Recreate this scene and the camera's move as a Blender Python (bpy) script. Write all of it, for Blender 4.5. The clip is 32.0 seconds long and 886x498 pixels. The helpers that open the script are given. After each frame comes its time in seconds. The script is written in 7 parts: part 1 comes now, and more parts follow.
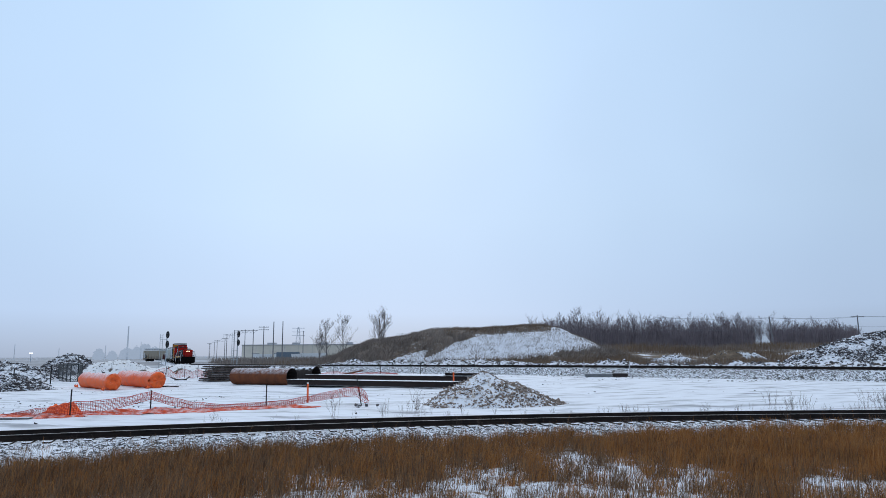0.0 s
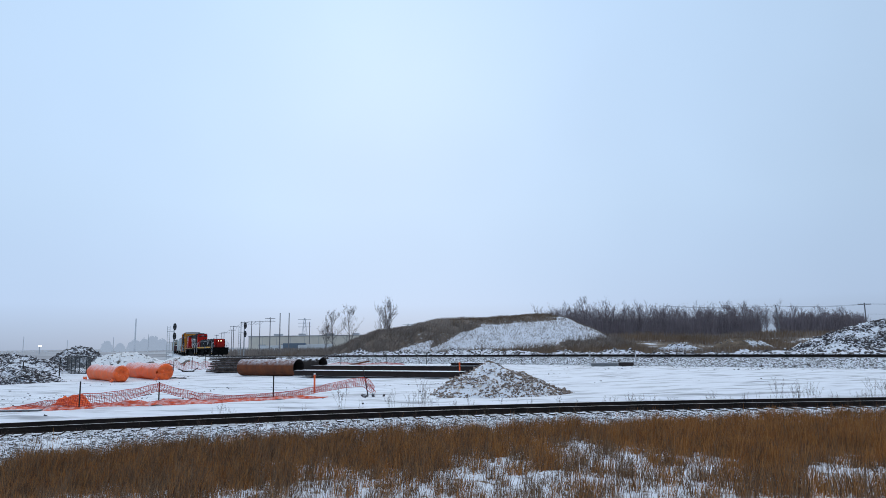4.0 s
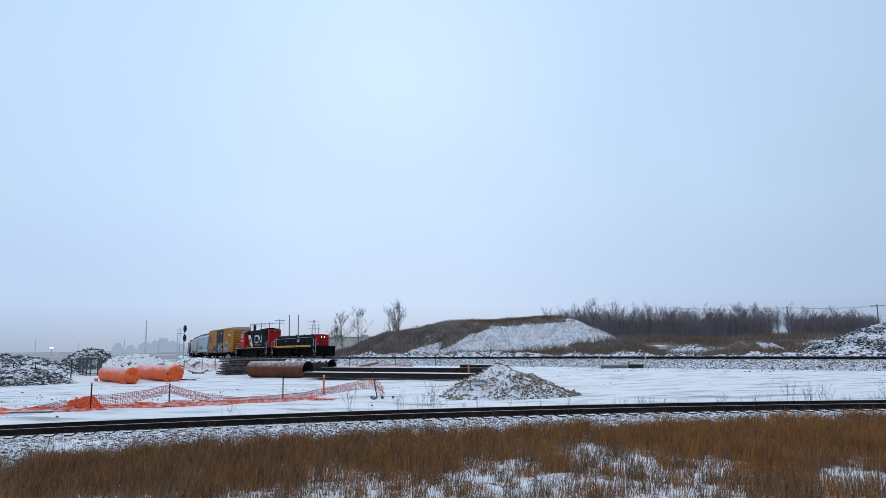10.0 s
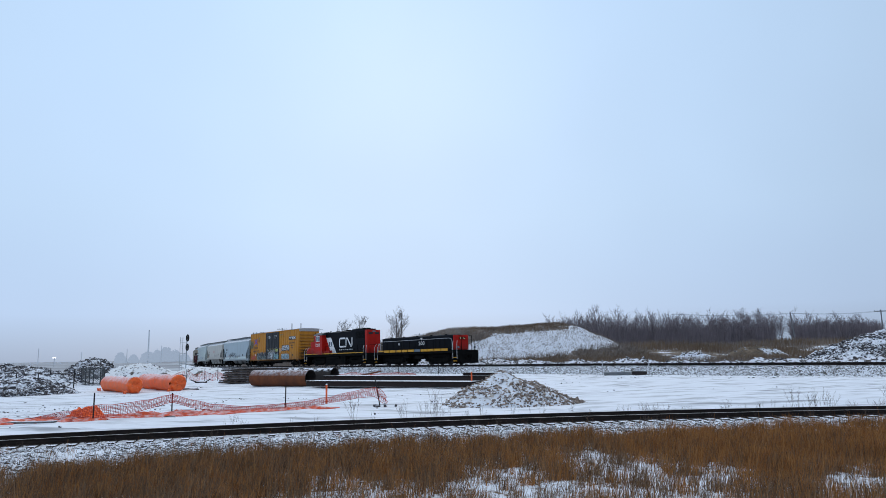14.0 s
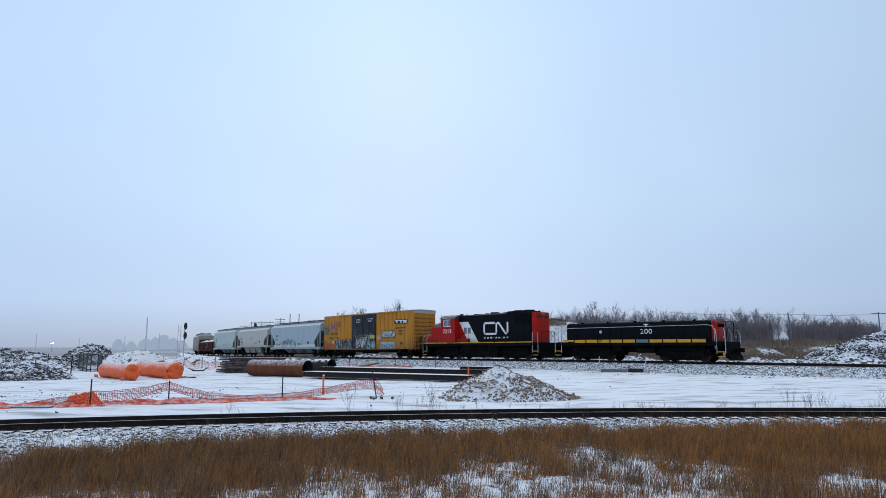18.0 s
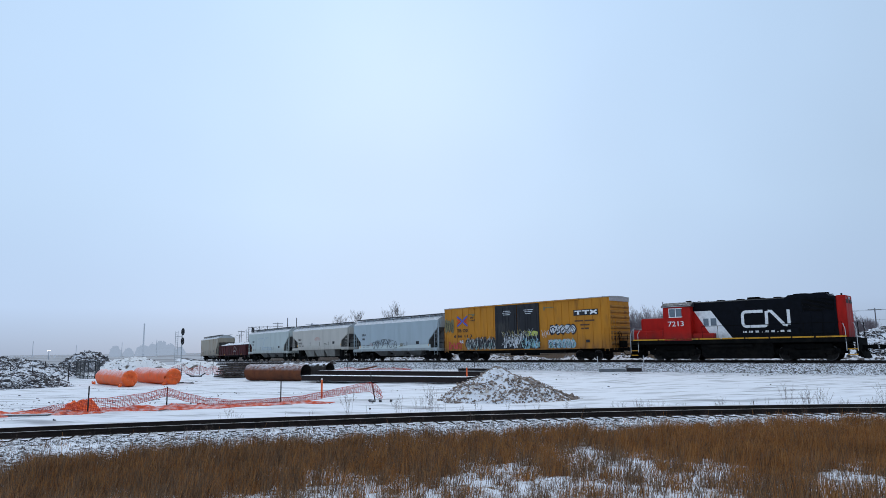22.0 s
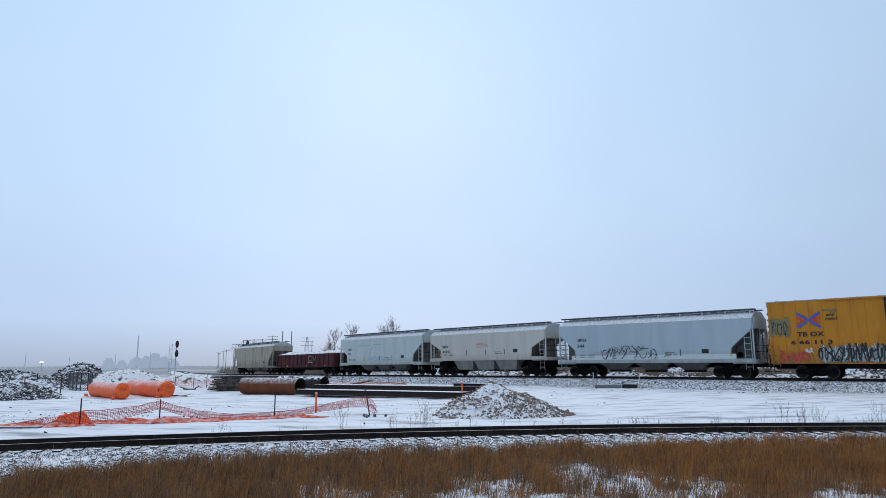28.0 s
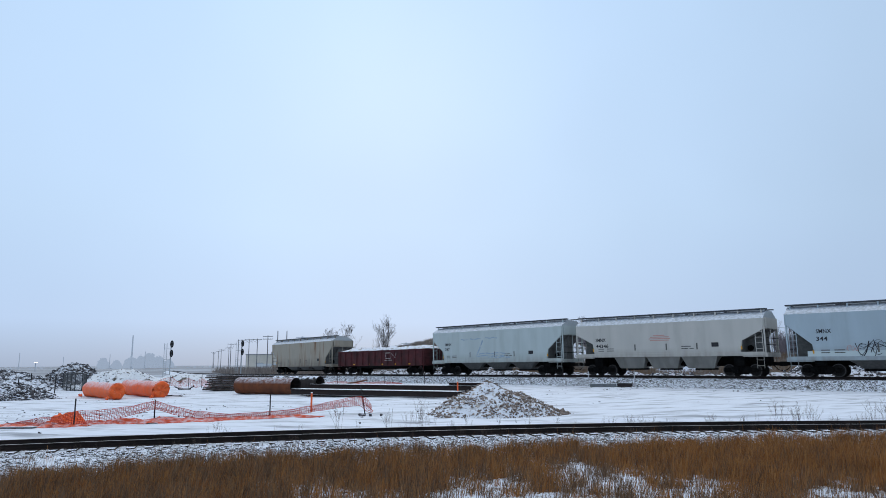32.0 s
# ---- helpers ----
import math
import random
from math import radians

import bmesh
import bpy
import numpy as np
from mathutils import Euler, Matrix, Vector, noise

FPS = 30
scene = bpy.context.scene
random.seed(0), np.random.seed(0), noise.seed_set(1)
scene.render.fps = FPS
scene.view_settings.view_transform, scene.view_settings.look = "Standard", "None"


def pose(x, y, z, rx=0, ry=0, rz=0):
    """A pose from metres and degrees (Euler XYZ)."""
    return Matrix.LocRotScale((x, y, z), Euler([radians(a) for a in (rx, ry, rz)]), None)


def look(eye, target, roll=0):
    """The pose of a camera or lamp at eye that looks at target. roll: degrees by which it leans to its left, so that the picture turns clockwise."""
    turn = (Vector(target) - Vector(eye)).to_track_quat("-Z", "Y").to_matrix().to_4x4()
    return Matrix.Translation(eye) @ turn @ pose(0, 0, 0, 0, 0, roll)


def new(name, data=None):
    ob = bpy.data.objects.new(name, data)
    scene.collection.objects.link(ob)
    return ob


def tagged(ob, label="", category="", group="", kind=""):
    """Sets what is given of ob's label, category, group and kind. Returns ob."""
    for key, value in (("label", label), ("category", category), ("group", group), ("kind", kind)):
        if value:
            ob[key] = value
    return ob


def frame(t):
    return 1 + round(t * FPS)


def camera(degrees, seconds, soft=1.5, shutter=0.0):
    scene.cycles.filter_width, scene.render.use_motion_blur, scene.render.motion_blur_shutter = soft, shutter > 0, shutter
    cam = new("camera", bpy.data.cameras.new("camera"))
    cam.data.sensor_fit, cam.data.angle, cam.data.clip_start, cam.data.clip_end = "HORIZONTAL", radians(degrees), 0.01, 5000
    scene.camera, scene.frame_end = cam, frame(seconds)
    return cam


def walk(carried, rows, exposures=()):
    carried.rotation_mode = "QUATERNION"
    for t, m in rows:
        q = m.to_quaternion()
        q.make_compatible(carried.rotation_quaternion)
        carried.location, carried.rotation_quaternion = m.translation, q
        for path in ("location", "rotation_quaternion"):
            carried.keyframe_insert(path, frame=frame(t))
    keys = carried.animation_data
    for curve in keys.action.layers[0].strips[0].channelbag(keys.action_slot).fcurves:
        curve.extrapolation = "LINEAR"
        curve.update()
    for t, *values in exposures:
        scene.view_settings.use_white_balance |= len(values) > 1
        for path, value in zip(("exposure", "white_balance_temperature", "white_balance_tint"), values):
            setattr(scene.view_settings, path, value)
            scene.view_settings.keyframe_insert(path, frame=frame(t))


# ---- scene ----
cam = camera(67.02, 32.0, soft=0.8)
EYE_Z = 2.6

# the camera is held in one place and sways: seconds and the three angles
SWAY = [
    (0, 98.95, 0.39, 0.06), (0.5, 98.86, 0.57, 0.15), (1, 98.49, 0.65, 0.16), (1.5, 98.53, 0.74, -0.08),
    (2, 98.54, 0.63, -0.19), (2.5, 98.41, 0.83, 0.03), (3, 98.18, 0.58, 0.38), (3.5, 98.13, 0.71, 0.47),
    (5.5, 98.11, 0.66, 0.75), (6, 98.09, 0.79, 0.80), (6.5, 98.26, 0.94, 1.07), (7, 98.22, 0.95, 1.61),
    (7.5, 97.82, 1.03, 1.83), (8, 97.59, 0.83, 1.45), (8.5, 97.74, 0.79, 1.13), (9, 97.93, 0.73, 1.27),
    (9.5, 98.19, 0.58, 1.22), (10, 98.30, 0.73, 1.32), (10.5, 98.34, 0.67, 1.40), (11, 98.63, 0.79, 1.26),
    (11.5, 98.70, 0.87, 1.28), (12, 98.61, 0.78, 1.47), (12.5, 98.75, 0.83, 1.55), (13, 98.94, 0.92, 1.50),
    (13.5, 99.05, 0.85, 1.52), (14, 98.96, 1.04, 1.55), (14.5, 98.71, 0.90, 1.54), (16.5, 98.23, -0.08, 1.41),
    (17, 98.21, -0.15, 1.12), (17.5, 98.22, -0.13, 1.20), (18, 98.41, -0.12, 1.33), (18.5, 98.39, 0.10, 1.42),
    (19, 98.41, 0.17, 1.62), (19.5, 98.44, 0.17, 1.71), (20, 98.39, 0.25, 1.66), (20.5, 98.52, 0.42, 1.54),
    (21, 98.63, 0.41, 1.28), (21.5, 98.60, 0.43, 1.27), (22, 98.58, 0.67, 1.17), (22.5, 98.60, 0.44, 1.12),
    (23, 98.94, 0.48, 1.00), (23.5, 99.32, 0.51, 0.97), (24, 99.52, 0.40, 1.11), (24.5, 99.75, 0.52, 1.27),
    (25, 99.81, 0.45, 1.22), (25.5, 99.60, 0.25, 1.16), (27.5, 99.59, 0.20, 0.92), (28, 99.81, 0.20, 0.78),
    (28.5, 99.76, 0.34, 0.66), (29, 99.81, 0.19, 0.51), (29.5, 99.71, 0.06, 0.50), (30, 99.66, 0.19, 0.50),
    (30.5, 99.60, 0.00, 0.46), (31, 99.59, 0.12, 0.50), (31.5, 99.73, 0.20, 0.41), (32, 99.75, 0.33, 0.40),
]
walk(cam, [(t, pose(0, 0, EYE_Z, rx, ry, rz)) for t, rx, ry, rz in SWAY])

# ---- light: an overcast winter sky ----
world = bpy.data.worlds.new("winter_sky")
scene.world = world
world.use_nodes = True
wn = world.node_tree
wn.nodes.clear()
w_out = wn.nodes.new("ShaderNodeOutputWorld")
w_mix = wn.nodes.new("ShaderNodeMixShader")
w_sky = wn.nodes.new("ShaderNodeTexSky")
w_sky.sky_type, w_sky.sun_disc = "NISHITA", False
w_sky.sun_elevation, w_sky.sun_rotation = radians(24), radians(-5)
w_b1 = wn.nodes.new("ShaderNodeBackground")
w_b1.inputs["Strength"].default_value = 0.1
wn.links.new(w_sky.outputs["Color"], w_b1.inputs["Color"])
w_co = wn.nodes.new("ShaderNodeTexCoord")
w_sep = wn.nodes.new("ShaderNodeSeparateXYZ")
wn.links.new(w_co.outputs["Generated"], w_sep.inputs[0])
w_ramp = wn.nodes.new("ShaderNodeValToRGB")
for at, col in ((0.0, (0.34, 0.44, 0.61)), (0.06, (0.385, 0.505, 0.70)), (0.20, (0.50, 0.67, 0.90)), (0.55, (0.51, 0.70, 0.95)), (1.0, (0.46, 0.61, 0.86))):
    e = w_ramp.color_ramp.elements[0] if at == 0 else (w_ramp.color_ramp.elements[1] if at == 1.0 else w_ramp.color_ramp.elements.new(at))
    e.color = (*col, 1)
wn.links.new(w_sep.outputs["Z"], w_ramp.inputs["Fac"])
w_noise = wn.nodes.new("ShaderNodeTexNoise")
w_noise.inputs["Scale"].default_value, w_noise.inputs["Detail"].default_value = 1.6, 3
wn.links.new(w_co.outputs["Generated"], w_noise.inputs["Vector"])
w_map = wn.nodes.new("ShaderNodeMapRange")
w_map.inputs["From Min"].default_value, w_map.inputs["From Max"].default_value = 0.3, 0.7
w_map.inputs["To Min"].default_value, w_map.inputs["To Max"].default_value = 0.93, 1.05
wn.links.new(w_noise.outputs["Fac"], w_map.inputs["Value"])
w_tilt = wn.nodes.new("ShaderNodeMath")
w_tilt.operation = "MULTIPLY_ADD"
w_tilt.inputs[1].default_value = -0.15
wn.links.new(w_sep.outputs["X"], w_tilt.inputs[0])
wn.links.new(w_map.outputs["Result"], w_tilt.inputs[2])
w_b2 = wn.nodes.new("ShaderNodeBackground")
wn.links.new(w_ramp.outputs["Color"], w_b2.inputs["Color"])
w_dot = wn.nodes.new("ShaderNodeVectorMath")
w_dot.operation = "DOT_PRODUCT"
w_dot.inputs[1].default_value = (-0.02, 0.94, 0.34)
wn.links.new(w_co.outputs["Generated"], w_dot.inputs[0])
w_glow = wn.nodes.new("ShaderNodeMapRange")
w_glow.interpolation_type = "SMOOTHSTEP"
for k, v in (("From Min", 0.80), ("From Max", 1.0), ("To Min", 0.985), ("To Max", 1.075)):
    w_glow.inputs[k].default_value = v
wn.links.new(w_dot.outputs["Value"], w_glow.inputs["Value"])
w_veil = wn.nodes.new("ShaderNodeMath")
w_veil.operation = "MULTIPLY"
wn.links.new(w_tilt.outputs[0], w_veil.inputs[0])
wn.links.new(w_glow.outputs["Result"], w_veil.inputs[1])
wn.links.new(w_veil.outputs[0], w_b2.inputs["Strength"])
w_mix.inputs["Fac"].default_value = 0.95
wn.links.new(w_b1.outputs[0], w_mix.inputs[1])
wn.links.new(w_b2.outputs[0], w_mix.inputs[2])
wn.links.new(w_mix.outputs[0], w_out.inputs["Surface"])

sun = new("sun", bpy.data.lights.new("sun", "SUN"))
sun.data.energy, sun.data.angle, sun.data.color = 0.45, radians(25), (1.0, 0.98, 0.96)
sun.matrix_world = look((0, 60, 40), (0, 0, 0))
scene.view_settings.exposure = 0.0

# ---- materials ----
def material(name, base, rough=0.7, metal=0.0, var=0.18, scale=6.0, bump=0.15, patch=None, patch_at=(0.5, 0.65), patch_scale=1.0,
             snow=0.0, emit=0.0, streak=1.0, island=0.0, bump_scale=None, spec=0.35, grime=None, dust=False):
    """Base colour with fine and coarse noise, patches of a second colour, relief, and snow lying on upward faces."""
    m = bpy.data.materials.new(name)
    m.use_nodes = True
    t = m.node_tree
    b = t.nodes["Principled BSDF"]
    b.inputs["Metallic"].default_value = metal
    b.inputs["Specular IOR Level"].default_value = spec
    co = t.nodes.new("ShaderNodeTexCoord")
    mp = t.nodes.new("ShaderNodeMapping")
    mp.inputs["Scale"].default_value = streak if isinstance(streak, tuple) else (1, 1, streak)
    t.links.new(co.outputs["Object"], mp.inputs["Vector"])

    def noise_node(sc, detail=4.0):
        n = t.nodes.new("ShaderNodeTexNoise")
        n.inputs["Scale"].default_value, n.inputs["Detail"].default_value = sc, detail
        t.links.new(mp.outputs["Vector"], n.inputs["Vector"])
        return n.outputs["Fac"]

    def ramp(value, lo, hi, a=0.0, z=1.0):
        r = t.nodes.new("ShaderNodeMapRange")
        for k, v in (("From Min", lo), ("From Max", hi), ("To Min", a), ("To Max", z)):
            r.inputs[k].default_value = v
        t.links.new(value, r.inputs["Value"])
        return r.outputs["Result"]

    def mixed(fac, one, two):
        x = t.nodes.new("ShaderNodeMix")
        x.data_type = "RGBA"
        t.links.new(fac, x.inputs[0])
        for src, slot in ((one, x.inputs[6]), (two, x.inputs[7])):
            if isinstance(src, tuple):
                slot.default_value = (*src, 1)
            else:
                t.links.new(src, slot)
        return x.outputs[2]

    def times(one, two):
        x = t.nodes.new("ShaderNodeMath")
        x.operation = "MULTIPLY"
        for i, v in enumerate((one, two)):
            if isinstance(v, float):
                x.inputs[i].default_value = v
            else:
                t.links.new(v, x.inputs[i])
        return x.outputs[0]

    fine = noise_node(scale)
    dark = tuple(c * (1 - var) for c in base)
    lite = tuple(min(1, c * (1 + var)) for c in base)
    col = mixed(ramp(fine, 0.3, 0.7), dark, lite)
    if island:
        g = t.nodes.new("ShaderNodeNewGeometry")
        col = mixed(ramp(g.outputs["Random Per Island"], 0, 1, 0, island), col, patch or tuple(c * 0.4 for c in base))
    if patch:
        col = mixed(ramp(noise_node(patch_scale, 6.0), patch_at[0], patch_at[1]), col, patch)
    if grime:
        s = t.nodes.new("ShaderNodeSeparateXYZ")
        t.links.new(co.outputs["Object"], s.inputs[0])
        col = mixed(times(ramp(s.outputs["Z"], grime[1], grime[2], 1.0, 0.0), ramp(noise_node(2.5, 6.0), 0.3, 0.65, 0.25, 0.9)), col, grime[0])
    if snow:
        g = t.nodes.new("ShaderNodeNewGeometry")
        s = t.nodes.new("ShaderNodeSeparateXYZ")
        t.links.new(g.outputs["Normal"], s.inputs[0])
        if dust:
            f = times(ramp(s.outputs["Z"], 0.25, 1.0), ramp(noise_node(5.0, 8.0), 0.60 - 0.45 * snow, 0.95 - 0.45 * snow))
        else:
            f = times(ramp(s.outputs["Z"], 0.45, 0.75), ramp(noise_node(3.0, 6.0), 0.62 - 0.45 * snow, 0.72 - 0.45 * snow))
        col = mixed(f, col, (0.74, 0.78, 0.85))
    t.links.new(col, b.inputs["Base Color"])
    t.links.new(ramp(fine, 0.25, 0.75, max(0.05, rough - 0.12), min(1, rough + 0.12)), b.inputs["Roughness"])
    if bump:
        bp = t.nodes.new("ShaderNodeBump")
        bp.inputs["Strength"].default_value, bp.inputs["Distance"].default_value = bump, 0.02
        t.links.new(noise_node(bump_scale or scale * 3), bp.inputs["Height"])
        t.links.new(bp.outputs["Normal"], b.inputs["Normal"])
    if emit:
        b.inputs["Emission Color"].default_value = (*base, 1)
        b.inputs["Emission Strength"].default_value = emit
    return m


M = {}
M["snow"] = material("snow_field", (0.745, 0.785, 0.855), 0.75, var=0.08, scale=2.5, bump=0.7, patch=(0.31, 0.325, 0.36), patch_at=(0.52, 0.70), patch_scale=1.3, streak=(0.28, 1.5, 1.0), bump_scale=4)
M["litter"] = material("grass_litter_and_snow", (0.66, 0.70, 0.77), 0.85, var=0.1, scale=3, bump=0.6, patch=(0.16, 0.105, 0.065), patch_at=(0.57, 0.70), patch_scale=3.4)
M["scrubland"] = material("scrub_ground_and_snow", (0.15, 0.115, 0.085), 0.95, var=0.4, scale=0.8, bump=0.4, patch=(0.66, 0.70, 0.76), patch_at=(0.54, 0.62), patch_scale=0.3)
M["rail"] = material("rusty_rail_steel", (0.022, 0.016, 0.014), 0.75, 0.1, var=0.4, scale=5, spec=0.15, patch=(0.010, 0.009, 0.009), patch_at=(0.5, 0.7), patch_scale=2)
# Pale diffuse colour stands in for sky reflected on the worn steel.
M["rail_head"] = material("worn_rail_head_sheen", (0.55, 0.53, 0.50), 0.4, 0.2, var=0.15, bump=0)
M["ballast"] = material("ballast_stone", (0.12, 0.115, 0.11), 0.9, var=0.6, scale=9, bump=1.0, snow=0.72)
M["ballast_stones"] = material("ballast_stones", (0.14, 0.132, 0.125), 0.9, var=0.4, scale=4, bump=0.4, island=0.75, patch=(0.024, 0.023, 0.022), patch_at=(0.8, 0.9), snow=0.50)
M["siding_stones"] = material("snowy_siding_stones", (0.17, 0.16, 0.15), 0.9, var=0.4, scale=4, bump=0.4, island=0.75, patch=(0.030, 0.028, 0.026), patch_at=(0.8, 0.9), snow=0.74)
M["tie"] = material("tie_wood", (0.035, 0.028, 0.024), 0.9, var=0.4, snow=0.85)
M["black"] = material("black_paint", (0.004, 0.005, 0.008), 0.6, var=0.35, scale=3, bump=0.05, spec=0.07, grime=((0.014, 0.013, 0.012), 1.3, 2.0))
M["under"] = material("underframe_grime", (0.005, 0.005, 0.005), 0.95, var=0.5, scale=5, spec=0.05, patch=(0.014, 0.012, 0.010), patch_at=(0.55, 0.8))
M["wheel"] = material("wheel_steel", (0.018, 0.016, 0.015), 0.7, 0.2, var=0.4, spec=0.15)
M["tread"] = material("wheel_rim_worn", (0.055, 0.052, 0.05), 0.45, 0.6, var=0.2)
M["red"] = material("red_paint", (0.37, 0.011, 0.007), 0.5, var=0.14, scale=3, bump=0.05, spec=0.12, patch=(0.22, 0.016, 0.012), patch_at=(0.58, 0.8), patch_scale=1.4, streak=0.4, grime=((0.07, 0.024, 0.02), 1.3, 2.2))
M["white"] = material("white_paint", (0.72, 0.73, 0.74), 0.5, var=0.1, bump=0.03, patch=(0.40, 0.40, 0.40), patch_at=(0.55, 0.8), patch_scale=2)
M["stripe"] = material("yellow_stripe_paint", (0.56, 0.27, 0.012), 0.5, var=0.15, bump=0.03, patch=(0.10, 0.06, 0.03), patch_at=(0.56, 0.75), patch_scale=1.5)
M["cab_glass"] = material("cab_glass", (0.10, 0.13, 0.16), 0.1, var=0.1, bump=0, spec=0.8)
M["cab_roof"] = material("cab_roof_paint", (0.030, 0.031, 0.036), 0.6, var=0.3, snow=0.22, dust=True)
M["lamp"] = material("headlight_glow", (1.0, 0.80, 0.52), 0.3, var=0.02, bump=0, emit=3)
M["yellow_car"] = material("yellow_car_paint", (0.46, 0.188, 0.018), 0.6, var=0.09, scale=2, bump=0.06, streak=0.25, patch=(0.24, 0.10, 0.022), patch_at=(0.58, 0.85), patch_scale=2.2, spec=0.2, grime=((0.16, 0.08, 0.035), 0.9, 2.2))
M["door_black"] = material("boxcar_door_black", (0.010, 0.011, 0.015), 0.6, var=0.3, scale=2, bump=0.06, streak=0.25, patch=(0.06, 0.055, 0.05), patch_at=(0.55, 0.8), patch_scale=2)
M["car_roof"] = material("galvanised_roof", (0.36, 0.36, 0.36), 0.6, 0.2, var=0.15, snow=0.45, dust=True)
M["hopper_blue"] = material("pale_blue_grey_car_paint", (0.33, 0.40, 0.44), 0.6, var=0.06, scale=1.2, bump=0.05, streak=0.2, patch=(0.24, 0.28, 0.29), patch_at=(0.56, 0.95), patch_scale=0.9, grime=((0.20, 0.20, 0.18), 1.0, 2.0))
M["hopper_warm"] = material("warm_grey_car_paint", (0.44, 0.425, 0.39), 0.62, var=0.06, scale=1.2, bump=0.05, streak=0.2, patch=(0.29, 0.28, 0.25), patch_at=(0.56, 0.95), patch_scale=0.9, grime=((0.22, 0.20, 0.17), 1.2, 2.1))
M["hopper_green"] = material("pale_green_grey_car_paint", (0.40, 0.455, 0.45), 0.62, var=0.07, scale=1.2, bump=0.05, streak=0.2, patch=(0.27, 0.30, 0.28), patch_at=(0.56, 0.95), patch_scale=0.9, grime=((0.22, 0.21, 0.18), 1.0, 2.0))
M["hopper_old"] = material("weathered_beige_car_paint", (0.31, 0.28, 0.225), 0.75, var=0.14, scale=1.5, bump=0.1, streak=0.15, patch=(0.16, 0.075, 0.035), patch_at=(0.50, 0.72), patch_scale=1.5, grime=((0.12, 0.10, 0.08), 1.0, 2.2))
# Shade under hopper ends mixed into this dark colour; small marks use it too.
M["hopper_dark"] = material("hopper_end_shade_and_marks", (0.105, 0.105, 0.10), 0.8, var=0.25, patch=(0.08, 0.075, 0.07), patch_at=(0.45, 0.7))
M["hopper_roof"] = material("hopper_roof_paint", (0.38, 0.41, 0.43), 0.7, var=0.1, snow=0.75, dust=True)
M["walk_dark"] = material("running_board_steel", (0.05, 0.055, 0.065), 0.6, 0.3, var=0.3, snow=0.25)
M["brown_car"] = material("oxide_brown_car_paint", (0.070, 0.018, 0.020), 0.75, var=0.3, scale=3, bump=0.15, patch=(0.032, 0.014, 0.014), patch_at=(0.46, 0.7), spec=0.2)
M["load"] = material("snowy_gravel_load", (0.44, 0.40, 0.35), 0.95, var=0.4, scale=4, bump=0.9, patch=(0.18, 0.15, 0.12), patch_at=(0.52, 0.62), patch_scale=2, snow=0.55)
M["ink"] = material("black_lettering", (0.015, 0.015, 0.018), 0.6, var=0.1, bump=0)
M["rail_white"] = material("pale_handrail_paint", (0.44, 0.45, 0.47), 0.5, var=0.15, bump=0.03)
for key, col in (("g_white", (0.52, 0.55, 0.58)), ("g_black", (0.02, 0.02, 0.025)), ("g_blue", (0.20, 0.42, 0.55)), ("g_lime", (0.42, 0.46, 0.10)), ("g_red", (0.42, 0.05, 0.04)), ("g_olive", (0.17, 0.15, 0.07)), ("g_teal", (0.16, 0.30, 0.28)), ("logo_blue", (0.05, 0.09, 0.42)), ("logo_red", (0.60, 0.06, 0.03))):
    M[key] = material("spray_" + key, col, 0.6, var=0.2, scale=5, bump=0)
M["earth"] = material("dark_earth_clods", (0.062, 0.058, 0.062), 0.95, var=0.5, scale=4, bump=0.7, island=0.5, patch=(0.09, 0.082, 0.085), patch_at=(0.8, 0.9), snow=0.40)
M["spoil"] = material("snowy_spoil_heap", (0.085, 0.082, 0.090), 0.95, var=0.4, scale=3, bump=0.9, bump_scale=5, patch=(0.56, 0.59, 0.65), patch_at=(0.49, 0.61), patch_scale=1.6, snow=0.52)
M["rubble"] = material("pale_rubble", (0.50, 0.44, 0.38), 0.9, var=0.35, scale=7, bump=0.9, patch=(0.11, 0.085, 0.068), patch_at=(0.55, 0.64), patch_scale=7, snow=0.66)
M["stone"] = material("pile_stone", (0.36, 0.275, 0.218), 0.85, var=0.35, scale=5, bump=0.5, island=0.9, patch=(0.078, 0.056, 0.044), patch_at=(0.62, 0.80), snow=0.40, dust=True)
M["heap_snow"] = material("heap_snow", (0.76, 0.78, 0.81), 0.8, var=0.06, scale=1.5, bump=0.6, patch=(0.10, 0.085, 0.07), patch_at=(0.56, 0.66), patch_scale=1.3)
M["mound_snow"] = material("mound_snow", (0.66, 0.70, 0.78), 0.8, var=0.1, scale=1.2, bump=0.5, patch=(0.26, 0.23, 0.21), patch_at=(0.58, 0.70), patch_scale=3.2, streak=(1, 1, 0.35))
M["mound_brown"] = material("mound_scrub_ground", (0.14, 0.112, 0.094), 0.95, var=0.45, scale=1.2, bump=0.5, patch=(0.42, 0.44, 0.47), patch_at=(0.58, 0.68), patch_scale=1.7)
M["grass"] = material("dry_brown_grass", (0.235, 0.084, 0.021), 0.8, var=0.4, scale=1.6, bump=0, island=0.85, patch=(0.52, 0.265, 0.10), patch_at=(0.6, 0.95), patch_scale=0.35, spec=0.1)
M["grass_grey"] = material("dry_grey_grass", (0.066, 0.034, 0.022), 0.85, var=0.4, scale=1.6, bump=0, island=0.6, patch=(0.42, 0.28, 0.17), patch_at=(0.64, 0.95), patch_scale=0.45, spec=0.1)
M["brush"] = material("bare_brush", (0.165, 0.138, 0.125), 0.9, var=0.35, scale=0.5, bump=0, island=0.55, patch=(0.38, 0.33, 0.29), patch_at=(0.55, 0.8), patch_scale=0.1, spec=0.1)
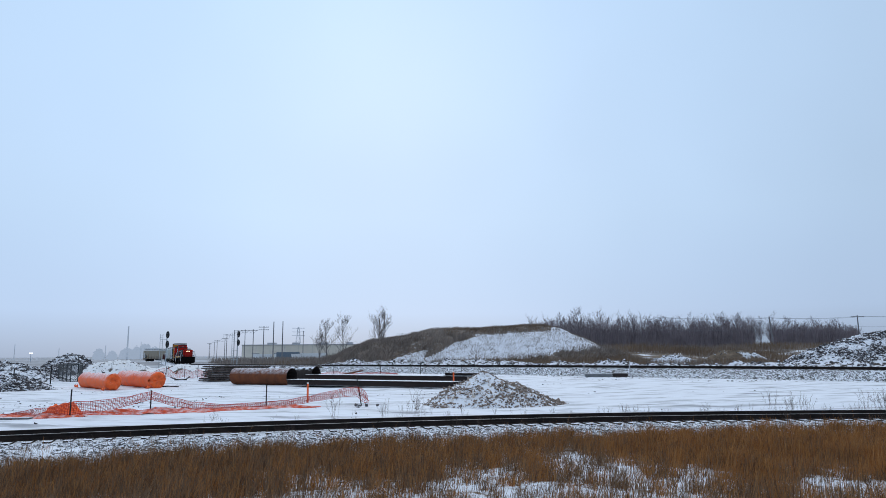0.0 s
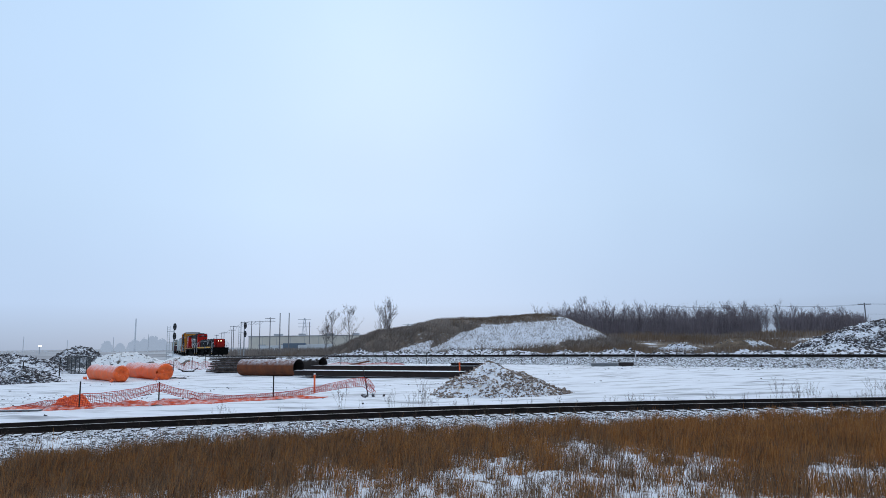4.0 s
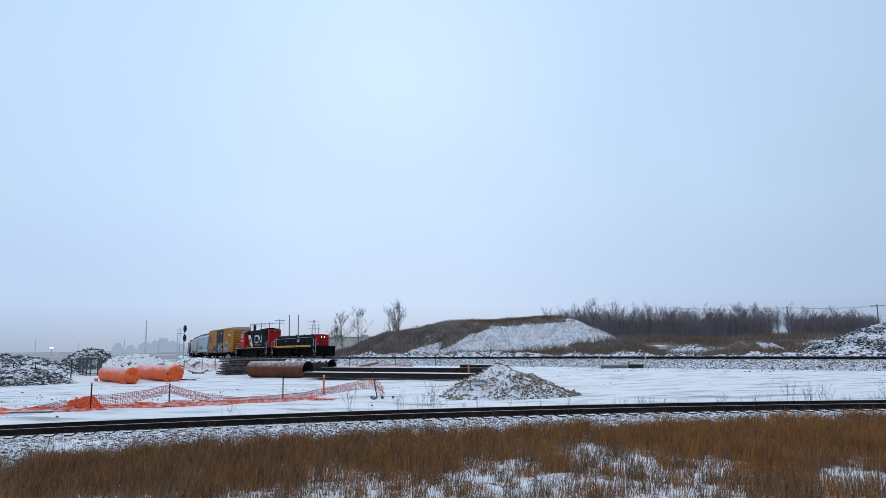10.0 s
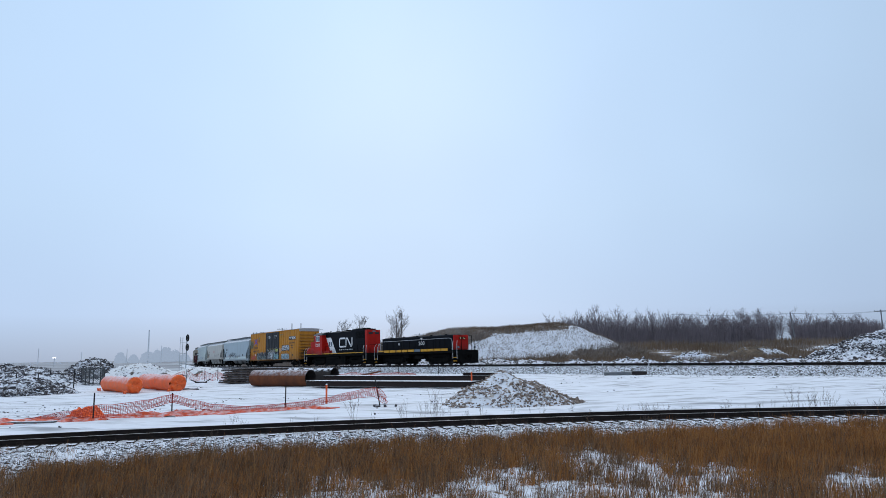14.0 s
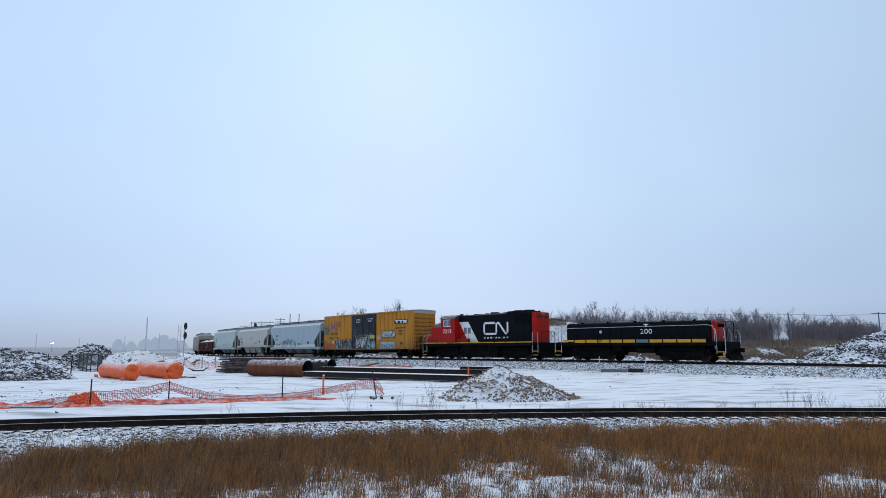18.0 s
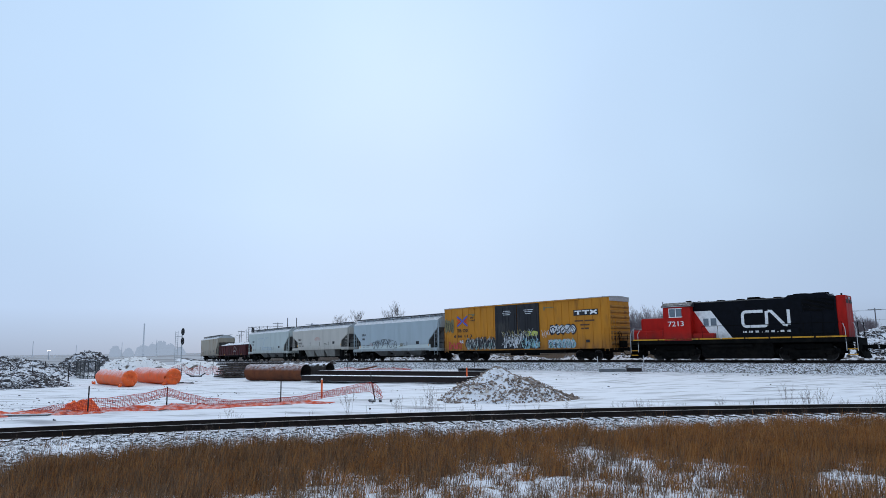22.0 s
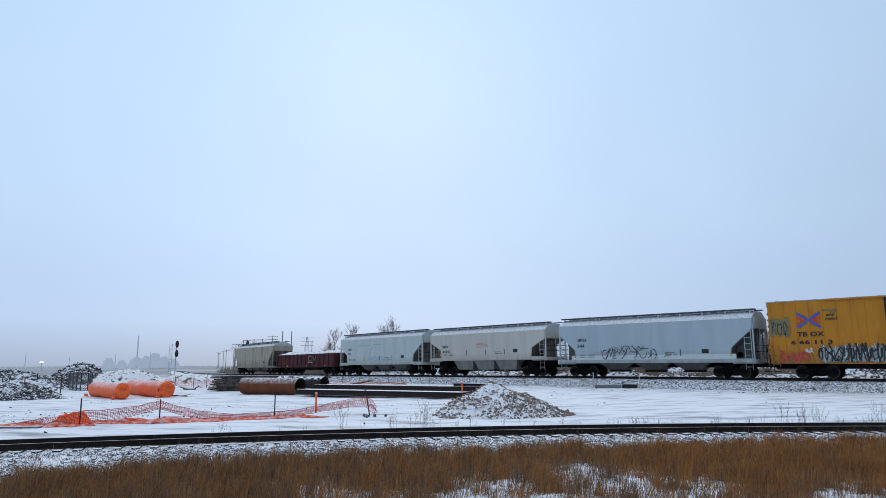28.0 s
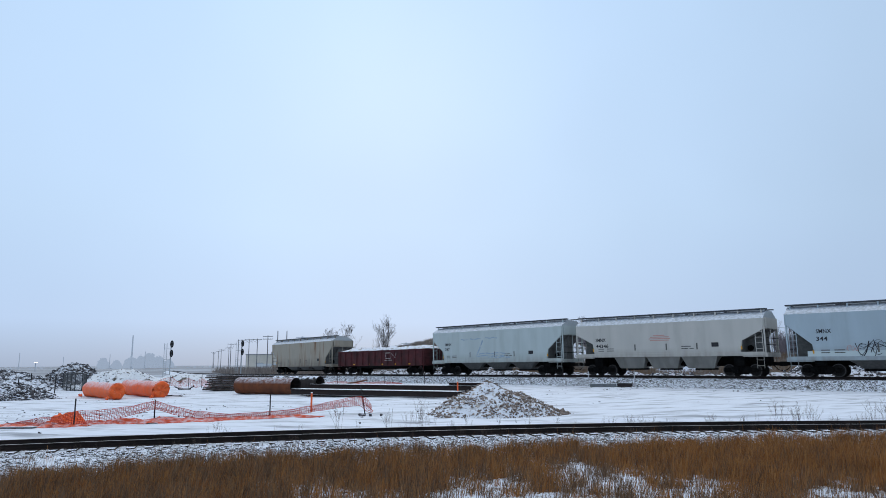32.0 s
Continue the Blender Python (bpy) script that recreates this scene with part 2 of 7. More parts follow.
M["bark"] = material("grey_bark", (0.16, 0.142, 0.138), 0.95, var=0.35, scale=3, bump=0.3, spec=0.1)
M["wood_bark"] = material("woods_bark", (0.165, 0.142, 0.158), 0.95, var=0.3, scale=0.5, bump=0, island=0.6, patch=(0.29, 0.255, 0.27), patch_at=(0.6, 0.8), spec=0.1)
M["tarp"] = material("orange_tarpaulin", (0.80, 0.125, 0.020), 0.55, var=0.15, scale=2.5, bump=0.35, bump_scale=6, snow=0.72, dust=True)
M["tarp_end"] = material("orange_tarpaulin_end", (0.80, 0.120, 0.020), 0.5, var=0.2, scale=3, bump=0.5, bump_scale=5, snow=0.12, dust=True)
M["net"] = material("orange_plastic_net", (0.46, 0.036, 0.018), 0.6, var=0.25, bump=0)
M["rust"] = material("rusted_pipe_steel", (0.155, 0.048, 0.018), 0.8, 0.2, var=0.3, scale=3, bump=0.3, patch=(0.07, 0.028, 0.016), patch_at=(0.5, 0.75), patch_scale=1.5, snow=0.66, dust=True)
M["pipe_dark"] = material("dark_pipe_steel", (0.030, 0.024, 0.022), 0.75, 0.3, var=0.4, scale=3, bump=0.2, snow=0.35)
M["beam"] = material("dark_rusty_beam_steel", (0.028, 0.018, 0.016), 0.7, 0.3, var=0.4, scale=2.5, bump=0.2, snow=0.9)
M["timber"] = material("weathered_timber", (0.060, 0.046, 0.040), 0.9, var=0.45, scale=3, bump=0.5, snow=0.35)
M["post"] = material("fence_post_steel", (0.035, 0.033, 0.035), 0.6, 0.5, var=0.3)
M["stake"] = material("orange_painted_stake", (0.78, 0.13, 0.035), 0.6, var=0.15)
M["galv"] = material("galvanised_steel", (0.30, 0.32, 0.34), 0.5, 0.6, var=0.2)
M["chain"] = material("chain_link_wire", (0.05, 0.055, 0.06), 0.5, 0.5, var=0.2)
M["slab"] = material("grey_plank", (0.13, 0.14, 0.145), 0.8, var=0.3, snow=0.8)
M["signal_black"] = material("signal_black", (0.010, 0.010, 0.011), 0.5, var=0.2)
M["signal_mast"] = material("signal_mast_paint", (0.33, 0.36, 0.38), 0.5, 0.3, var=0.15)
M["pole"] = material("weathered_pole", (0.20, 0.20, 0.215), 0.9, var=0.25, bump=0.2)
M["wall_beige"] = material("warehouse_wall", (0.62, 0.575, 0.50), 0.8, var=0.06, scale=0.3, bump=0.05)
M["roof_grey"] = material("warehouse_roof", (0.33, 0.34, 0.36), 0.8, var=0.1, scale=0.3, snow=0.8)
M["truck_blue"] = material("parked_trailer_paint", (0.13, 0.17, 0.22), 0.6, var=0.15)
M["truck_white"] = material("parked_white_paint", (0.62, 0.64, 0.66), 0.6, var=0.08)
# Haze over the far woods is painted in: a pale colour that glows.
M["haze_wood"] = material("distant_haze_glow_woods", (0.062, 0.076, 0.098), 1.0, var=0.05, scale=0.02, bump=0, emit=4.7, spec=0.0)
M["bank"] = material("ploughed_snow_and_clods", (0.70, 0.73, 0.80), 0.8, var=0.08, scale=2, bump=0.8, patch=(0.06, 0.05, 0.045), patch_at=(0.50, 0.58), patch_scale=3.2)
M["tarp_fallen"] = material("fallen_orange_tarpaulin", (0.66, 0.085, 0.028), 0.55, var=0.3, scale=3, bump=0.5, bump_scale=6, patch=(0.34, 0.03, 0.015), patch_at=(0.55, 0.7), patch_scale=3, snow=0.38, dust=True)
M["tarp_folds"] = material("folded_orange_tarpaulin", (0.72, 0.098, 0.022), 0.55, var=0.3, scale=3, bump=0.6, bump_scale=6, patch=(0.30, 0.03, 0.014), patch_at=(0.50, 0.62), patch_scale=3, snow=0.34, dust=True)
# Distance haze put into the poles' base colour, paled towards the sky.
M["haze_pole"] = material("distant_hazy_pole", (0.66, 0.68, 0.71), 0.9, var=0.08, bump=0, spec=0.0)
M["far_steel"] = material("distant_steel", (0.34, 0.39, 0.45), 0.8, var=0.1, bump=0, spec=0.1)
M["cable"] = material("cable", (0.16, 0.17, 0.19), 0.7, var=0.1, bump=0)
M["yard_lamp"] = material("lit_yard_lamp", (1.0, 0.97, 0.9), 0.3, var=0.02, bump=0, emit=6)

M["turf"] = material("dead_turf", (0.10, 0.052, 0.028), 0.95, var=0.4, scale=4, bump=0.6, patch=(0.56, 0.58, 0.62), patch_at=(0.56, 0.70), patch_scale=3.0)
# Far field's own grey-brown, with distance haze mixed into the base colour.
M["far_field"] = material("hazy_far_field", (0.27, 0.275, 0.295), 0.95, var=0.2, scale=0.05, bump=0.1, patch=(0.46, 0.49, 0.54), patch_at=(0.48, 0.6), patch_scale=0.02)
M["scrub_tan"] = material("tan_scrub", (0.130, 0.090, 0.064), 0.9, var=0.35, scale=0.5, bump=0, island=0.6, patch=(0.30, 0.215, 0.145), patch_at=(0.55, 0.8), patch_scale=0.1, spec=0.1)
M["yellow_end"] = material("weathered_yellow_end_paint", (0.36, 0.165, 0.034), 0.75, var=0.2, scale=3, bump=0.1, streak=0.25, patch=(0.17, 0.09, 0.035), patch_at=(0.48, 0.72), patch_scale=1.6, spec=0.15, grime=((0.06, 0.042, 0.03), 1.0, 3.2))
# Bay sheets' grime, with the shade of their downward slope in the colour.
M["hopper_bay"] = material("hopper_bay_grime_and_shade", (0.19, 0.185, 0.168), 0.75, var=0.2, scale=1.5, streak=0.3, patch=(0.12, 0.115, 0.10), patch_at=(0.48, 0.72), patch_scale=1.2)
M["pale_band"] = material("pale_band_paint", (0.44, 0.51, 0.51), 0.6, var=0.08, scale=1.2, bump=0.05, streak=0.3, patch=(0.30, 0.33, 0.32), patch_at=(0.56, 0.9), patch_scale=1.2)
M["faded_blue"] = material("faded_blue_spray", (0.25, 0.33, 0.41), 0.6, var=0.15, bump=0, patch=(0.38, 0.43, 0.44), patch_at=(0.5, 0.6), patch_scale=4)
M["chalk"] = material("chalky_white_marking", (0.24, 0.20, 0.20), 0.7, var=0.25, bump=0, patch=(0.09, 0.04, 0.04), patch_at=(0.52, 0.6), patch_scale=5)
M["faded_red"] = material("faded_red_marking", (0.44, 0.24, 0.21), 0.7, var=0.15, bump=0)
M["g_grey"] = material("spray_grey", (0.24, 0.25, 0.23), 0.6, var=0.3, scale=4, bump=0, patch=(0.10, 0.09, 0.07), patch_at=(0.5, 0.6), patch_scale=3)
M["faded_white"] = material("faded_white_marking", (0.36, 0.34, 0.34), 0.6, var=0.15, bump=0)
M["ink_faded"] = material("faded_dark_lettering", (0.085, 0.040, 0.018), 0.7, var=0.25, bump=0)
M["weed"] = material("dry_weed_stalk", (0.115, 0.085, 0.070), 0.9, var=0.35, scale=3, bump=0, spec=0.1)
M["spoil_snowy"] = material("snow_streaked_rubble", (0.060, 0.056, 0.060), 0.95, var=0.4, scale=3, bump=0.9, bump_scale=5, patch=(0.66, 0.70, 0.76), patch_at=(0.46, 0.56), patch_scale=2.2, snow=0.66)
# ---- mesh helpers ----
class Shape:
    """A growing list of vertices and faces."""

    def __init__(self):
        self.v, self.f = [], []

    def add(self, verts, faces):
        k = len(self.v)
        self.v += [tuple(p) for p in verts]
        self.f += [tuple(i + k for i in f) for f in faces]
        return self

    def box(self, x0, x1, y0, y1, z0, z1, c=0.0):
        """A box, with chamfered edges where c is given."""
        if c <= 0:
            return self.add([(x, y, z) for x in (x0, x1) for y in (y0, y1) for z in (z0, z1)],
                            [(0, 1, 3, 2), (4, 6, 7, 5), (0, 4, 5, 1), (2, 3, 7, 6), (0, 2, 6, 4), (1, 5, 7, 3)])
        ring = lambda a, b, z: [(x0 + a, y0 + b, z), (x1 - a, y0 + b, z), (x1 - a, y1 - b, z), (x0 + a, y1 - b, z)]
        octo = lambda e, z: [(x0 + c + e, y0 + e, z), (x1 - c - e, y0 + e, z), (x1 - e, y0 + c + e, z), (x1 - e, y1 - c - e, z),
                             (x1 - c - e, y1 - e, z), (x0 + c + e, y1 - e, z), (x0 + e, y1 - c - e, z), (x0 + e, y0 + c + e, z)]
        return self.loft([octo(c * 0.7, z0), octo(0, z0 + c), octo(0, z1 - c), octo(c * 0.7, z1)])

    def loft(self, rings, caps=True, closed=True):
        n = len(rings[0])
        v = [p for r in rings for p in r]
        f = []
        for i in range(len(rings) - 1):
            for j in range(n if closed else n - 1):
                k = (j + 1) % n
                f.append((i * n + j, i * n + k, (i + 1) * n + k, (i + 1) * n + j))
        if caps and closed:
            f += [tuple(range(n - 1, -1, -1)), tuple(range((len(rings) - 1) * n, len(rings) * n))]
        return self.add(v, f)

    def tube(self, pts, r, n=6, r2=None):
        """A round bar along points, tapering to r2."""
        pts = [Vector(p) for p in pts]
        rings = []
        for i, p in enumerate(pts):
            d = (pts[min(i + 1, len(pts) - 1)] - pts[max(i - 1, 0)]).normalized()
            a = d.orthogonal().normalized() if abs(d.z) < 0.9 else Vector((1, 0, 0)).cross(d).normalized()
            if i and a.dot(last) < 0:
                a = -a
            last = a
            b = d.cross(a)
            rr = r if r2 is None else r + (r2 - r) * i / max(1, len(pts) - 1)
            rings.append([p + (a * math.cos(q) + b * math.sin(q)) * rr for q in (2 * math.pi * k / n for k in range(n))])
        return self.loft(rings)

    def disc(self, centre, axis, r, depth, n=20, inner=0.0):
        """A cylinder along axis 'x', 'y' or 'z', a ring where inner is given."""
        c = Vector(centre)
        ax = {"x": Vector((1, 0, 0)), "y": Vector((0, 1, 0)), "z": Vector((0, 0, 1))}[axis]
        a = ax.orthogonal().normalized()
        b = ax.cross(a)
        ring = lambda rr, h: [c + ax * h + (a * math.cos(q) + b * math.sin(q)) * rr for q in (2 * math.pi * k / n for k in range(n))]
        if inner:
            rr = [ring(r, -depth / 2), ring(r, depth / 2), ring(inner, depth / 2), ring(inner, -depth / 2), ring(r, -depth / 2)]
            return self.loft(rr, caps=False)
        return self.loft([ring(r, -depth / 2), ring(r, depth / 2)])

    def prism(self, outline, y0, y1):
        """An outline in x and z, drawn out along y."""
        return self.loft([[(x, y0, z) for x, z in outline], [(x, y1, z) for x, z in outline]])

    def slab(self, outline, x0, x1):
        """An outline in y and z, drawn out along x."""
        return self.loft([[(x0, y, z) for y, z in outline], [(x1, y, z) for y, z in outline]])

    def moved(self, x=0, y=0, z=0, rz=0, s=1.0):
        c, n = math.cos(rz), math.sin(rz)
        self.v = [((p[0] * c - p[1] * n) * s + x, (p[0] * n + p[1] * c) * s + y, p[2] * s + z) for p in self.v]
        return self

    def mesh(self, name, mat, smooth=False):
        me = bpy.data.meshes.new(name)
        me.from_pydata([tuple(p) for p in self.v], [], self.f)
        bm = bmesh.new()
        bm.from_mesh(me)
        bmesh.ops.recalc_face_normals(bm, faces=bm.faces)
        bm.to_mesh(me)
        bm.free()
        if smooth:
            me.polygons.foreach_set("use_smooth", [True] * len(me.polygons))
        if mat:
            me.materials.append(mat)
        return me


def raw_mesh(name, verts, faces, mat, smooth=False):
    """A mesh from arrays of vertices and of faces with one number of corners."""
    me = bpy.data.meshes.new(name)
    verts, faces = np.asarray(verts, dtype=np.float32), np.asarray(faces, dtype=np.int32)
    me.vertices.add(len(verts))
    me.vertices.foreach_set("co", verts.ravel())
    n, k = faces.shape
    me.loops.add(n * k)
    me.loops.foreach_set("vertex_index", faces.ravel())
    me.polygons.add(n)
    me.polygons.foreach_set("loop_start", np.arange(0, n * k, k, dtype=np.int32))
    me.polygons.foreach_set("use_smooth", np.full(n, smooth))
    me.update()
    me.validate()
    me.materials.append(mat)
    return me


def thing(name, at, label, category, group="", kind="", turn=0.0):
    """An empty at the base of a thing."""
    ob = new(name)
    ob.empty_display_size = 0.2
    ob.matrix_world = pose(*at, 0, 0, math.degrees(turn))
    return tagged(ob, label, category, group, kind)


def part(name, shape, mat, parent, label="", smooth=False):
    """Links a shape as one mesh under a thing or under a part."""
    ob = new(name, shape.mesh(name, mat, smooth) if isinstance(shape, Shape) else shape)
    ob.parent = parent
    if label:
        tagged(ob, label)
    return ob


def solo(name, shape, mat, label, category, group="", kind="", at=(0, 0, 0), turn=0.0, smooth=False):
    """A thing that is one mesh."""
    ob = new(name, shape.mesh(name, mat, smooth) if isinstance(shape, Shape) else shape)
    ob.matrix_world = pose(*at, 0, 0, math.degrees(turn))
    return tagged(ob, label, category, group, kind)


# ---- the plan: the main line, a siding in the foreground, and the lie of the land ----
LINE_S = np.arange(-260.0, 131.0, 2.0)
_bend = np.interp(LINE_S, [-230, -195, -165, -140, -122, -106, -90, -74, -58, -40, -10, 40], [-0.00044, -0.00092, 0.0006, 0.00446, 0.00321, 0.00261, 0.00376, 0.0031, 0.00059, 0.00535, 0.00098, 0.00027])
LINE_H = np.concatenate([[0], np.cumsum(_bend[1:] + _bend[:-1])])
_i0 = 120
LINE_H = LINE_H - LINE_H[_i0] - 0.72254
_cx, _cy = np.cos(LINE_H), np.sin(LINE_H)
LINE_X = np.concatenate([[0], np.cumsum(_cx[1:] + _cx[:-1])])
LINE_Y = np.concatenate([[0], np.cumsum(_cy[1:] + _cy[:-1])])
LINE_X += 50.165 * math.sin(0.72254) - 20 * math.cos(0.72254) - LINE_X[_i0]
LINE_Y += 50.165 * math.cos(0.72254) + 20 * math.sin(0.72254) - LINE_Y[_i0]
LINE_Z = EYE_Z - np.interp(LINE_S, [-170, -130, -95, -60, -30, 0], [1.876, 1.570, 1.353, 1.125, 0.980, 0.975])


def line(s, off=0.0):
    """The main line at s metres: x, y, height of the rail and heading; off to the far side."""
    x, y, h, z = (float(np.interp(s, LINE_S, a)) for a in (LINE_X, LINE_Y, LINE_H, LINE_Z))
    return x - math.sin(h) * off, y + math.cos(h) * off, z, h


SIDING_Z = EYE_Z - 2.222


def siding(t, off=0.0):
    """The near siding, which bends: x, y and heading at t metres; off from its middle."""
    q = max(-26.0, min(44.0, t))
    d = 23.6 - 0.0064 * q * q - 0.0128 * q * (t - q)
    h = 0.2744 + math.atan(-0.0128 * q)
    x = -math.sin(0.2744) * d + math.cos(0.2744) * t
    y = math.cos(0.2744) * d + math.sin(0.2744) * t
    return x - math.sin(h) * off, y + math.cos(h) * off, h


SIDE_T = np.arange(-60, 90, 1.0)
SIDE_XY = np.array([siding(t)[:2] for t in SIDE_T])
SIDE_H = np.array([siding(t)[2] for t in SIDE_T])


def smooth_step(v):
    v = np.clip(v, 0, 1)
    return v * v * (3 - 2 * v)


def lie(x, y):
    """Height of the ground at arrays x, y, and the distances in front of the main line and beyond the siding."""
    x, y = np.atleast_1d(np.asarray(x, float)), np.atleast_1d(np.asarray(y, float))
    q, rz, w = np.empty(x.shape), np.empty(x.shape), np.empty(x.shape)
    for a in range(0, len(x), 20000):
        k = slice(a, a + 20000)
        dx, dy = x[k, None] - LINE_X[None], y[k, None] - LINE_Y[None]
        i = np.argmin(dx * dx + dy * dy, axis=1)
        r = np.arange(len(i))
        q[k] = -(-np.sin(LINE_H[i]) * dx[r, i] + np.cos(LINE_H[i]) * dy[r, i])
        far = np.hypot(dx[r, i], dy[r, i])
        q[k] = np.where(np.abs(q[k]) < far * 0.5, np.where(q[k] < 0, -far, far), q[k])
        rz[k] = LINE_Z[i]
        dx, dy = x[k, None] - SIDE_XY[None, :, 0], y[k, None] - SIDE_XY[None, :, 1]
        i = np.argmin(dx * dx + dy * dy, axis=1)
        w[k] = -np.sin(SIDE_H[i]) * dx[r, i] + np.cos(SIDE_H[i]) * dy[r, i]
    toe = rz - 0.80
    front = toe + (0.30 - toe) * smooth_step((q - 4) / 24)
    back = rz - 0.62 + (1.35 - rz) * smooth_step((-q - 30) / 200)
    z = np.where(q > 0, np.where(q < 4, toe, front), np.where(q > -4, toe, back))
    z = np.where((q <= 0) & (q > -8), toe + (back - toe) * smooth_step((-q - 3) / 5), z)
    # the siding's low bed, and the ditch on the camera's side
    ditch = -0.20 + 1.2 * smooth_step((9 - np.hypot(x, y)) / 6)
    z = np.where(w < 1.5, 0.12 + (ditch - 0.12) * smooth_step((-w - 1.6) / 2.6), z)
    z = np.where(np.abs(w) < 1.6, np.minimum(z, 0.10), z)
    z = np.where((w >= 1.5) & (w < 4), 0.10 + (z - 0.10) * smooth_step((w - 1.5) / 2.5), z)
    # the land rises towards the woods
    z = z + np.where(q < -12, 2.3 * smooth_step((y - 98) / 34) * smooth_step((x - 16) / 14) * smooth_step((230 - y) / 45), 0.0)
    return z, q, w


def lie_at(x, y):
    return float(lie([x], [y])[0][0])


def sweep(path, profile, closed=True):
    """A profile (sideways, up) swept along rows of x, y, z, heading."""
    s = Shape()
    s.loft([[(x - math.sin(h) * a, y + math.cos(h) * a, z + b) for a, b in profile] for x, y, z, h in path], closed=closed)
    return s

# ---- ground ----
def grass_cover(x, y, w):
    """How thick the dead grass stands on the camera's side of the siding, 0 to 1."""
    wob = np.array([noise.noise((p * 0.9, t * 0.9, 17)) + 0.5 * noise.noise((p * 2.6, t * 2.6, 3)) for p, t in zip(x, y)])
    edge = np.interp(x, [-15, -9, -5, 2, 8, 12, 18], [-4.3, -3.6, -2.9, -2.5, -2.3, -2.0, -1.75]) + 0.35 * wob
    belt = smooth_step((edge - w) / 0.5)
    near = np.interp(x, [-9, -5, -3, -1, 2, 5, 7, 9, 12], [14.0, 15.2, 17.2, 19.2, 19.4, 19.0, 17.0, 16.2, 16.4])
    gaps = np.array([noise.noise((p * 0.42, t * 0.75, 4)) + 0.55 * noise.noise((p * 1.1, t * 1.6, 9)) for p, t in zip(x, y)])
    bare = np.clip((near - y) / 5.5 + gaps * 1.25 + 0.08, 0, 1) + 0.5 * smooth_step((gaps - 0.42) / 0.2)
    thin = 0.72 + 0.9 * np.array([noise.noise((p * 2.2, t * 3.0, 21)) for p, t in zip(x, y)])
    return belt * (1 - 0.92 * np.clip(bare, 0, 1)) * np.clip(thin, 0.25, 1)


def build_ground():
    front = np.radians(np.linspace(-50, 50, 360))
    rest = np.radians(np.linspace(50, 310, 60))[1:-1]
    ang = np.concatenate([front, rest])
    rad = np.concatenate([np.linspace(0.02, 12, 22), np.linspace(12.3, 28.5, 120), np.geomspace(28.8, 200, 140), np.geomspace(206, 4500, 40)])
    a, r = np.meshgrid(ang, rad)
    x, y = (np.sin(a) * r).ravel() + 0.11, (np.cos(a) * r).ravel() + 0.13
    z, q, w = lie(x, y)
    rough = np.array([noise.noise((px * 0.5, py * 0.5, 0)) + 0.6 * noise.noise((px * 1.7, py * 1.7, 5)) for px, py in zip(x, y)])
    z = z + rough * np.where(np.abs(w) < 2.0, 0.01, np.where(np.abs(q) < 4, 0.01, 0.05))
    n, m = len(rad), len(ang)
    i, j = np.meshgrid(np.arange(n - 1), np.arange(m), indexing="ij")
    k = (j + 1) % m
    faces = np.stack([i * m + j, i * m + k, (i + 1) * m + k, (i + 1) * m + j], -1).reshape(-1, 4)
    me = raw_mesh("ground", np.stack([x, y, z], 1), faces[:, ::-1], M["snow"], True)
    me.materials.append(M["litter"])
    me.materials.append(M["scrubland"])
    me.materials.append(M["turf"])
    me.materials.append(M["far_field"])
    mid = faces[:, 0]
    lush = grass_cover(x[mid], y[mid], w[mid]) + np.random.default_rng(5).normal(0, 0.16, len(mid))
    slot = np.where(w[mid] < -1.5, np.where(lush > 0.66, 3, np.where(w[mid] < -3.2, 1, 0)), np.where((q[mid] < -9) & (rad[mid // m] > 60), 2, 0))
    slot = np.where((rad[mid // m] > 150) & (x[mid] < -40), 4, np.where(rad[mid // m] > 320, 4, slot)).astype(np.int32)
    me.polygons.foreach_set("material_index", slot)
    tagged(new("ground", me), "snow-covered flat construction yard with bare streaks", "ground", kind="structure")


build_ground()

# ---- main line and siding ----
RAIL_PROFILE = [(-0.075, -0.172), (0.075, -0.172), (0.075, -0.16), (0.012, -0.135), (0.010, -0.045), (0.037, -0.03), (0.037, -0.004), (0.028, 0.0), (-0.028, 0.0), (-0.037, -0.004), (-0.037, -0.03), (-0.010, -0.045), (-0.012, -0.135), (-0.075, -0.16)]


ICO = np.array([(0, 0, 1), (0.894, 0, 0.447), (0.276, 0.851, 0.447), (-0.724, 0.526, 0.447), (-0.724, -0.526, 0.447), (0.276, -0.851, 0.447), (0.724, 0.526, -0.447), (-0.276, 0.851, -0.447), (-0.894, 0, -0.447), (-0.276, -0.851, -0.447), (0.724, -0.526, -0.447), (0, 0, -1)])
ICO_F = np.array([(0, 1, 2), (0, 2, 3), (0, 3, 4), (0, 4, 5), (0, 5, 1), (1, 6, 2), (2, 7, 3), (3, 8, 4), (4, 9, 5), (5, 10, 1), (2, 6, 7), (3, 7, 8), (4, 8, 9), (5, 9, 10), (1, 10, 6), (6, 11, 7), (7, 11, 8), (8, 11, 9), (9, 11, 10), (10, 11, 6)])


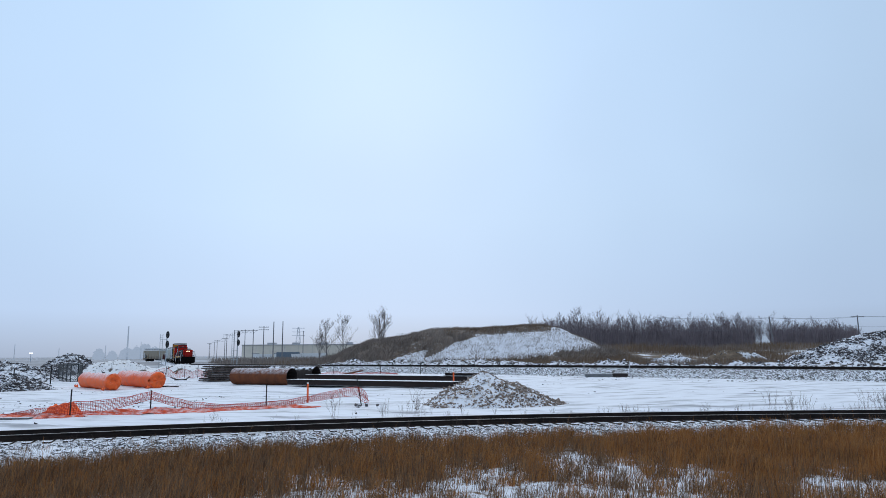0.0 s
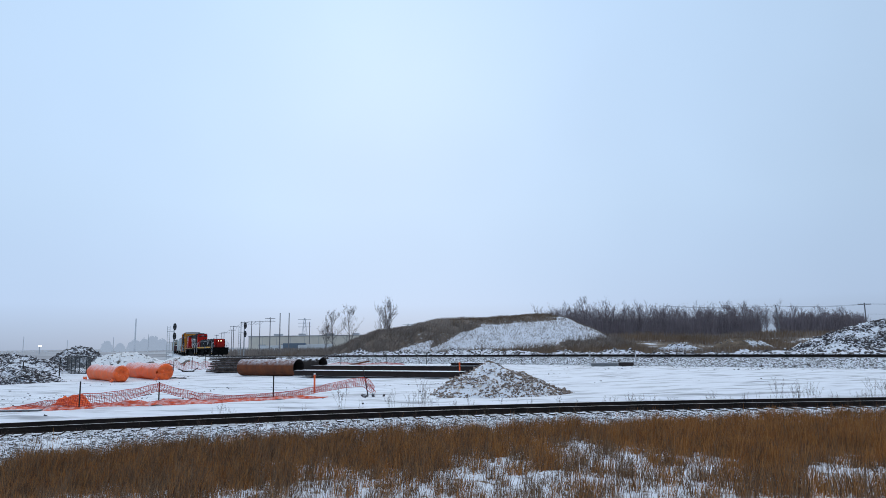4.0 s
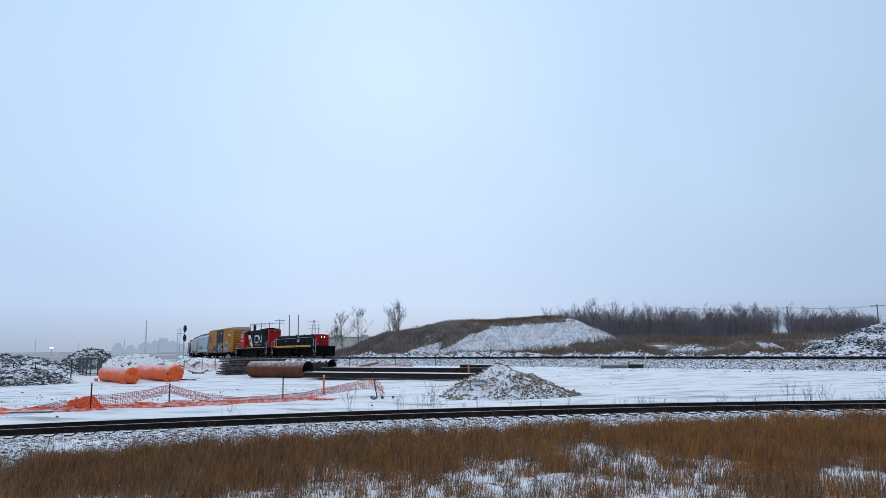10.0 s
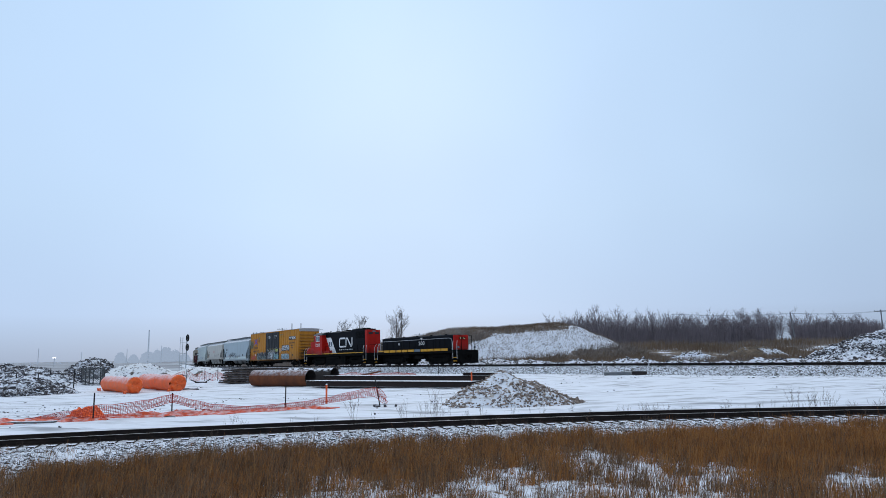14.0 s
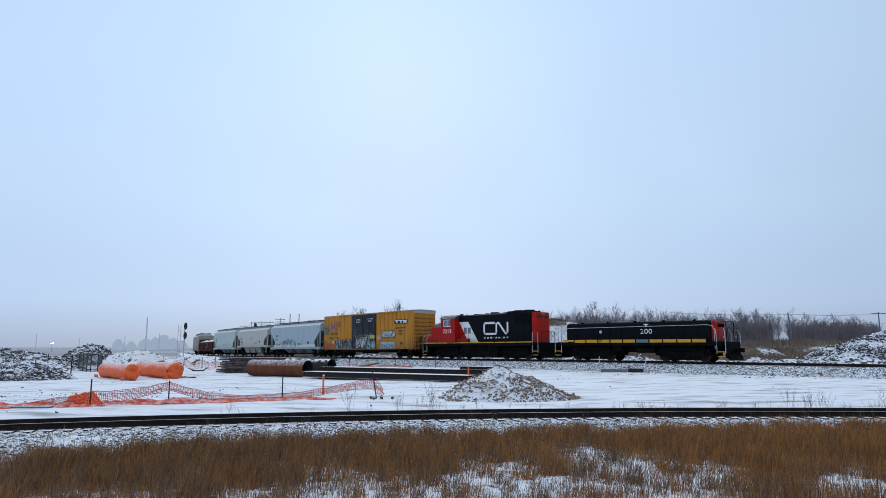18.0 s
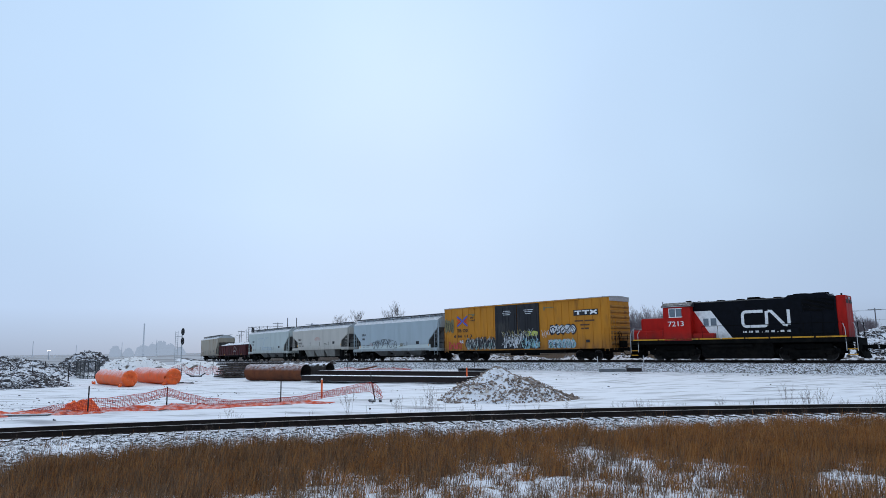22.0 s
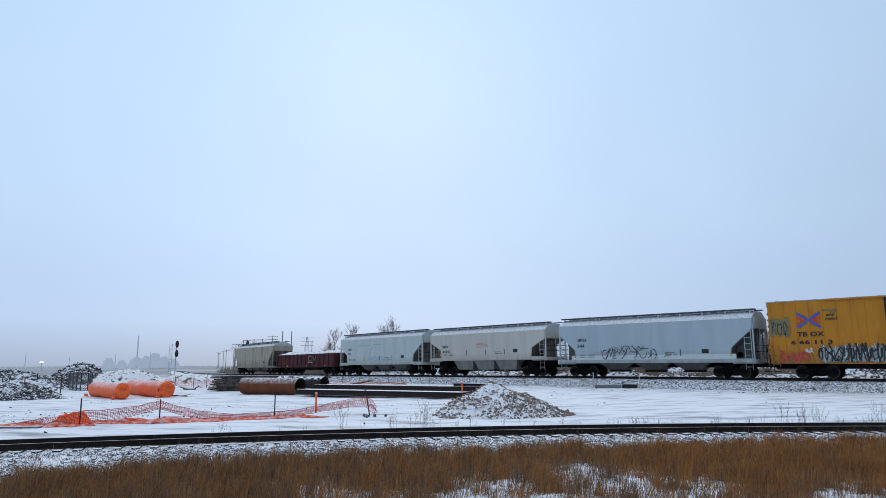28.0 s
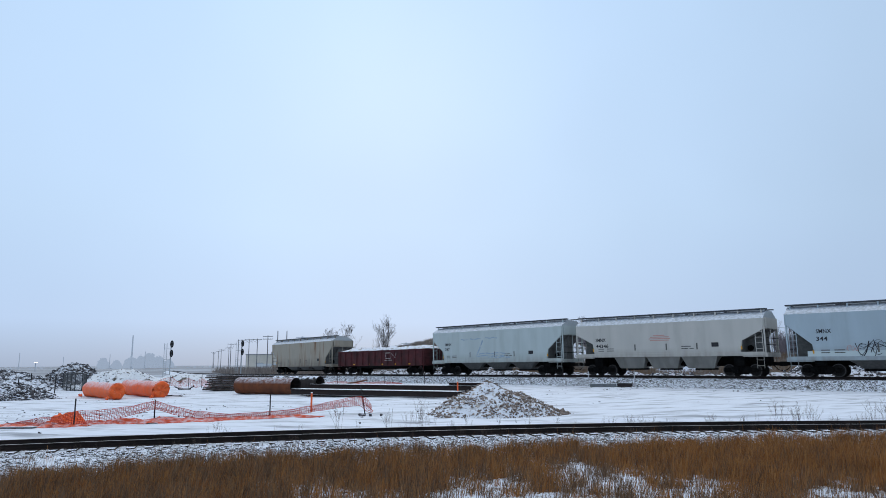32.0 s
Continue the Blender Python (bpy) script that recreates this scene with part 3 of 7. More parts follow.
def rocks(places, sizes, seed):
    """Vertices and faces of many angular stones."""
    g = np.random.default_rng(seed)
    n = len(places)
    v = ICO[None] * g.uniform(0.6, 1.25, (n, 12, 1)) * g.uniform(0.5, 1.3, (n, 1, 3))
    a = g.normal(0, 0.5, n)
    c, s = np.cos(a)[:, None], np.sin(a)[:, None]
    v = np.stack([v[..., 0] * c - v[..., 2] * s, v[..., 1], v[..., 0] * s + v[..., 2] * c], -1)
    a = g.uniform(0, 6.28, n)
    c, s = np.cos(a)[:, None], np.sin(a)[:, None]
    v = np.stack([v[..., 0] * c - v[..., 1] * s, v[..., 0] * s + v[..., 1] * c, v[..., 2] * 0.8], -1)
    v = v * np.asarray(sizes)[:, None, None] + np.asarray(places)[:, None, :]
    f = ICO_F[None] + (np.arange(n) * 12)[:, None, None]
    return v.reshape(-1, 3), f.reshape(-1, 3)


def blades(x, y, z, h, w, seed, lean=0.35):
    """Vertices and faces of grass stems: two tapering quads each."""
    g = np.random.default_rng(seed)
    n = len(x)
    a = g.uniform(0, 6.28, n)
    side = np.stack([np.cos(a), np.sin(a), np.zeros(n)], -1) * (np.asarray(w) / 2)[:, None]
    b = g.normal(0.25, 0.5, n)
    tip = np.stack([np.cos(b), np.sin(b) * 0.6, np.zeros(n)], -1) * (np.asarray(h) * lean * g.uniform(0.2, 1.3, n))[:, None]
    base = np.stack([x, y, z], -1)
    up = np.zeros((n, 3))
    up[:, 2] = h
    mid = base + up * 0.55 + tip * 0.35
    top = base + up + tip
    v = np.stack([base - side, base + side, mid + side * 0.75, mid - side * 0.75, top + side * 0.2, top - side * 0.2], 1)
    k = (np.arange(n) * 6)[:, None]
    f = np.concatenate([k + np.array([[0, 1, 2, 3]]), k + np.array([[3, 2, 4, 5]])])
    return v.reshape(-1, 3), f


def stems(x, y, z, h, w, seed, lean=0.35):
    """Vertices and faces of fine stems: one tapering quad each."""
    g = np.random.default_rng(seed)
    n = len(x)
    a = g.uniform(-0.7, 0.7, n)
    side = np.stack([np.cos(a), np.sin(a), np.zeros(n)], -1) * (np.asarray(w) / 2)[:, None]
    b = g.normal(0.15, 0.9, n)
    tip = np.stack([np.cos(b), np.sin(b), np.zeros(n)], -1) * (np.asarray(h) * lean * g.normal(0.35, 0.55, n))[:, None]
    base = np.stack([x, y, z], -1)
    top = base + tip
    top[:, 2] += h
    v = np.stack([base - side, base + side, top + side * 0.35, top - side * 0.35], 1)
    return v.reshape(-1, 3), np.arange(n * 4).reshape(-1, 4)


def build_main_line():
    root = thing("main_line_track", (0, 0, 0), "dark railway track on snowy grey ballast", "railway track", kind="structure")
    s_list = [-258 + 3 * i for i in range(128)]
    for off in (-0.755, 0.755):
        r = part("rail", sweep([(*line(s, off)[:3], line(s)[3]) for s in s_list], RAIL_PROFILE), M["rail"], root)
    for k in range(70):
        x, y, z, h = line(-62 + k * 1.1)
        part("tie", Shape().box(-0.11, 0.11, -1.28, 1.28, -0.36, -0.175).moved(x, y, z, h), M["tie"], root)
    bed = [(-1.7, -0.20), (1.7, -0.20), (3.0, -0.95), (-3.0, -0.95)]
    part("ballast_bed", sweep([line(s) for s in s_list], bed), M["ballast"], root)
    g = np.random.default_rng(3)
    n = 42000
    ss, oo = -75 + 100 * g.random(n) ** 0.8, g.uniform(-3.2, -0.9, n)
    drop = np.where(oo < -1.7, -0.20 + (oo + 1.7) * 0.577, -0.20)
    pts = []
    for s_, o_, d_ in zip(ss, oo, drop):
        x, y, z, _ = line(s_, o_)
        pts.append((x, y, z + d_))
    me = raw_mesh("ballast_stones", *rocks(pts, g.uniform(0.022, 0.062, n), 4), M["ballast_stones"])
    ob = part("ballast_stones", me, None, root)
    tagged(ob, kind="stuff")


def build_siding():
    root = thing("siding_track", (0, 0, 0), "dark rails of a bending siding half sunk in snow", "railway track", kind="structure")
    t_list = [-58 + 1.5 * i for i in range(98)]
    for off in (-0.755, 0.755):
        part("rail", sweep([(*siding(t, off)[:2], SIDING_Z, siding(t)[2]) for t in t_list], RAIL_PROFILE), M["rail"], root)
        part("rail_head", sweep([(*siding(t, off)[:2], SIDING_Z, siding(t)[2]) for t in t_list], [(-0.028, 0.001), (0.028, 0.001), (0.028, 0.004), (-0.028, 0.004)]), M["rail_head"], root, "worn rail head with the sky's sheen in its colour")
    for k in range(92):
        x, y, h = siding(-14 + k * 0.52)
        part("tie", Shape().box(-0.11, 0.11, -1.3, 1.3, -0.38, -0.174).moved(x + 0.02 * math.sin(k * 7), y, SIDING_Z, h), M["tie"], root)
        for off in (-0.755, 0.755):
            part("tie_plate", Shape().box(-0.1, 0.1, off - 0.18, off + 0.18, -0.176, -0.160).moved(x + 0.02 * math.sin(k * 7), y, SIDING_Z, h), M["rail"], root)
    g = np.random.default_rng(6)
    n = 46000
    tt, oo = g.uniform(-15, 36, n), np.where(g.random(n) < 0.75, g.uniform(-4.6, -1.38, n), g.uniform(-0.6, 1.5, n))
    xy = np.array([siding(a, b)[:2] for a, b in zip(tt, oo)])
    zz = lie(xy[:, 0], xy[:, 1])[0]
    keep = (oo > -3.4) | (g.random(n) < 0.6)
    bed = np.where(oo > -1.6, SIDING_Z - 0.22, np.minimum(SIDING_Z - 0.22 + (oo + 1.6) * 0.3, zz + 0.03))
    pts = np.stack([xy[:, 0], xy[:, 1], np.maximum(zz + 0.005, bed)], 1)[keep]
    n = len(pts)
    ob = part("ballast_stones", raw_mesh("ballast_stones", *rocks(pts, 0.016 + 0.052 * g.random(n) ** 1.5, 7), M["siding_stones"]), None, root)
    tagged(ob, kind="stuff")
    part("ballast_bed", sweep([(*siding(t)[:2], SIDING_Z, siding(t)[2]) for t in t_list], [(-1.6, -0.22), (1.6, -0.22), (2.6, -0.5), (-2.9, -0.62)]), M["ballast"], root)


build_main_line()
build_siding()

# ---- the train ----
RUN_T = [0, 2, 4, 6, 8, 10, 12, 14, 17, 19, 21, 22, 23, 25, 28, 30, 32]
RUN_S = [-180.77, -167.67, -154.48, -141.21, -127.80, -114.14, -100.47, -86.66, -66.62, -53.84, -41.68, -35.87, -30.30, -19.71, -4.84, 4.37, 13.22]


def run(t):
    """How far the boxcar's middle has come along the main line at t seconds."""
    i = min(max(int(np.searchsorted(RUN_T, t)) - 1, 0), len(RUN_T) - 2)

    def slope(j):
        a, b = max(0, j - 1), min(len(RUN_T) - 1, j + 1)
        return (RUN_S[b] - RUN_S[a]) / (RUN_T[b] - RUN_T[a])

    h = RUN_T[i + 1] - RUN_T[i]
    q = (t - RUN_T[i]) / h
    return ((2 * q**3 - 3 * q * q + 1) * RUN_S[i] + (q**3 - 2 * q * q + q) * h * slope(i)
            + (-2 * q**3 + 3 * q * q) * RUN_S[i + 1] + (q**3 - q * q) * h * slope(i + 1))


def car_pose(s, half):
    """A car whose trucks stand half metres before and behind s."""
    ax, ay, az, _ = line(s + half)
    bx, by, bz, _ = line(s - half)
    return pose((ax + bx) / 2, (ay + by) / 2, (az + bz) / 2, 0, -math.degrees(math.atan2(az - bz, 2 * half)), math.degrees(math.atan2(ay - by, ax - bx)))


TRAIN = []
WHEELSETS = []


def rail_car(name, centre, half, label, category):
    ob = thing(name, (0, 0, 0), label, category, "cars of the train")
    TRAIN.append((ob, centre, half))
    return ob


def wheelset_mesh(r):
    s = Shape()
    for y in (-0.75, 0.75):
        s.disc((0, y, 0), "y", r, 0.13, 24)
        s.disc((0, y * 0.93, 0), "y", r + 0.025, 0.03, 24)
        s.disc((0, y * 1.09, 0), "y", 0.14, 0.1, 10)
        for k in range(6):
            a = k * math.pi / 3
            s.box(-0.03, 0.03, y * 1.085 - 0.02, y * 1.085 + 0.02, 0.14, r - 0.08)
            s.v[-8:] = [(p[0] * math.cos(a) + p[2] * math.sin(a), p[1], -p[0] * math.sin(a) + p[2] * math.cos(a)) for p in s.v[-8:]]
    s.tube([(0, -0.95, 0), (0, 0.95, 0)], 0.08, 8)
    dark = len(s.f)
    for y in (-0.82, 0.82):
        s.disc((0, y, 0), "y", r - 0.005, 0.012, 28, r - 0.05)
    me = s.mesh("wheelset", M["wheel"])
    me.materials.append(M["tread"])
    me.polygons.foreach_set("material_index", [int(i >= dark) for i in range(len(me.polygons))])
    return me


WHEELS = {r: wheelset_mesh(r) for r in (0.42, 0.50)}


def truck_mesh(base, r, heavy):
    """Side frames, bolster, springs and journal boxes of a truck."""
    s = Shape()
    h = base / 2
    for y in (-0.98, 0.98):
        if heavy:
            s.prism([(-h - 0.65, r - 0.05), (-h - 0.65, r + 0.28), (-h + 0.5, r + 0.34), (-0.7, r + 0.22), (0.7, r + 0.22), (h - 0.5, r + 0.34), (h + 0.65, r + 0.28), (h + 0.65, r - 0.05), (h - 0.3, r - 0.02), (0.9, 0.30), (-0.9, 0.30), (-h + 0.3, r - 0.02)], y - 0.09, y + 0.09)
            s.box(-0.6, 0.6, y - 0.16, y + 0.16, 0.22, 0.42, 0.03)
            s.box(-h + 0.25, h - 0.25, y - 0.05, y + 0.05, 0.12, r + 0.1, 0.02)
            for x in (-h - 0.3, h + 0.3):
                s.tube([(x, y * 1.12, r - 0.1), (x, y * 1.12, r + 0.3)], 0.07, 8)
        else:
            s.prism([(-h - 0.25, r - 0.12), (-h - 0.25, r + 0.16), (-h + 0.2, r + 0.18), (-0.35, r + 0.34), (0.35, r + 0.34), (h - 0.2, r + 0.18), (h + 0.25, r + 0.16), (h + 0.25, r - 0.12), (h - 0.2, r - 0.05), (0.42, 0.16), (-0.42, 0.16), (-h + 0.2, r - 0.05)], y - 0.07, y + 0.07)
            for x in (-0.2, 0.0, 0.2):
                s.tube([(x, y * 1.06, 0.24), (x, y * 1.06, 0.52)], 0.075, 8)
        for x in (-h, h):
            s.box(x - 0.15, x + 0.15, y - 0.14, y + 0.14, r - 0.13, r + 0.15, 0.03)
    s.box(-0.22, 0.22, -0.95, 0.95, 0.42, 0.72, 0.03)
    s.box(-h - (0.5 if heavy else 0.1), h + (0.5 if heavy else 0.1), -0.62, 0.62, 0.30, 1.0 if heavy else 0.62, 0.05)
    if heavy:
        s.box(-h - 0.2, h + 0.2, -1.0, 1.0, r + 0.25, 1.12, 0.05)
    for x in (-h * 0.45, h * 0.45):
        s.box(x - 0.04, x + 0.04, -0.8, 0.8, 0.25, 0.4)
    return s.mesh("truck", M["under"])


def trucks(car, places, base, r, heavy=False):
    me = truck_mesh(base, r, heavy)
    for x in places:
        tr = part("truck", me, None, car)
        tr.location = (x, 0, 0)
        for dx in (-base / 2, base / 2):
            w = part("wheelset", WHEELS[r], None, tr)
            w.location = (dx, 0, r)
            WHEELSETS.append((w, dx, r))


def couplers(car, half, z=0.86):
    for d in (-1, 1):
        s = Shape()
        s.box(*sorted((d * (half - 0.75), d * (half - 0.12))), -0.11, 0.11, z - 0.12, z + 0.12, 0.03)
        s.prism([(d * (half - 0.2), z - 0.15), (d * (half + 0.05), z - 0.15), (d * (half + 0.05), z + 0.15), (d * (half - 0.2), z + 0.15)], -0.17, 0.05)
        s.tube([(d * (half - 0.6), -0.35, z - 0.05), (d * (half - 0.25), -0.35, z - 0.4), (d * (half - 0.02), -0.2, z - 0.45)], 0.03, 6)
        part("coupler", s, M["under"], car)


def lettering(text, x, z, size, y, mat, parent, name="letter", width=None, label="", bold=0.022):
    """Words on a car's near side."""
    cu = bpy.data.curves.new(name, "FONT")
    cu.body, cu.size, cu.align_x, cu.extrude, cu.resolution_u, cu.offset = text, size, "CENTER", 0.002, 2, size * bold
    ob = new(name, cu)
    me = bpy.data.meshes.new_from_object(ob)
    bpy.data.objects.remove(ob)
    co = np.empty(len(me.vertices) * 3, dtype=np.float32)
    me.vertices.foreach_get("co", co)
    co = co.reshape(-1, 3)
    k = 1.0 if width is None else width / max(0.01, co[:, 0].max() - co[:, 0].min())
    me.vertices.foreach_set("co", np.stack([co[:, 0] * k + x, y - co[:, 2], co[:, 1] + z], 1).ravel())
    me.update()
    me.materials.clear()
    me.materials.append(mat)
    # each character is a part of its own
    group = list(range(len(me.vertices)))

    def root_of(i):
        while group[i] != i:
            group[i] = group[group[i]]
            i = group[i]
        return i

    faces = [tuple(p.vertices) for p in me.polygons]
    for f in faces:
        for i in f[1:]:
            group[root_of(i)] = root_of(f[0])
    co = [tuple(v.co) for v in me.vertices]
    sets = {}
    for f in faces:
        sets.setdefault(root_of(f[0]), []).append(f)
    bpy.data.meshes.remove(me)
    for fs in sets.values():
        used = sorted({i for f in fs for i in f})
        at = {i: k for k, i in enumerate(used)}
        m2 = bpy.data.meshes.new(name)
        m2.from_pydata([co[i] for i in used], [], [tuple(at[i] for i in f) for f in fs])
        m2.materials.append(mat)
        part(name, m2, None, parent, label)


def ribbon(shape, pts, width, y, thick=0.004):
    """A flat painted stroke through points (x, z) at the plane y."""
    n = len(pts)
    rows = []
    for i, (px, pz) in enumerate(pts):
        ax, az = pts[max(0, i - 1)]
        bx, bz = pts[min(n - 1, i + 1)]
        l = math.hypot(bx - ax, bz - az) or 1
        ox, oz = -(bz - az) / l * width / 2, (bx - ax) / l * width / 2
        rows.append([(px + ox, y, pz + oz), (px - ox, y, pz - oz), (px - ox, y - thick, pz - oz), (px + ox, y - thick, pz + oz)])
    shape.loft(rows)


def scribble(rng, x0, x1, z0, z1, letters, width, y):
    """Angular spray-can strokes that read as no words."""
    s = Shape()
    step, h = (x1 - x0) / letters, z1 - z0
    for k in range(letters):
        cx = x0 + (k + 0.5) * step
        lo, hi = z0 + h * rng.uniform(0, 0.15), z1 - h * rng.uniform(0, 0.2)
        for _ in range(3):
            kind = rng.random()
            dx = step * 0.5
            if kind < 0.4:
                pts = [(cx + rng.uniform(-dx, dx), lo), (cx + rng.uniform(-dx, dx), (lo + hi) / 2 + h * rng.uniform(-0.2, 0.2)), (cx + rng.uniform(-dx, dx), hi)]
            elif kind < 0.75:
                pts = [(cx - dx, lo + h * rng.uniform(0, 0.9)), (cx + rng.uniform(-dx, dx) * 0.4, lo + h * rng.uniform(0, 0.9)), (cx + dx * 1.2, lo + h * rng.uniform(0, 0.9))]
            else:
                a0 = rng.uniform(0, 6.28)
                pts = [(cx + math.cos(a0 + i * 0.6) * dx * 0.7, (lo + hi) / 2 + math.sin(a0 + i * 0.6) * h * 0.3) for i in range(6)]
            pts = [(max(x0, min(x1, a)), max(z0, min(z1, b))) for a, b in pts]
            ribbon(s, pts, width * rng.uniform(0.6, 1.3), y - rng.uniform(0, 0.003))
    return s


def blobs(rng, x0, x1, z0, z1, count, y):
    """Rounded filled letter-like patches."""
    s = Shape()
    step = (x1 - x0) / count
    for k in range(count):
        cx, cz = x0 + (k + 0.5) * step, (z0 + z1) / 2
        ring = []
        for i in range(14):
            a = i * math.pi / 7
            e = 0.85 + 0.3 * rng.random()
            ring.append((cx + math.cos(a) * step * 0.62 * e, cz + math.sin(a) * (z1 - z0) * 0.5 * e))
        yy = y - 0.001 * (k % 2)
        s.loft([[(x, yy, z) for x, z in ring], [(x, yy - 0.003, z) for x, z in ring]])
    return s


def bars(parent, x0, z0, rows, y, mat, name="lettering_bar", h=0.06):
    """Writing too small to read: bars of its size. rows: (x shift, z shift, length)."""
    for dx, dz, l in rows:
        part(name, Shape().box(x0 + dx, x0 + dx + l, y - 0.004, y, z0 + dz, z0 + dz + h), mat, parent)


def ladder(parent, x, y, z0, z1, mat, rungs=7, w=0.42, name="ladder", along="x"):
    s = Shape()
    for d in (-w / 2, w / 2):
        p = (x + d, y) if along == "x" else (x, y + d)
        s.tube([(*p, z0), (*p, z1)], 0.022, 6)
    for i in range(rungs):
        z = z0 + (i + 0.5) * (z1 - z0) / rungs
        a, b = ((x - w / 2, y, z), (x + w / 2, y, z)) if along == "x" else ((x, y - w / 2, z), (x, y + w / 2, z))
        s.tube([a, b], 0.016, 5)
    return part(name, s, mat, parent)


def build_boxcar():
    car = rail_car("boxcar", 0, 6.9, "weathered yellow high-cube boxcar with black doors and graffiti", "boxcar")
    rng = random.Random(5)
    L, y0, z0, z1 = 9.47, 1.49, 0.95, 5.07
    part("body", Shape().box(-L, L, -y0, y0, z0, z1, 0.03), M["yellow_car"], car)
    s = Shape()
    s.slab([(-y0 - 0.03, z1 - 0.02), (y0 + 0.03, z1 - 0.02), (y0 + 0.03, z1 + 0.04), (0.4, 5.17), (-0.4, 5.17), (-y0 - 0.03, z1 + 0.04)], -L - 0.04, L + 0.04)
    for i in range(16):
        x = -L + 0.6 + i * 2 * (L - 0.6) / 15
        s.slab([(-y0, z1 + 0.03), (-0.4, 5.16), (0.4, 5.16), (y0, z1 + 0.03), (y0, z1 + 0.065), (0.4, 5.20), (-0.4, 5.20), (-y0, z1 + 0.065)], x - 0.04, x + 0.04)
    part("roof", s, M["car_roof"], car)
    for d in (-1, 1):
        post_x = [3.2, 3.95, 4.75, 5.5, 6.25, 7.0, 7.8, 8.6, 9.3] if d > 0 else [-9.3, -8.5, -7.75, -7.0, -6.2, -5.4, -4.6, -3.8, -3.0]
        for x in post_x:
            part("side_post", Shape().box(x - 0.045, x + 0.045, -y0 - 0.035, -y0, z0 + 0.02, z1 - 0.05), M["yellow_car"], car)
            part("side_post", Shape().box(x - 0.045, x + 0.045, y0, y0 + 0.035, z0 + 0.02, z1 - 0.05), M["yellow_car"], car)
        # corrugated end
        s = Shape()
        for i in range(8):
            z = z0 + 0.27 + i * 0.42
            a, b = d * L, d * (L + 0.10)
            s.loft([[(a, -1.42, z), (b, -1.36, z + 0.10), (b, -1.36, z + 0.16), (a, -1.42, z + 0.26)], [(a, 1.42, z), (b, 1.36, z + 0.10), (b, 1.36, z + 0.16), (a, 1.42, z + 0.26)]])
        part("end_panel", s, M["yellow_end"], car)
        part("end_top", Shape().box(*sorted((d * L, d * (L + 0.05))), -1.47, 1.47, 4.74, 5.04), M["faded_white"], car, "white-painted strip at the top of the end")
        ladder(car, d * (L - 0.35), -y0 - 0.06, 0.75, 2.6 if d > 0 else 2.2, M["yellow_car"], 5)
        ladder(car, d * (L + 0.16), -1.15, 0.8, 3.2, M["yellow_car"], 6, along="y")
        g = Shape()
        for yy in (-1.3, -0.75, -0.2, 0.5, 1.2):
            g.tube([(d * (L + 0.30), yy, 0.94), (d * (L + 0.30), yy, 1.95 + 0.12 * math.sin(yy * 5))], 0.022, 5)
        g.tube([(d * (L + 0.30), -1.3, 1.9), (d * (L + 0.30), 1.2, 1.9)], 0.022, 5).box(*sorted((d * (L + 0.1), d * (L + 0.36))), -0.5, 0.35, 1.0, 1.55, 0.04)
        part("end_railing", g, M["under"], car, "dark grimy railing and brake gear at the end")
        wheel = Shape().disc((d * (L + 0.36), -0.75, 2.0), "x", 0.28, 0.03, 18, 0.24)
        for k in range(4):
            a = k * math.pi / 4
            wheel.tube([(d * (L + 0.36), -0.75 - 0.25 * math.cos(a), 2.0 - 0.25 * math.sin(a)), (d * (L + 0.36), -0.75 + 0.25 * math.cos(a), 2.0 + 0.25 * math.sin(a))], 0.012, 4)
        part("brake_wheel", wheel, M["under"], car)
        part("end_platform", Shape().box(*sorted((d * (L + 0.02), d * (L + 0.42))), -1.3, 1.3, 0.86, 0.94, 0.01), M["under"], car)
        st = Shape()
        for dx in (-0.2, 0.2):
            st.tube([(d * (L - 0.35) + dx, -y0, 0.95), (d * (L - 0.35) + dx, -y0, 0.45)], 0.02, 5)
        st.tube([(d * (L - 0.35) - 0.2, -y0, 0.45), (d * (L - 0.35) + 0.2, -y0, 0.45)], 0.02, 5)
        part("step", st, M["under"], car)
    for a, b in ((-2.70, -0.13), (-0.05, 2.40)):
        dr = part("door", Shape().box(a, b, -y0 - 0.10, -y0 - 0.005, 1.05, 4.98, 0.02), M["door_black"], car, "black double plug door sprayed over")
        r = Shape()
        for x in np.linspace(a + 0.25, b - 0.25, 4):
            r.box(x - 0.03, x + 0.03, -y0 - 0.125, -y0 - 0.10, 1.12, 4.8)
        for z in (1.7, 2.6, 3.5, 4.3):
            r.box(a + 0.05, b - 0.05, -y0 - 0.115, -y0 - 0.10, z - 0.02, z + 0.02)
        part("door_rib", r, M["door_black"], dr)
        part("lock_rod", Shape().tube([((a + b) / 2, -y0 - 0.16, 1.1), ((a + b) / 2, -y0 - 0.16, 4.7)], 0.02, 6), M["door_black"], dr)
    part("door_rail", Shape().box(-6.0, 6.6, -y0 - 0.12, -y0, 0.93, 1.02).box(-6, 6.6, -y0 - 0.12, -y0, 4.99, 5.07), M["yellow_car"], car)
    part("centre_sill", Shape().box(-9.5, 9.5, -0.3, 0.3, 0.62, 0.95), M["under"], car)
    part("side_sill", Shape().prism([(-5.4, 0.95), (5.2, 0.95), (4.9, 0.66), (-5.1, 0.66)], -1.42, -1.36), M["under"], car)
    part("brake_gear", Shape().box(-1.5, -0.2, -0.9, -0.4, 0.45, 0.8, 0.05).tube([(0.3, -0.7, 0.6), (1.6, -0.7, 0.6)], 0.16, 10).tube([(-4.5, -0.4, 0.5), (4.5, -0.4, 0.55)], 0.02, 5), M["under"], car)
    trucks(car, (-6.9, 6.9), 1.78, 0.42)
    couplers(car, 10.3)
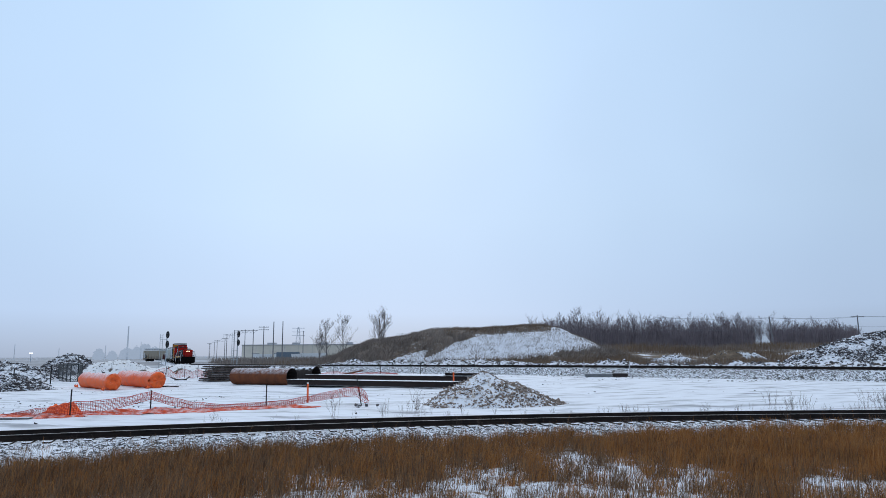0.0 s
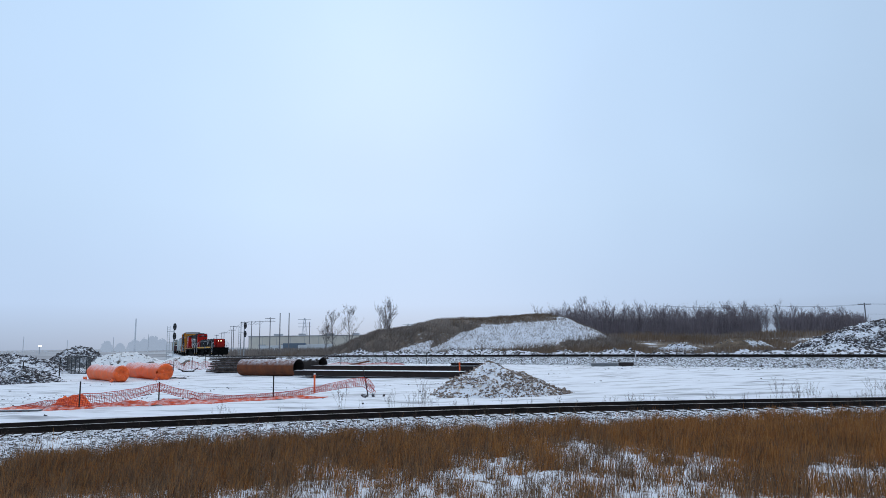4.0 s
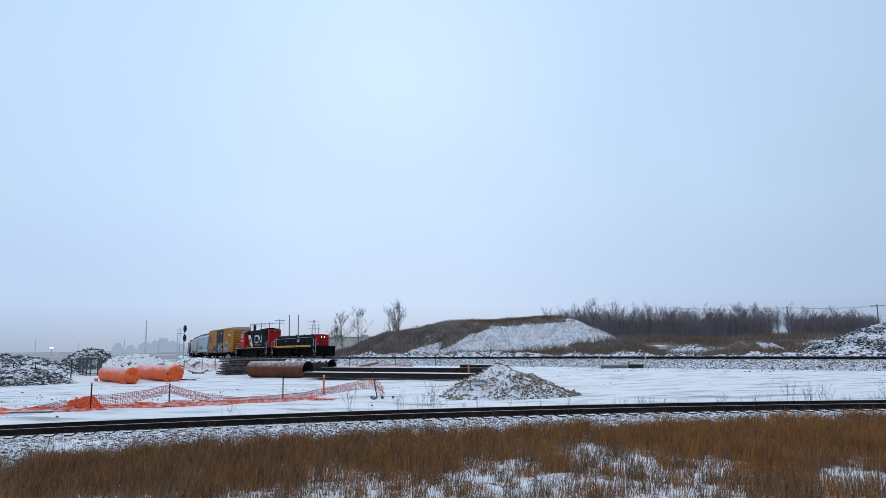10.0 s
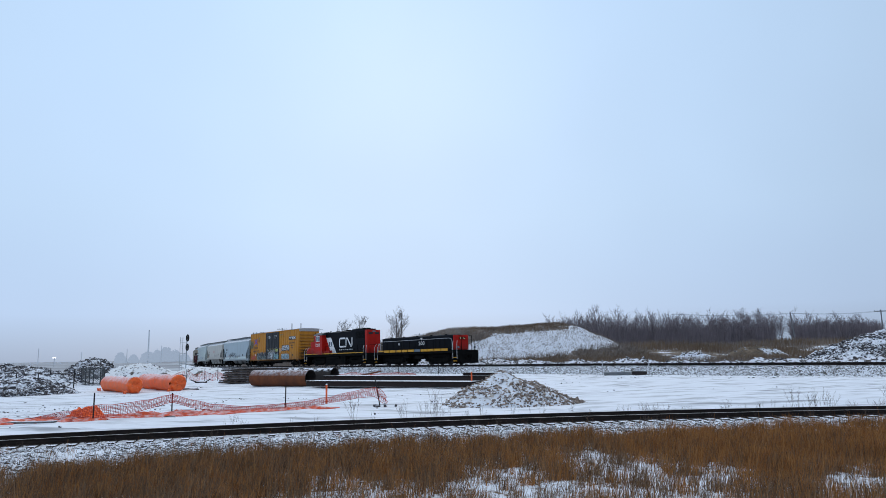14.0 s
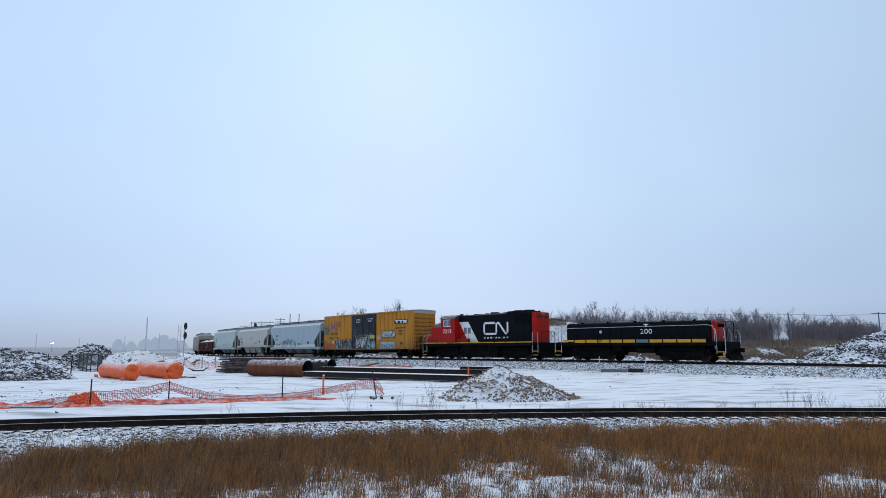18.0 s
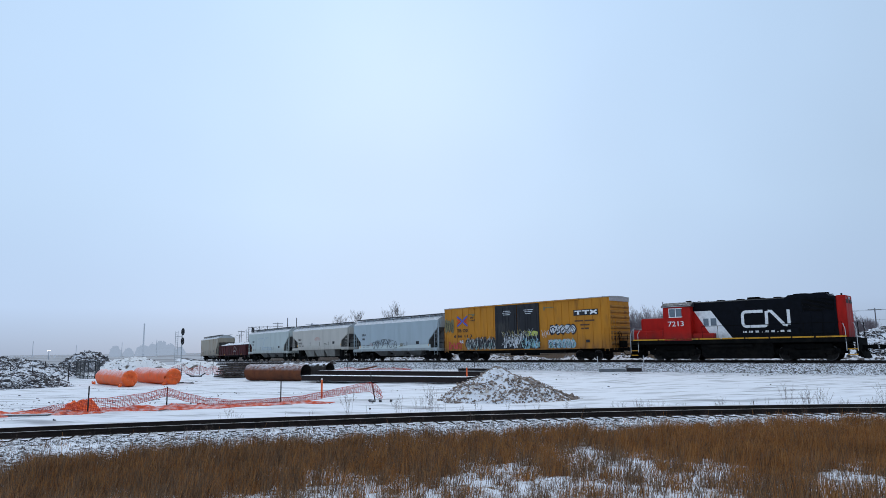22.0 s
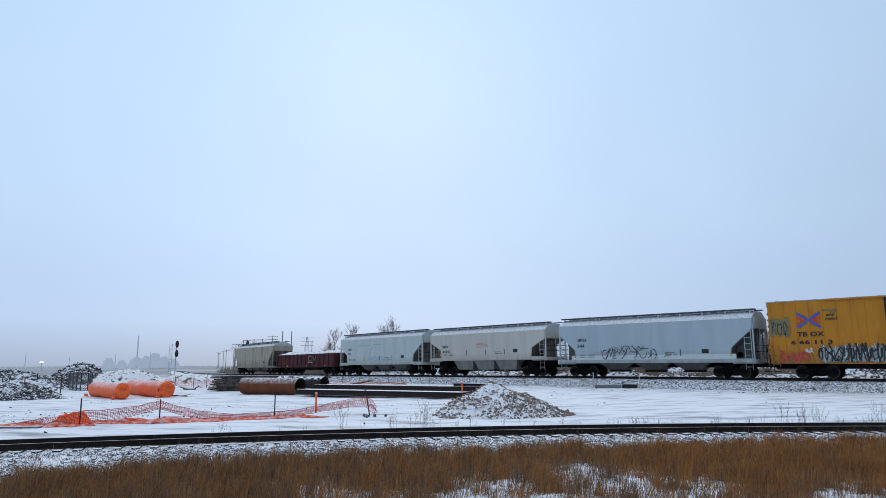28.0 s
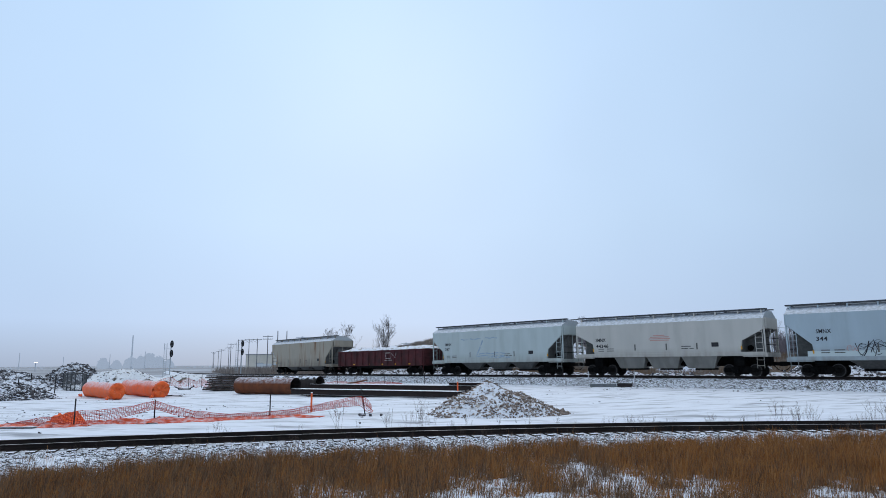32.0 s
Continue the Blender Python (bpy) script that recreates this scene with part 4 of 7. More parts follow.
    y = -y0 - 0.04
    part("maker_plate", Shape().box(6.02, 8.40, y - 0.006, y, 3.68, 4.16), M["ink"], car, "black plate with white marks")
    s = Shape()
    for x, w in ((6.14, 0.68), (6.90, 0.68)):
        s.box(x, x + w, y - 0.012, y - 0.006, 4.0, 4.09).box(x + w * 0.36, x + w * 0.64, y - 0.012, y - 0.006, 3.76, 4.0)
    ribbon(s, [(7.66, 4.07), (8.28, 3.78)], 0.13, y - 0.006)
    ribbon(s, [(7.66, 3.78), (8.28, 4.07)], 0.13, y - 0.007)
    part("white_mark", s, M["white"], car)
    bars(car, 6.1, 3.18, [(0, 0, 0.85), (0.98, 0, 0.95), (0.55, -0.34, 0.9), (0.62, -0.64, 0.28), (0.95, -0.64, 0.42)], y, M["ink_faded"], h=0.12)
    s1, s2 = Shape(), Shape()
    ex = 0.35
    ribbon(s1, [(-8.05 + ex, 4.25), (-7.55 + ex, 3.95), (-7.38 + ex, 3.78), (-7.55 + ex, 3.6), (-8.05 + ex, 3.3)], 0.15, y)
    ribbon(s1, [(-6.65 + ex, 4.25), (-7.1 + ex, 3.95), (-7.28 + ex, 3.78), (-7.1 + ex, 3.6), (-6.65 + ex, 3.3)], 0.15, y - 0.004)
    part("blue_emblem", s1, M["logo_blue"], car)
    ribbon(s2, [(-8.05 + ex, 3.98), (-7.75 + ex, 3.84), (-7.6 + ex, 3.78), (-7.75 + ex, 3.7), (-8.05 + ex, 3.56)], 0.12, y - 0.008)
    part("red_emblem", s2, M["logo_red"], car)
    s2 = Shape()
    ribbon(s2, [(-6.65 + ex, 3.98), (-6.95 + ex, 3.84), (-7.08 + ex, 3.78), (-6.95 + ex, 3.7), (-6.65 + ex, 3.56)], 0.12, y - 0.008)
    part("red_emblem", s2, M["logo_red"], car)
    lettering("any", -5.70, 4.00, 0.26, y, M["ink"], car, width=0.5)
    lettering("road", -5.66, 3.74, 0.26, y, M["ink"], car, width=0.66)
    lettering("TB OX", -6.95, 2.72, 0.42, y, M["ink"], car, width=1.6)
    lettering("6 66 11 3", -6.92, 2.22, 0.36, y, M["ink"], car, width=2.45)
    part("hatch_mark", Shape().box(-6.2, -5.3, y - 0.004, y, 4.35, 4.42).box(-5.7, -5.35, y - 0.008, y - 0.004, 4.2, 4.35), M["g_olive"], car)
    part("hatch_mark", Shape().box(2.9, 4.0, y - 0.004, y, 4.48, 4.56).box(2.9, 3.05, y - 0.008, y - 0.004, 4.3, 4.62), M["g_olive"], car)
    bars(car, -1.75, 4.25, [(0, 0, 1.0), (0.1, 0.16, 0.8), (0.1, -0.16, 0.8), (2.6, 0, 0.9), (2.5, 0.16, 1.1), (2.7, -0.16, 0.6)], -y0 - 0.13, M["g_white"])
    part("data_panel", Shape().box(7.15, 7.50, y - 0.005, y, 1.45, 1.68), M["ink"], car)
    # graffiti
    def spray(shape, key, label=""):
        tagged(part("graffiti", shape, M[key], car, label), label, kind="stuff")

    spray(blobs(rng, -9.4, -8.15, 2.7, 4.0, 3, y), "g_olive", "olive bubble lettering sprayed on")
    spray(scribble(rng, -9.3, -8.2, 2.8, 3.9, 3, 0.03, y - 0.006), "g_black")
    spray(scribble(rng, -8.9, -7.1, 1.02, 1.85, 4, 0.12, y), "g_red", "red sprayed scrawl")
    spray(scribble(rng, -7.35, -6.85, 1.62, 2.0, 2, 0.05, y - 0.006), "g_white")
    spray(blobs(rng, -6.5, -2.75, 1.0, 2.1, 7, y), "g_grey", "grey and black sprayed lettering")
    spray(scribble(rng, -6.6, -2.75, 1.02, 2.25, 13, 0.09, y - 0.021), "g_black")
    spray(scribble(rng, -6.4, -2.8, 1.05, 2.2, 10, 0.03, y - 0.011), "g_white")
    spray(scribble(rng, -6.4, -2.8, 1.0, 1.7, 7, 0.05, y - 0.016), "g_teal")
    yd = -y0 - 0.127
    spray(scribble(rng, -1.6, 0.7, 1.1, 2.6, 4, 0.20, yd), "g_white", "tall white sprayed lettering across the doors")
    spray(blobs(rng, 0.9, 2.2, 2.1, 2.6, 2, yd), "g_lime", "yellow-green sprayed patch")
    spray(scribble(rng, -1.9, 1.2, 2.0, 2.75, 5, 0.08, yd - 0.004), "g_olive")
    spray(scribble(rng, 0.6, 2.45, 1.0, 2.0, 4, 0.15, yd - 0.006), "g_blue")
    spray(scribble(rng, 0.4, 2.45, 1.0, 1.9, 5, 0.09, yd - 0.010), "g_teal")
    spray(scribble(rng, -1.9, 2.4, 1.02, 2.7, 9, 0.07, yd - 0.015), "g_black")
    spray(scribble(rng, -1.9, 2.3, 1.05, 2.8, 7, 0.02, yd - 0.019), "g_white")
    spray(blobs(rng, 3.5, 6.2, 2.15, 3.05, 5, y), "g_black", "white bubble lettering outlined in black")
    spray(blobs(rng, 3.6, 6.1, 2.27, 2.95, 5, y - 0.006), "g_white")
    spray(scribble(rng, 3.6, 6.1, 2.2, 3.0, 5, 0.06, y - 0.012), "g_black")
    spray(scribble(rng, 2.6, 3.5, 1.9, 2.7, 3, 0.03, y), "g_white", "thin pale sprayed scrawl")
    spray(blobs(rng, 3.35, 6.1, 0.98, 1.75, 6, y), "g_blue", "pale blue block lettering sprayed on")
    spray(scribble(rng, 3.35, 6.1, 0.98, 1.9, 7, 0.07, y - 0.008), "g_teal")
    spray(scribble(rng, 3.35, 6.1, 0.98, 1.8, 7, 0.05, y - 0.013), "g_white")
    spray(scribble(rng, 3.35, 6.1, 0.98, 1.6, 6, 0.04, y - 0.018), "g_black")


def hood_rails(parent, pts, z0, z1, mat, name="handrail"):
    """A handrail with stanchions along points (x, y)."""
    s = Shape()
    s.tube([(x, y, z1) for x, y in pts], 0.02, 5)
    for x, y in pts:
        s.tube([(x, y, z0), (x, y, z1)], 0.016, 5)
    return part(name, s, mat, parent)


def end_steps(car, d, xe, deck=1.45):
    """Platform steps, grab rails and pilot at one end of an engine."""
    for y in (-1, 1):
        s = Shape()
        for i, z in enumerate((0.38, 0.72, 1.06)):
            s.box(*sorted((d * (xe - 0.55), d * xe)), *sorted((y * 1.02, y * 1.45)), z, z + 0.035)
        for x in (xe - 0.56, xe):
            s.box(*sorted((d * x - 0.012, d * x + 0.012)), *sorted((y * 1.02, y * 1.4)), 0.36, deck)
        part("steps", s, M["under"], car)
        e = Shape()
        for z in (0.38, 0.72):
            e.box(*sorted((d * (xe - 0.55), d * xe)), *sorted((y * 1.45, y * 1.47)), z - 0.005, z + 0.055)
        part("step_edge", e, M["stripe"], car, "yellow step edge")
        g = Shape()
        for x in (xe + 0.02, xe - 0.60):
            g.tube([(d * x, y * 1.46, 0.62), (d * x, y * 1.46, 2.0), (d * (x - 0.12), y * 1.30, 2.35), (d * (x - 0.2), y * 1.2, 2.38)], 0.024, 6)
        part("grab_rail", g, M["rail_white"], car, "pale grab rail")
    p = Shape().box(*sorted((d * (xe - 0.04), d * (xe + 0.06))), -1.35, 1.35, 0.3, deck, 0.02)
    p.prism([(d * (xe + 0.06), 0.22), (d * (xe + 0.30), 0.16), (d * (xe + 0.06), 0.75)], -1.2, 1.2)
    part("pilot", p, M["under"], car)
    r = Shape().tube([(d * (xe + 0.02), -0.9, deck), (d * (xe + 0.02), -0.9, 2.45), (d * (xe + 0.02), 0.9, 2.45), (d * (xe + 0.02), 0.9, deck)], 0.022, 6)
    for i in range(4):
        for sy in (-1, 1):
            part("air_hose", Shape().tube([(d * (xe + 0.1), sy * (0.85 - i * 0.2), 0.75), (d * (xe + 0.16), sy * (0.8 - i * 0.2), 0.35)], 0.025, 5), M["under"], car)
    part("end_rail", r, M["rail_white"] if d < 0 else M["under"], car)


def build_locomotive():
    car = rail_car("locomotive", 18.84, 4.5, "red and black diesel road switcher with white diagonal band", "locomotive")
    part("frame", Shape().box(-7.78, 7.2, -1.48, 1.48, 1.20, 1.50, 0.02).box(-7.0, 6.9, -0.6, 0.6, 0.7, 1.2), M["under"], car)
    for a, b in ((-7.6, -5.6), (-5.5, -4.1), (-4.0, -2.5), (-2.4, -0.9), (-0.8, 0.7), (0.8, 2.3), (2.4, 3.7), (3.8, 5.1), (5.2, 6.95)):
        part("sill_stripe", Shape().box(a, b, -1.50, -1.478, 1.50, 1.59), M["stripe"], car, "yellow sill stripe")
    part("fuel_tank", Shape().prism([(-2.2, 0.14), (2.3, 0.14), (2.5, 0.4), (2.5, 1.2), (-2.4, 1.2), (-2.4, 0.4)], -1.25, 1.25), M["under"], car)
    part("air_reservoir", Shape().tube([(-1.9, -1.32, 1.02), (1.2, -1.32, 1.02)], 0.13, 10), M["under"], car)
    # short nose, cab, long hood in three colours
    part("nose", Shape().box(-7.12, -5.0, -0.98, 0.98, 1.45, 3.18, 0.07), M["red"], car)
    part("nose_side_box", Shape().box(-7.62, -5.0, -1.25, 1.25, 1.45, 2.25, 0.05), M["red"], car)
    part("cab", Shape().slab([(-1.5, 1.45), (1.5, 1.45), (1.5, 3.93), (-1.5, 3.93)], -5.05, -2.98), M["red"], car)
    part("cab_roof", Shape().slab([(-1.55, 3.93), (1.55, 3.93), (1.5, 4.06), (0.9, 4.30), (-0.9, 4.30), (-1.5, 4.06)], -5.18, -2.88), M["cab_roof"], car, "dark cab roof dusted with snow")
    for a, b in ((-4.55, -4.12), (-4.05, -3.62)):
        w = part("window", Shape().box(a, b, -1.512, -1.49, 3.22, 3.80), M["cab_glass"], car)
        part("window_frame", Shape().box(a - 0.05, b + 0.05, -1.518, -1.50, 3.16, 3.22).box(a - 0.05, b + 0.05, -1.518, -1.50, 3.80, 3.85).box(a - 0.05, a, -1.518, -1.5, 3.22, 3.80), M["white"], w)
    part("front_window", Shape().box(-5.07, -5.045, -1.2, -0.3, 3.38, 3.86), M["cab_glass"], car)
    part("front_window", Shape().box(-5.07, -5.045, 0.3, 1.2, 3.38, 3.86), M["cab_glass"], car)
    part("battery_box", Shape().box(-2.98, -1.4, -1.3, -0.9, 1.45, 1.95, 0.04), M["red"], car)
    hy = 0.92
    part("hood_red", Shape().prism([(-2.98, 1.45), (-1.55, 1.45), (-2.90, 3.58), (-2.98, 3.58)], -hy, hy), M["red"], car)
    part("hood_white", Shape().prism([(-1.55, 1.45), (-0.16, 1.45), (-1.05, 2.68), (-1.66, 3.58), (-2.90, 3.58)], -hy, hy), M["white"], car, "white diagonal band")
    bl = Shape().prism([(-0.16, 1.45), (6.42, 1.45), (6.42, 4.18), (-2.98, 4.18), (-2.98, 3.58), (-1.66, 3.58), (-1.05, 2.68)], -hy, hy)
    part("hood_black", bl, M["black"], car)
    part("hood_end", Shape().box(6.42, 6.98, -hy - 0.004, hy + 0.004, 1.45, 4.20, 0.05), M["red"], car, "red hood end")
    part("roof_cowl", Shape().slab([(-hy - 0.02, 4.17), (hy + 0.02, 4.17), (0.5, 4.28), (-0.5, 4.28)], -2.9, 3.5), M["black"], car)
    part("radiator_housing", Shape().prism([(3.3, 4.16), (6.1, 4.16), (5.9, 4.38), (5.2, 4.42), (3.6, 4.38)], -hy - 0.03, hy + 0.03), M["black"], car)
    for x in (4.2, 5.4):
        part("fan", Shape().disc((x, 0, 4.43), "z", 0.5, 0.10, 16), M["under"], car)
    for x in (-1.2, 0.2, 1.6, 2.7):
        part("roof_vent", Shape().box(x - 0.22, x + 0.22, -0.35, 0.35, 4.26, 4.36, 0.04), M["under"], car)
    part("horn", Shape().tube([(-3.9, 0.2, 4.30), (-3.9, 0.2, 4.42), (-3.5, 0.2, 4.42)], 0.05, 8), M["under"], car)
    part("antenna", Shape().tube([(-5.1, -1.3, 3.95), (-5.1, -1.3, 4.38)], 0.03, 6), M["under"], car)
    for x0, x1 in ((-2.25, -1.88), (-1.72, -1.32)):
        part("hood_door", Shape().box(x0, x1, -hy - 0.02, -hy, 2.5, 3.02), M["cab_glass"], car)
    for i in range(9):
        x = 0.05 + i * 0.70
        part("hood_panel", Shape().box(x, x + 0.64, -hy - 0.022, -hy + 0.001, 1.75, 2.2 if 0 < i < 6 else 3.2, 0.012), M["black"], car)
        part("door_latch", Shape().box(x + 0.54, x + 0.58, -hy - 0.04, -hy - 0.02, 1.9, 2.05), M["under"], car)
    # roof clutter
    for x in (-2.5, -1.9, 3.0, 6.2):
        part("lifting_eye", Shape().tube([(x - 0.1, -0.85, 4.18), (x - 0.1, -0.85, 4.30), (x + 0.1, -0.85, 4.30), (x + 0.1, -0.85, 4.18)], 0.02, 5), M["under"], car)
    part("exhaust_stack", Shape().box(0.7, 1.5, -0.22, 0.22, 4.26, 4.44, 0.03), M["under"], car)
    part("beacon", Shape().tube([(6.6, 0, 4.18), (6.6, 0, 4.38)], 0.06, 8), M["under"], car)
    part("roof_edge", Shape().tube([(-5.1, -1.52, 3.98), (-2.9, -1.52, 3.98)], 0.025, 5), M["rail_white"], car)
    part("radiator_grille", Shape().box(4.4, 6.3, -hy - 0.02, -hy, 3.25, 4.05), M["under"], car)
    gr = Shape()
    for i in range(9):
        gr.box(4.42, 6.28, -hy - 0.035, -hy - 0.02, 3.29 + i * 0.085, 3.32 + i * 0.085)
    part("louvre", gr, M["black"], car)
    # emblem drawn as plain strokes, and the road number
    em = Shape()
    yy = -hy - 0.024
    arc = lambda cx, cz, r, a0, a1: [(cx + r * math.cos(math.radians(a0 + (a1 - a0) * i / 6)), cz + r * math.sin(math.radians(a0 + (a1 - a0) * i / 6))) for i in range(7)]
    ex, ez = -1.72, -0.14
    ribbon(em, [(x + ex, z + ez) for x, z in [(3.62, 3.52), (2.5, 3.52)] + arc(2.5, 3.27, 0.25, 90, 180) + [(2.25, 2.85)] + arc(2.5, 2.75, 0.25, 180, 270) + [(3.6, 2.50)] + arc(3.68, 2.65, 0.15, 270, 360) + [(3.85, 3.52)]], 0.20, yy)
    ribbon(em, [(x + ex, z + ez) for x, z in ((3.95, 3.50), (4.15, 3.50), (4.95, 2.55), (5.15, 2.52))], 0.20, yy)
    ribbon(em, [(5.25 + ex, 2.55 + ez), (5.25 + ex, 3.56 + ez)], 0.20, yy)
    part("emblem", em, M["white"], car, "white stroke emblem on the hood")
    bars(car, 0.5, 1.92, [(0, 0, 0.25), (0.4, 0, 0.25), (0.8, 0, 0.25), (1.25, 0, 0.06), (1.45, 0, 0.24), (1.85, 0, 0.24), (2.25, 0, 0.06), (2.45, 0, 0.24), (2.85, 0, 0.24), (0, 0.07, 0.25), (0.4, 0.07, 0.25), (0.8, 0.07, 0.25), (1.45, 0.07, 0.24), (1.85, 0.07, 0.24), (2.45, 0.07, 0.24), (2.85, 0.07, 0.24)], yy, M["white"])
    lettering("7213", -4.08, 2.52, 0.52, -1.515, M["white"], car, "digit", 1.2, "white road number", 0.004)
    part("number_board", Shape().box(6.95, 7.0, -0.75, -0.15, 3.68, 3.92), M["ink"], car)
    part("number_board", Shape().box(6.95, 7.0, 0.15, 0.75, 3.68, 3.92), M["ink"], car)
    part("headlight", Shape().disc((6.99, -0.12, 4.02), "x", 0.1, 0.06, 12).disc((6.99, 0.12, 4.02), "x", 0.1, 0.06, 12), M["cab_glass"], car)
    for d, xe in ((-1, 7.8), (1, 7.5)):
        end_steps(car, d, xe)
    hood_rails(car, [(-2.2 + i * 1.12, -1.44) for i in range(9)], 1.45, 2.45, M["under"])
    hood_rails(car, [(-2.2 + i * 1.12, 1.44) for i in range(9)], 1.45, 2.45, M["under"])
    hood_rails(car, [(-7.5, -1.44), (-6.5, -1.44), (-5.2, -1.44)], 1.45, 2.3, M["red"])
    trucks(car, (-4.5, 4.5), 2.64, 0.50, True)
    couplers(car, 8.3)


def build_slug():
    car = rail_car("slug_unit", 35.24, 3.85, "low black cabless engine with yellow sill blocks and red end", "slug locomotive")
    part("frame", Shape().box(-6.9, 6.9, -1.48, 1.48, 1.18, 1.48, 0.02).box(-6.6, 6.6, -0.6, 0.6, 0.7, 1.18), M["under"], car)
    hy = 0.95
    part("hood", Shape().box(-6.35, 6.0, -hy, hy, 1.48, 2.98, 0.08), M["black"], car)
    part("hood_end", Shape().box(6.0, 6.28, -hy - 0.004, hy + 0.004, 1.48, 2.99, 0.07), M["red"], car, "red hood end with lamps")
    part("hood_top", Shape().box(-6.2, 5.8, -0.7, 0.7, 2.97, 3.05, 0.03), M["cab_roof"], car)
    for i in range(12):
        x = -6.2 + i * 1.02
        part("hood_panel", Shape().box(x, x + 0.94, -hy - 0.02, -hy + 0.001, 1.72, 2.66, 0.015), M["black"], car)
    for i in range(5):
        part("lifting_lug", Shape().box(-5 + i * 2.4, -4.8 + i * 2.4, -0.8, -0.6, 3.0, 3.12, 0.02), M["under"], car)
    for i in range(11):
        if i == 6:
            part("sill_plate", Shape().box(-6.3 + i * 1.11, -5.30 + i * 1.11, -1.505, -1.478, 1.42, 1.66), M["cab_glass"], car)
            continue
        part("sill_stripe", Shape().box(-6.3 + i * 1.11, -5.30 + i * 1.11, -1.505, -1.478, 1.50 if i == 0 else 1.42, 1.66), M["stripe"], car, "yellow sill block")
    lettering("200", 0.95, 2.10, 0.56, -hy - 0.024, M["white"], car, "digit", 1.0, "white road number", 0.004)
    part("small_mark", Shape().box(0.75, 1.15, -hy - 0.03, -hy - 0.02, 2.80, 2.86).box(0.9, 1.0, -hy - 0.03, -hy - 0.02, 2.62, 2.80), M["white"], car)
    part("gauge_glass", Shape().disc((-3.05, -hy - 0.02, 2.3), "y", 0.13, 0.03, 14), M["rail_white"], car)
    rail = Shape().tube([(-6.1, -1.42, 1.5), (-6.1, -1.42, 2.45), (-5.9, -1.42, 2.62), (5.9, -1.42, 2.68), (6.3, -1.42, 2.6), (6.42, -1.42, 2.3), (6.42, -1.42, 0.95)], 0.019, 6)
    part("handrail", rail, M["rail_white"], car, "pale handrail along the walkway")
    for i in range(8):
        part("stanchion", Shape().tube([(-4.9 + i * 1.45, -1.42, 1.48), (-4.9 + i * 1.45, -1.42, 2.66)], 0.018, 5), M["under"], car)
    hood_rails(car, [(-5.9 + i * 1.45, 1.42) for i in range(9)], 1.48, 2.65, M["under"])
    part("ballast_tank", Shape().box(-1.9, -1.0, -1.2, 1.2, 0.75, 1.18, 0.04).tube([(0.2, -1.1, 0.85), (1.7, -1.1, 0.85)], 0.22, 12), M["under"], car)
    for y in (-0.22, 0.22):
        hl = part("headlight", Shape().disc((6.29, y, 2.66), "x", 0.10, 0.04, 14), M["lamp"], car, "lit warm white headlight")
        part("lamp_hood", Shape().disc((6.38, y, 2.66), "x", 0.125, 0.22, 14, 0.105), M["under"], hl)
    for y in (-1.1, 1.1):
        part("ditch_light", Shape().disc((7.0, y, 1.75), "x", 0.1, 0.12, 12), M["cab_glass"], car)
    for d in (-1, 1):
        end_steps(car, d, 7.15, 1.46)
        g = Shape()
        for y in (-0.7, 0.7):
            g.tube([(d * 7.0, y, 1.48), (d * 7.0, y, 2.9), (d * 6.6, y, 2.95)], 0.03, 6)
        part("end_post", g, M["rail_white"] if d < 0 else M["under"], car)
    trucks(car, (-3.85, 3.85), 3.0, 0.50, True)
    couplers(car, 7.9)


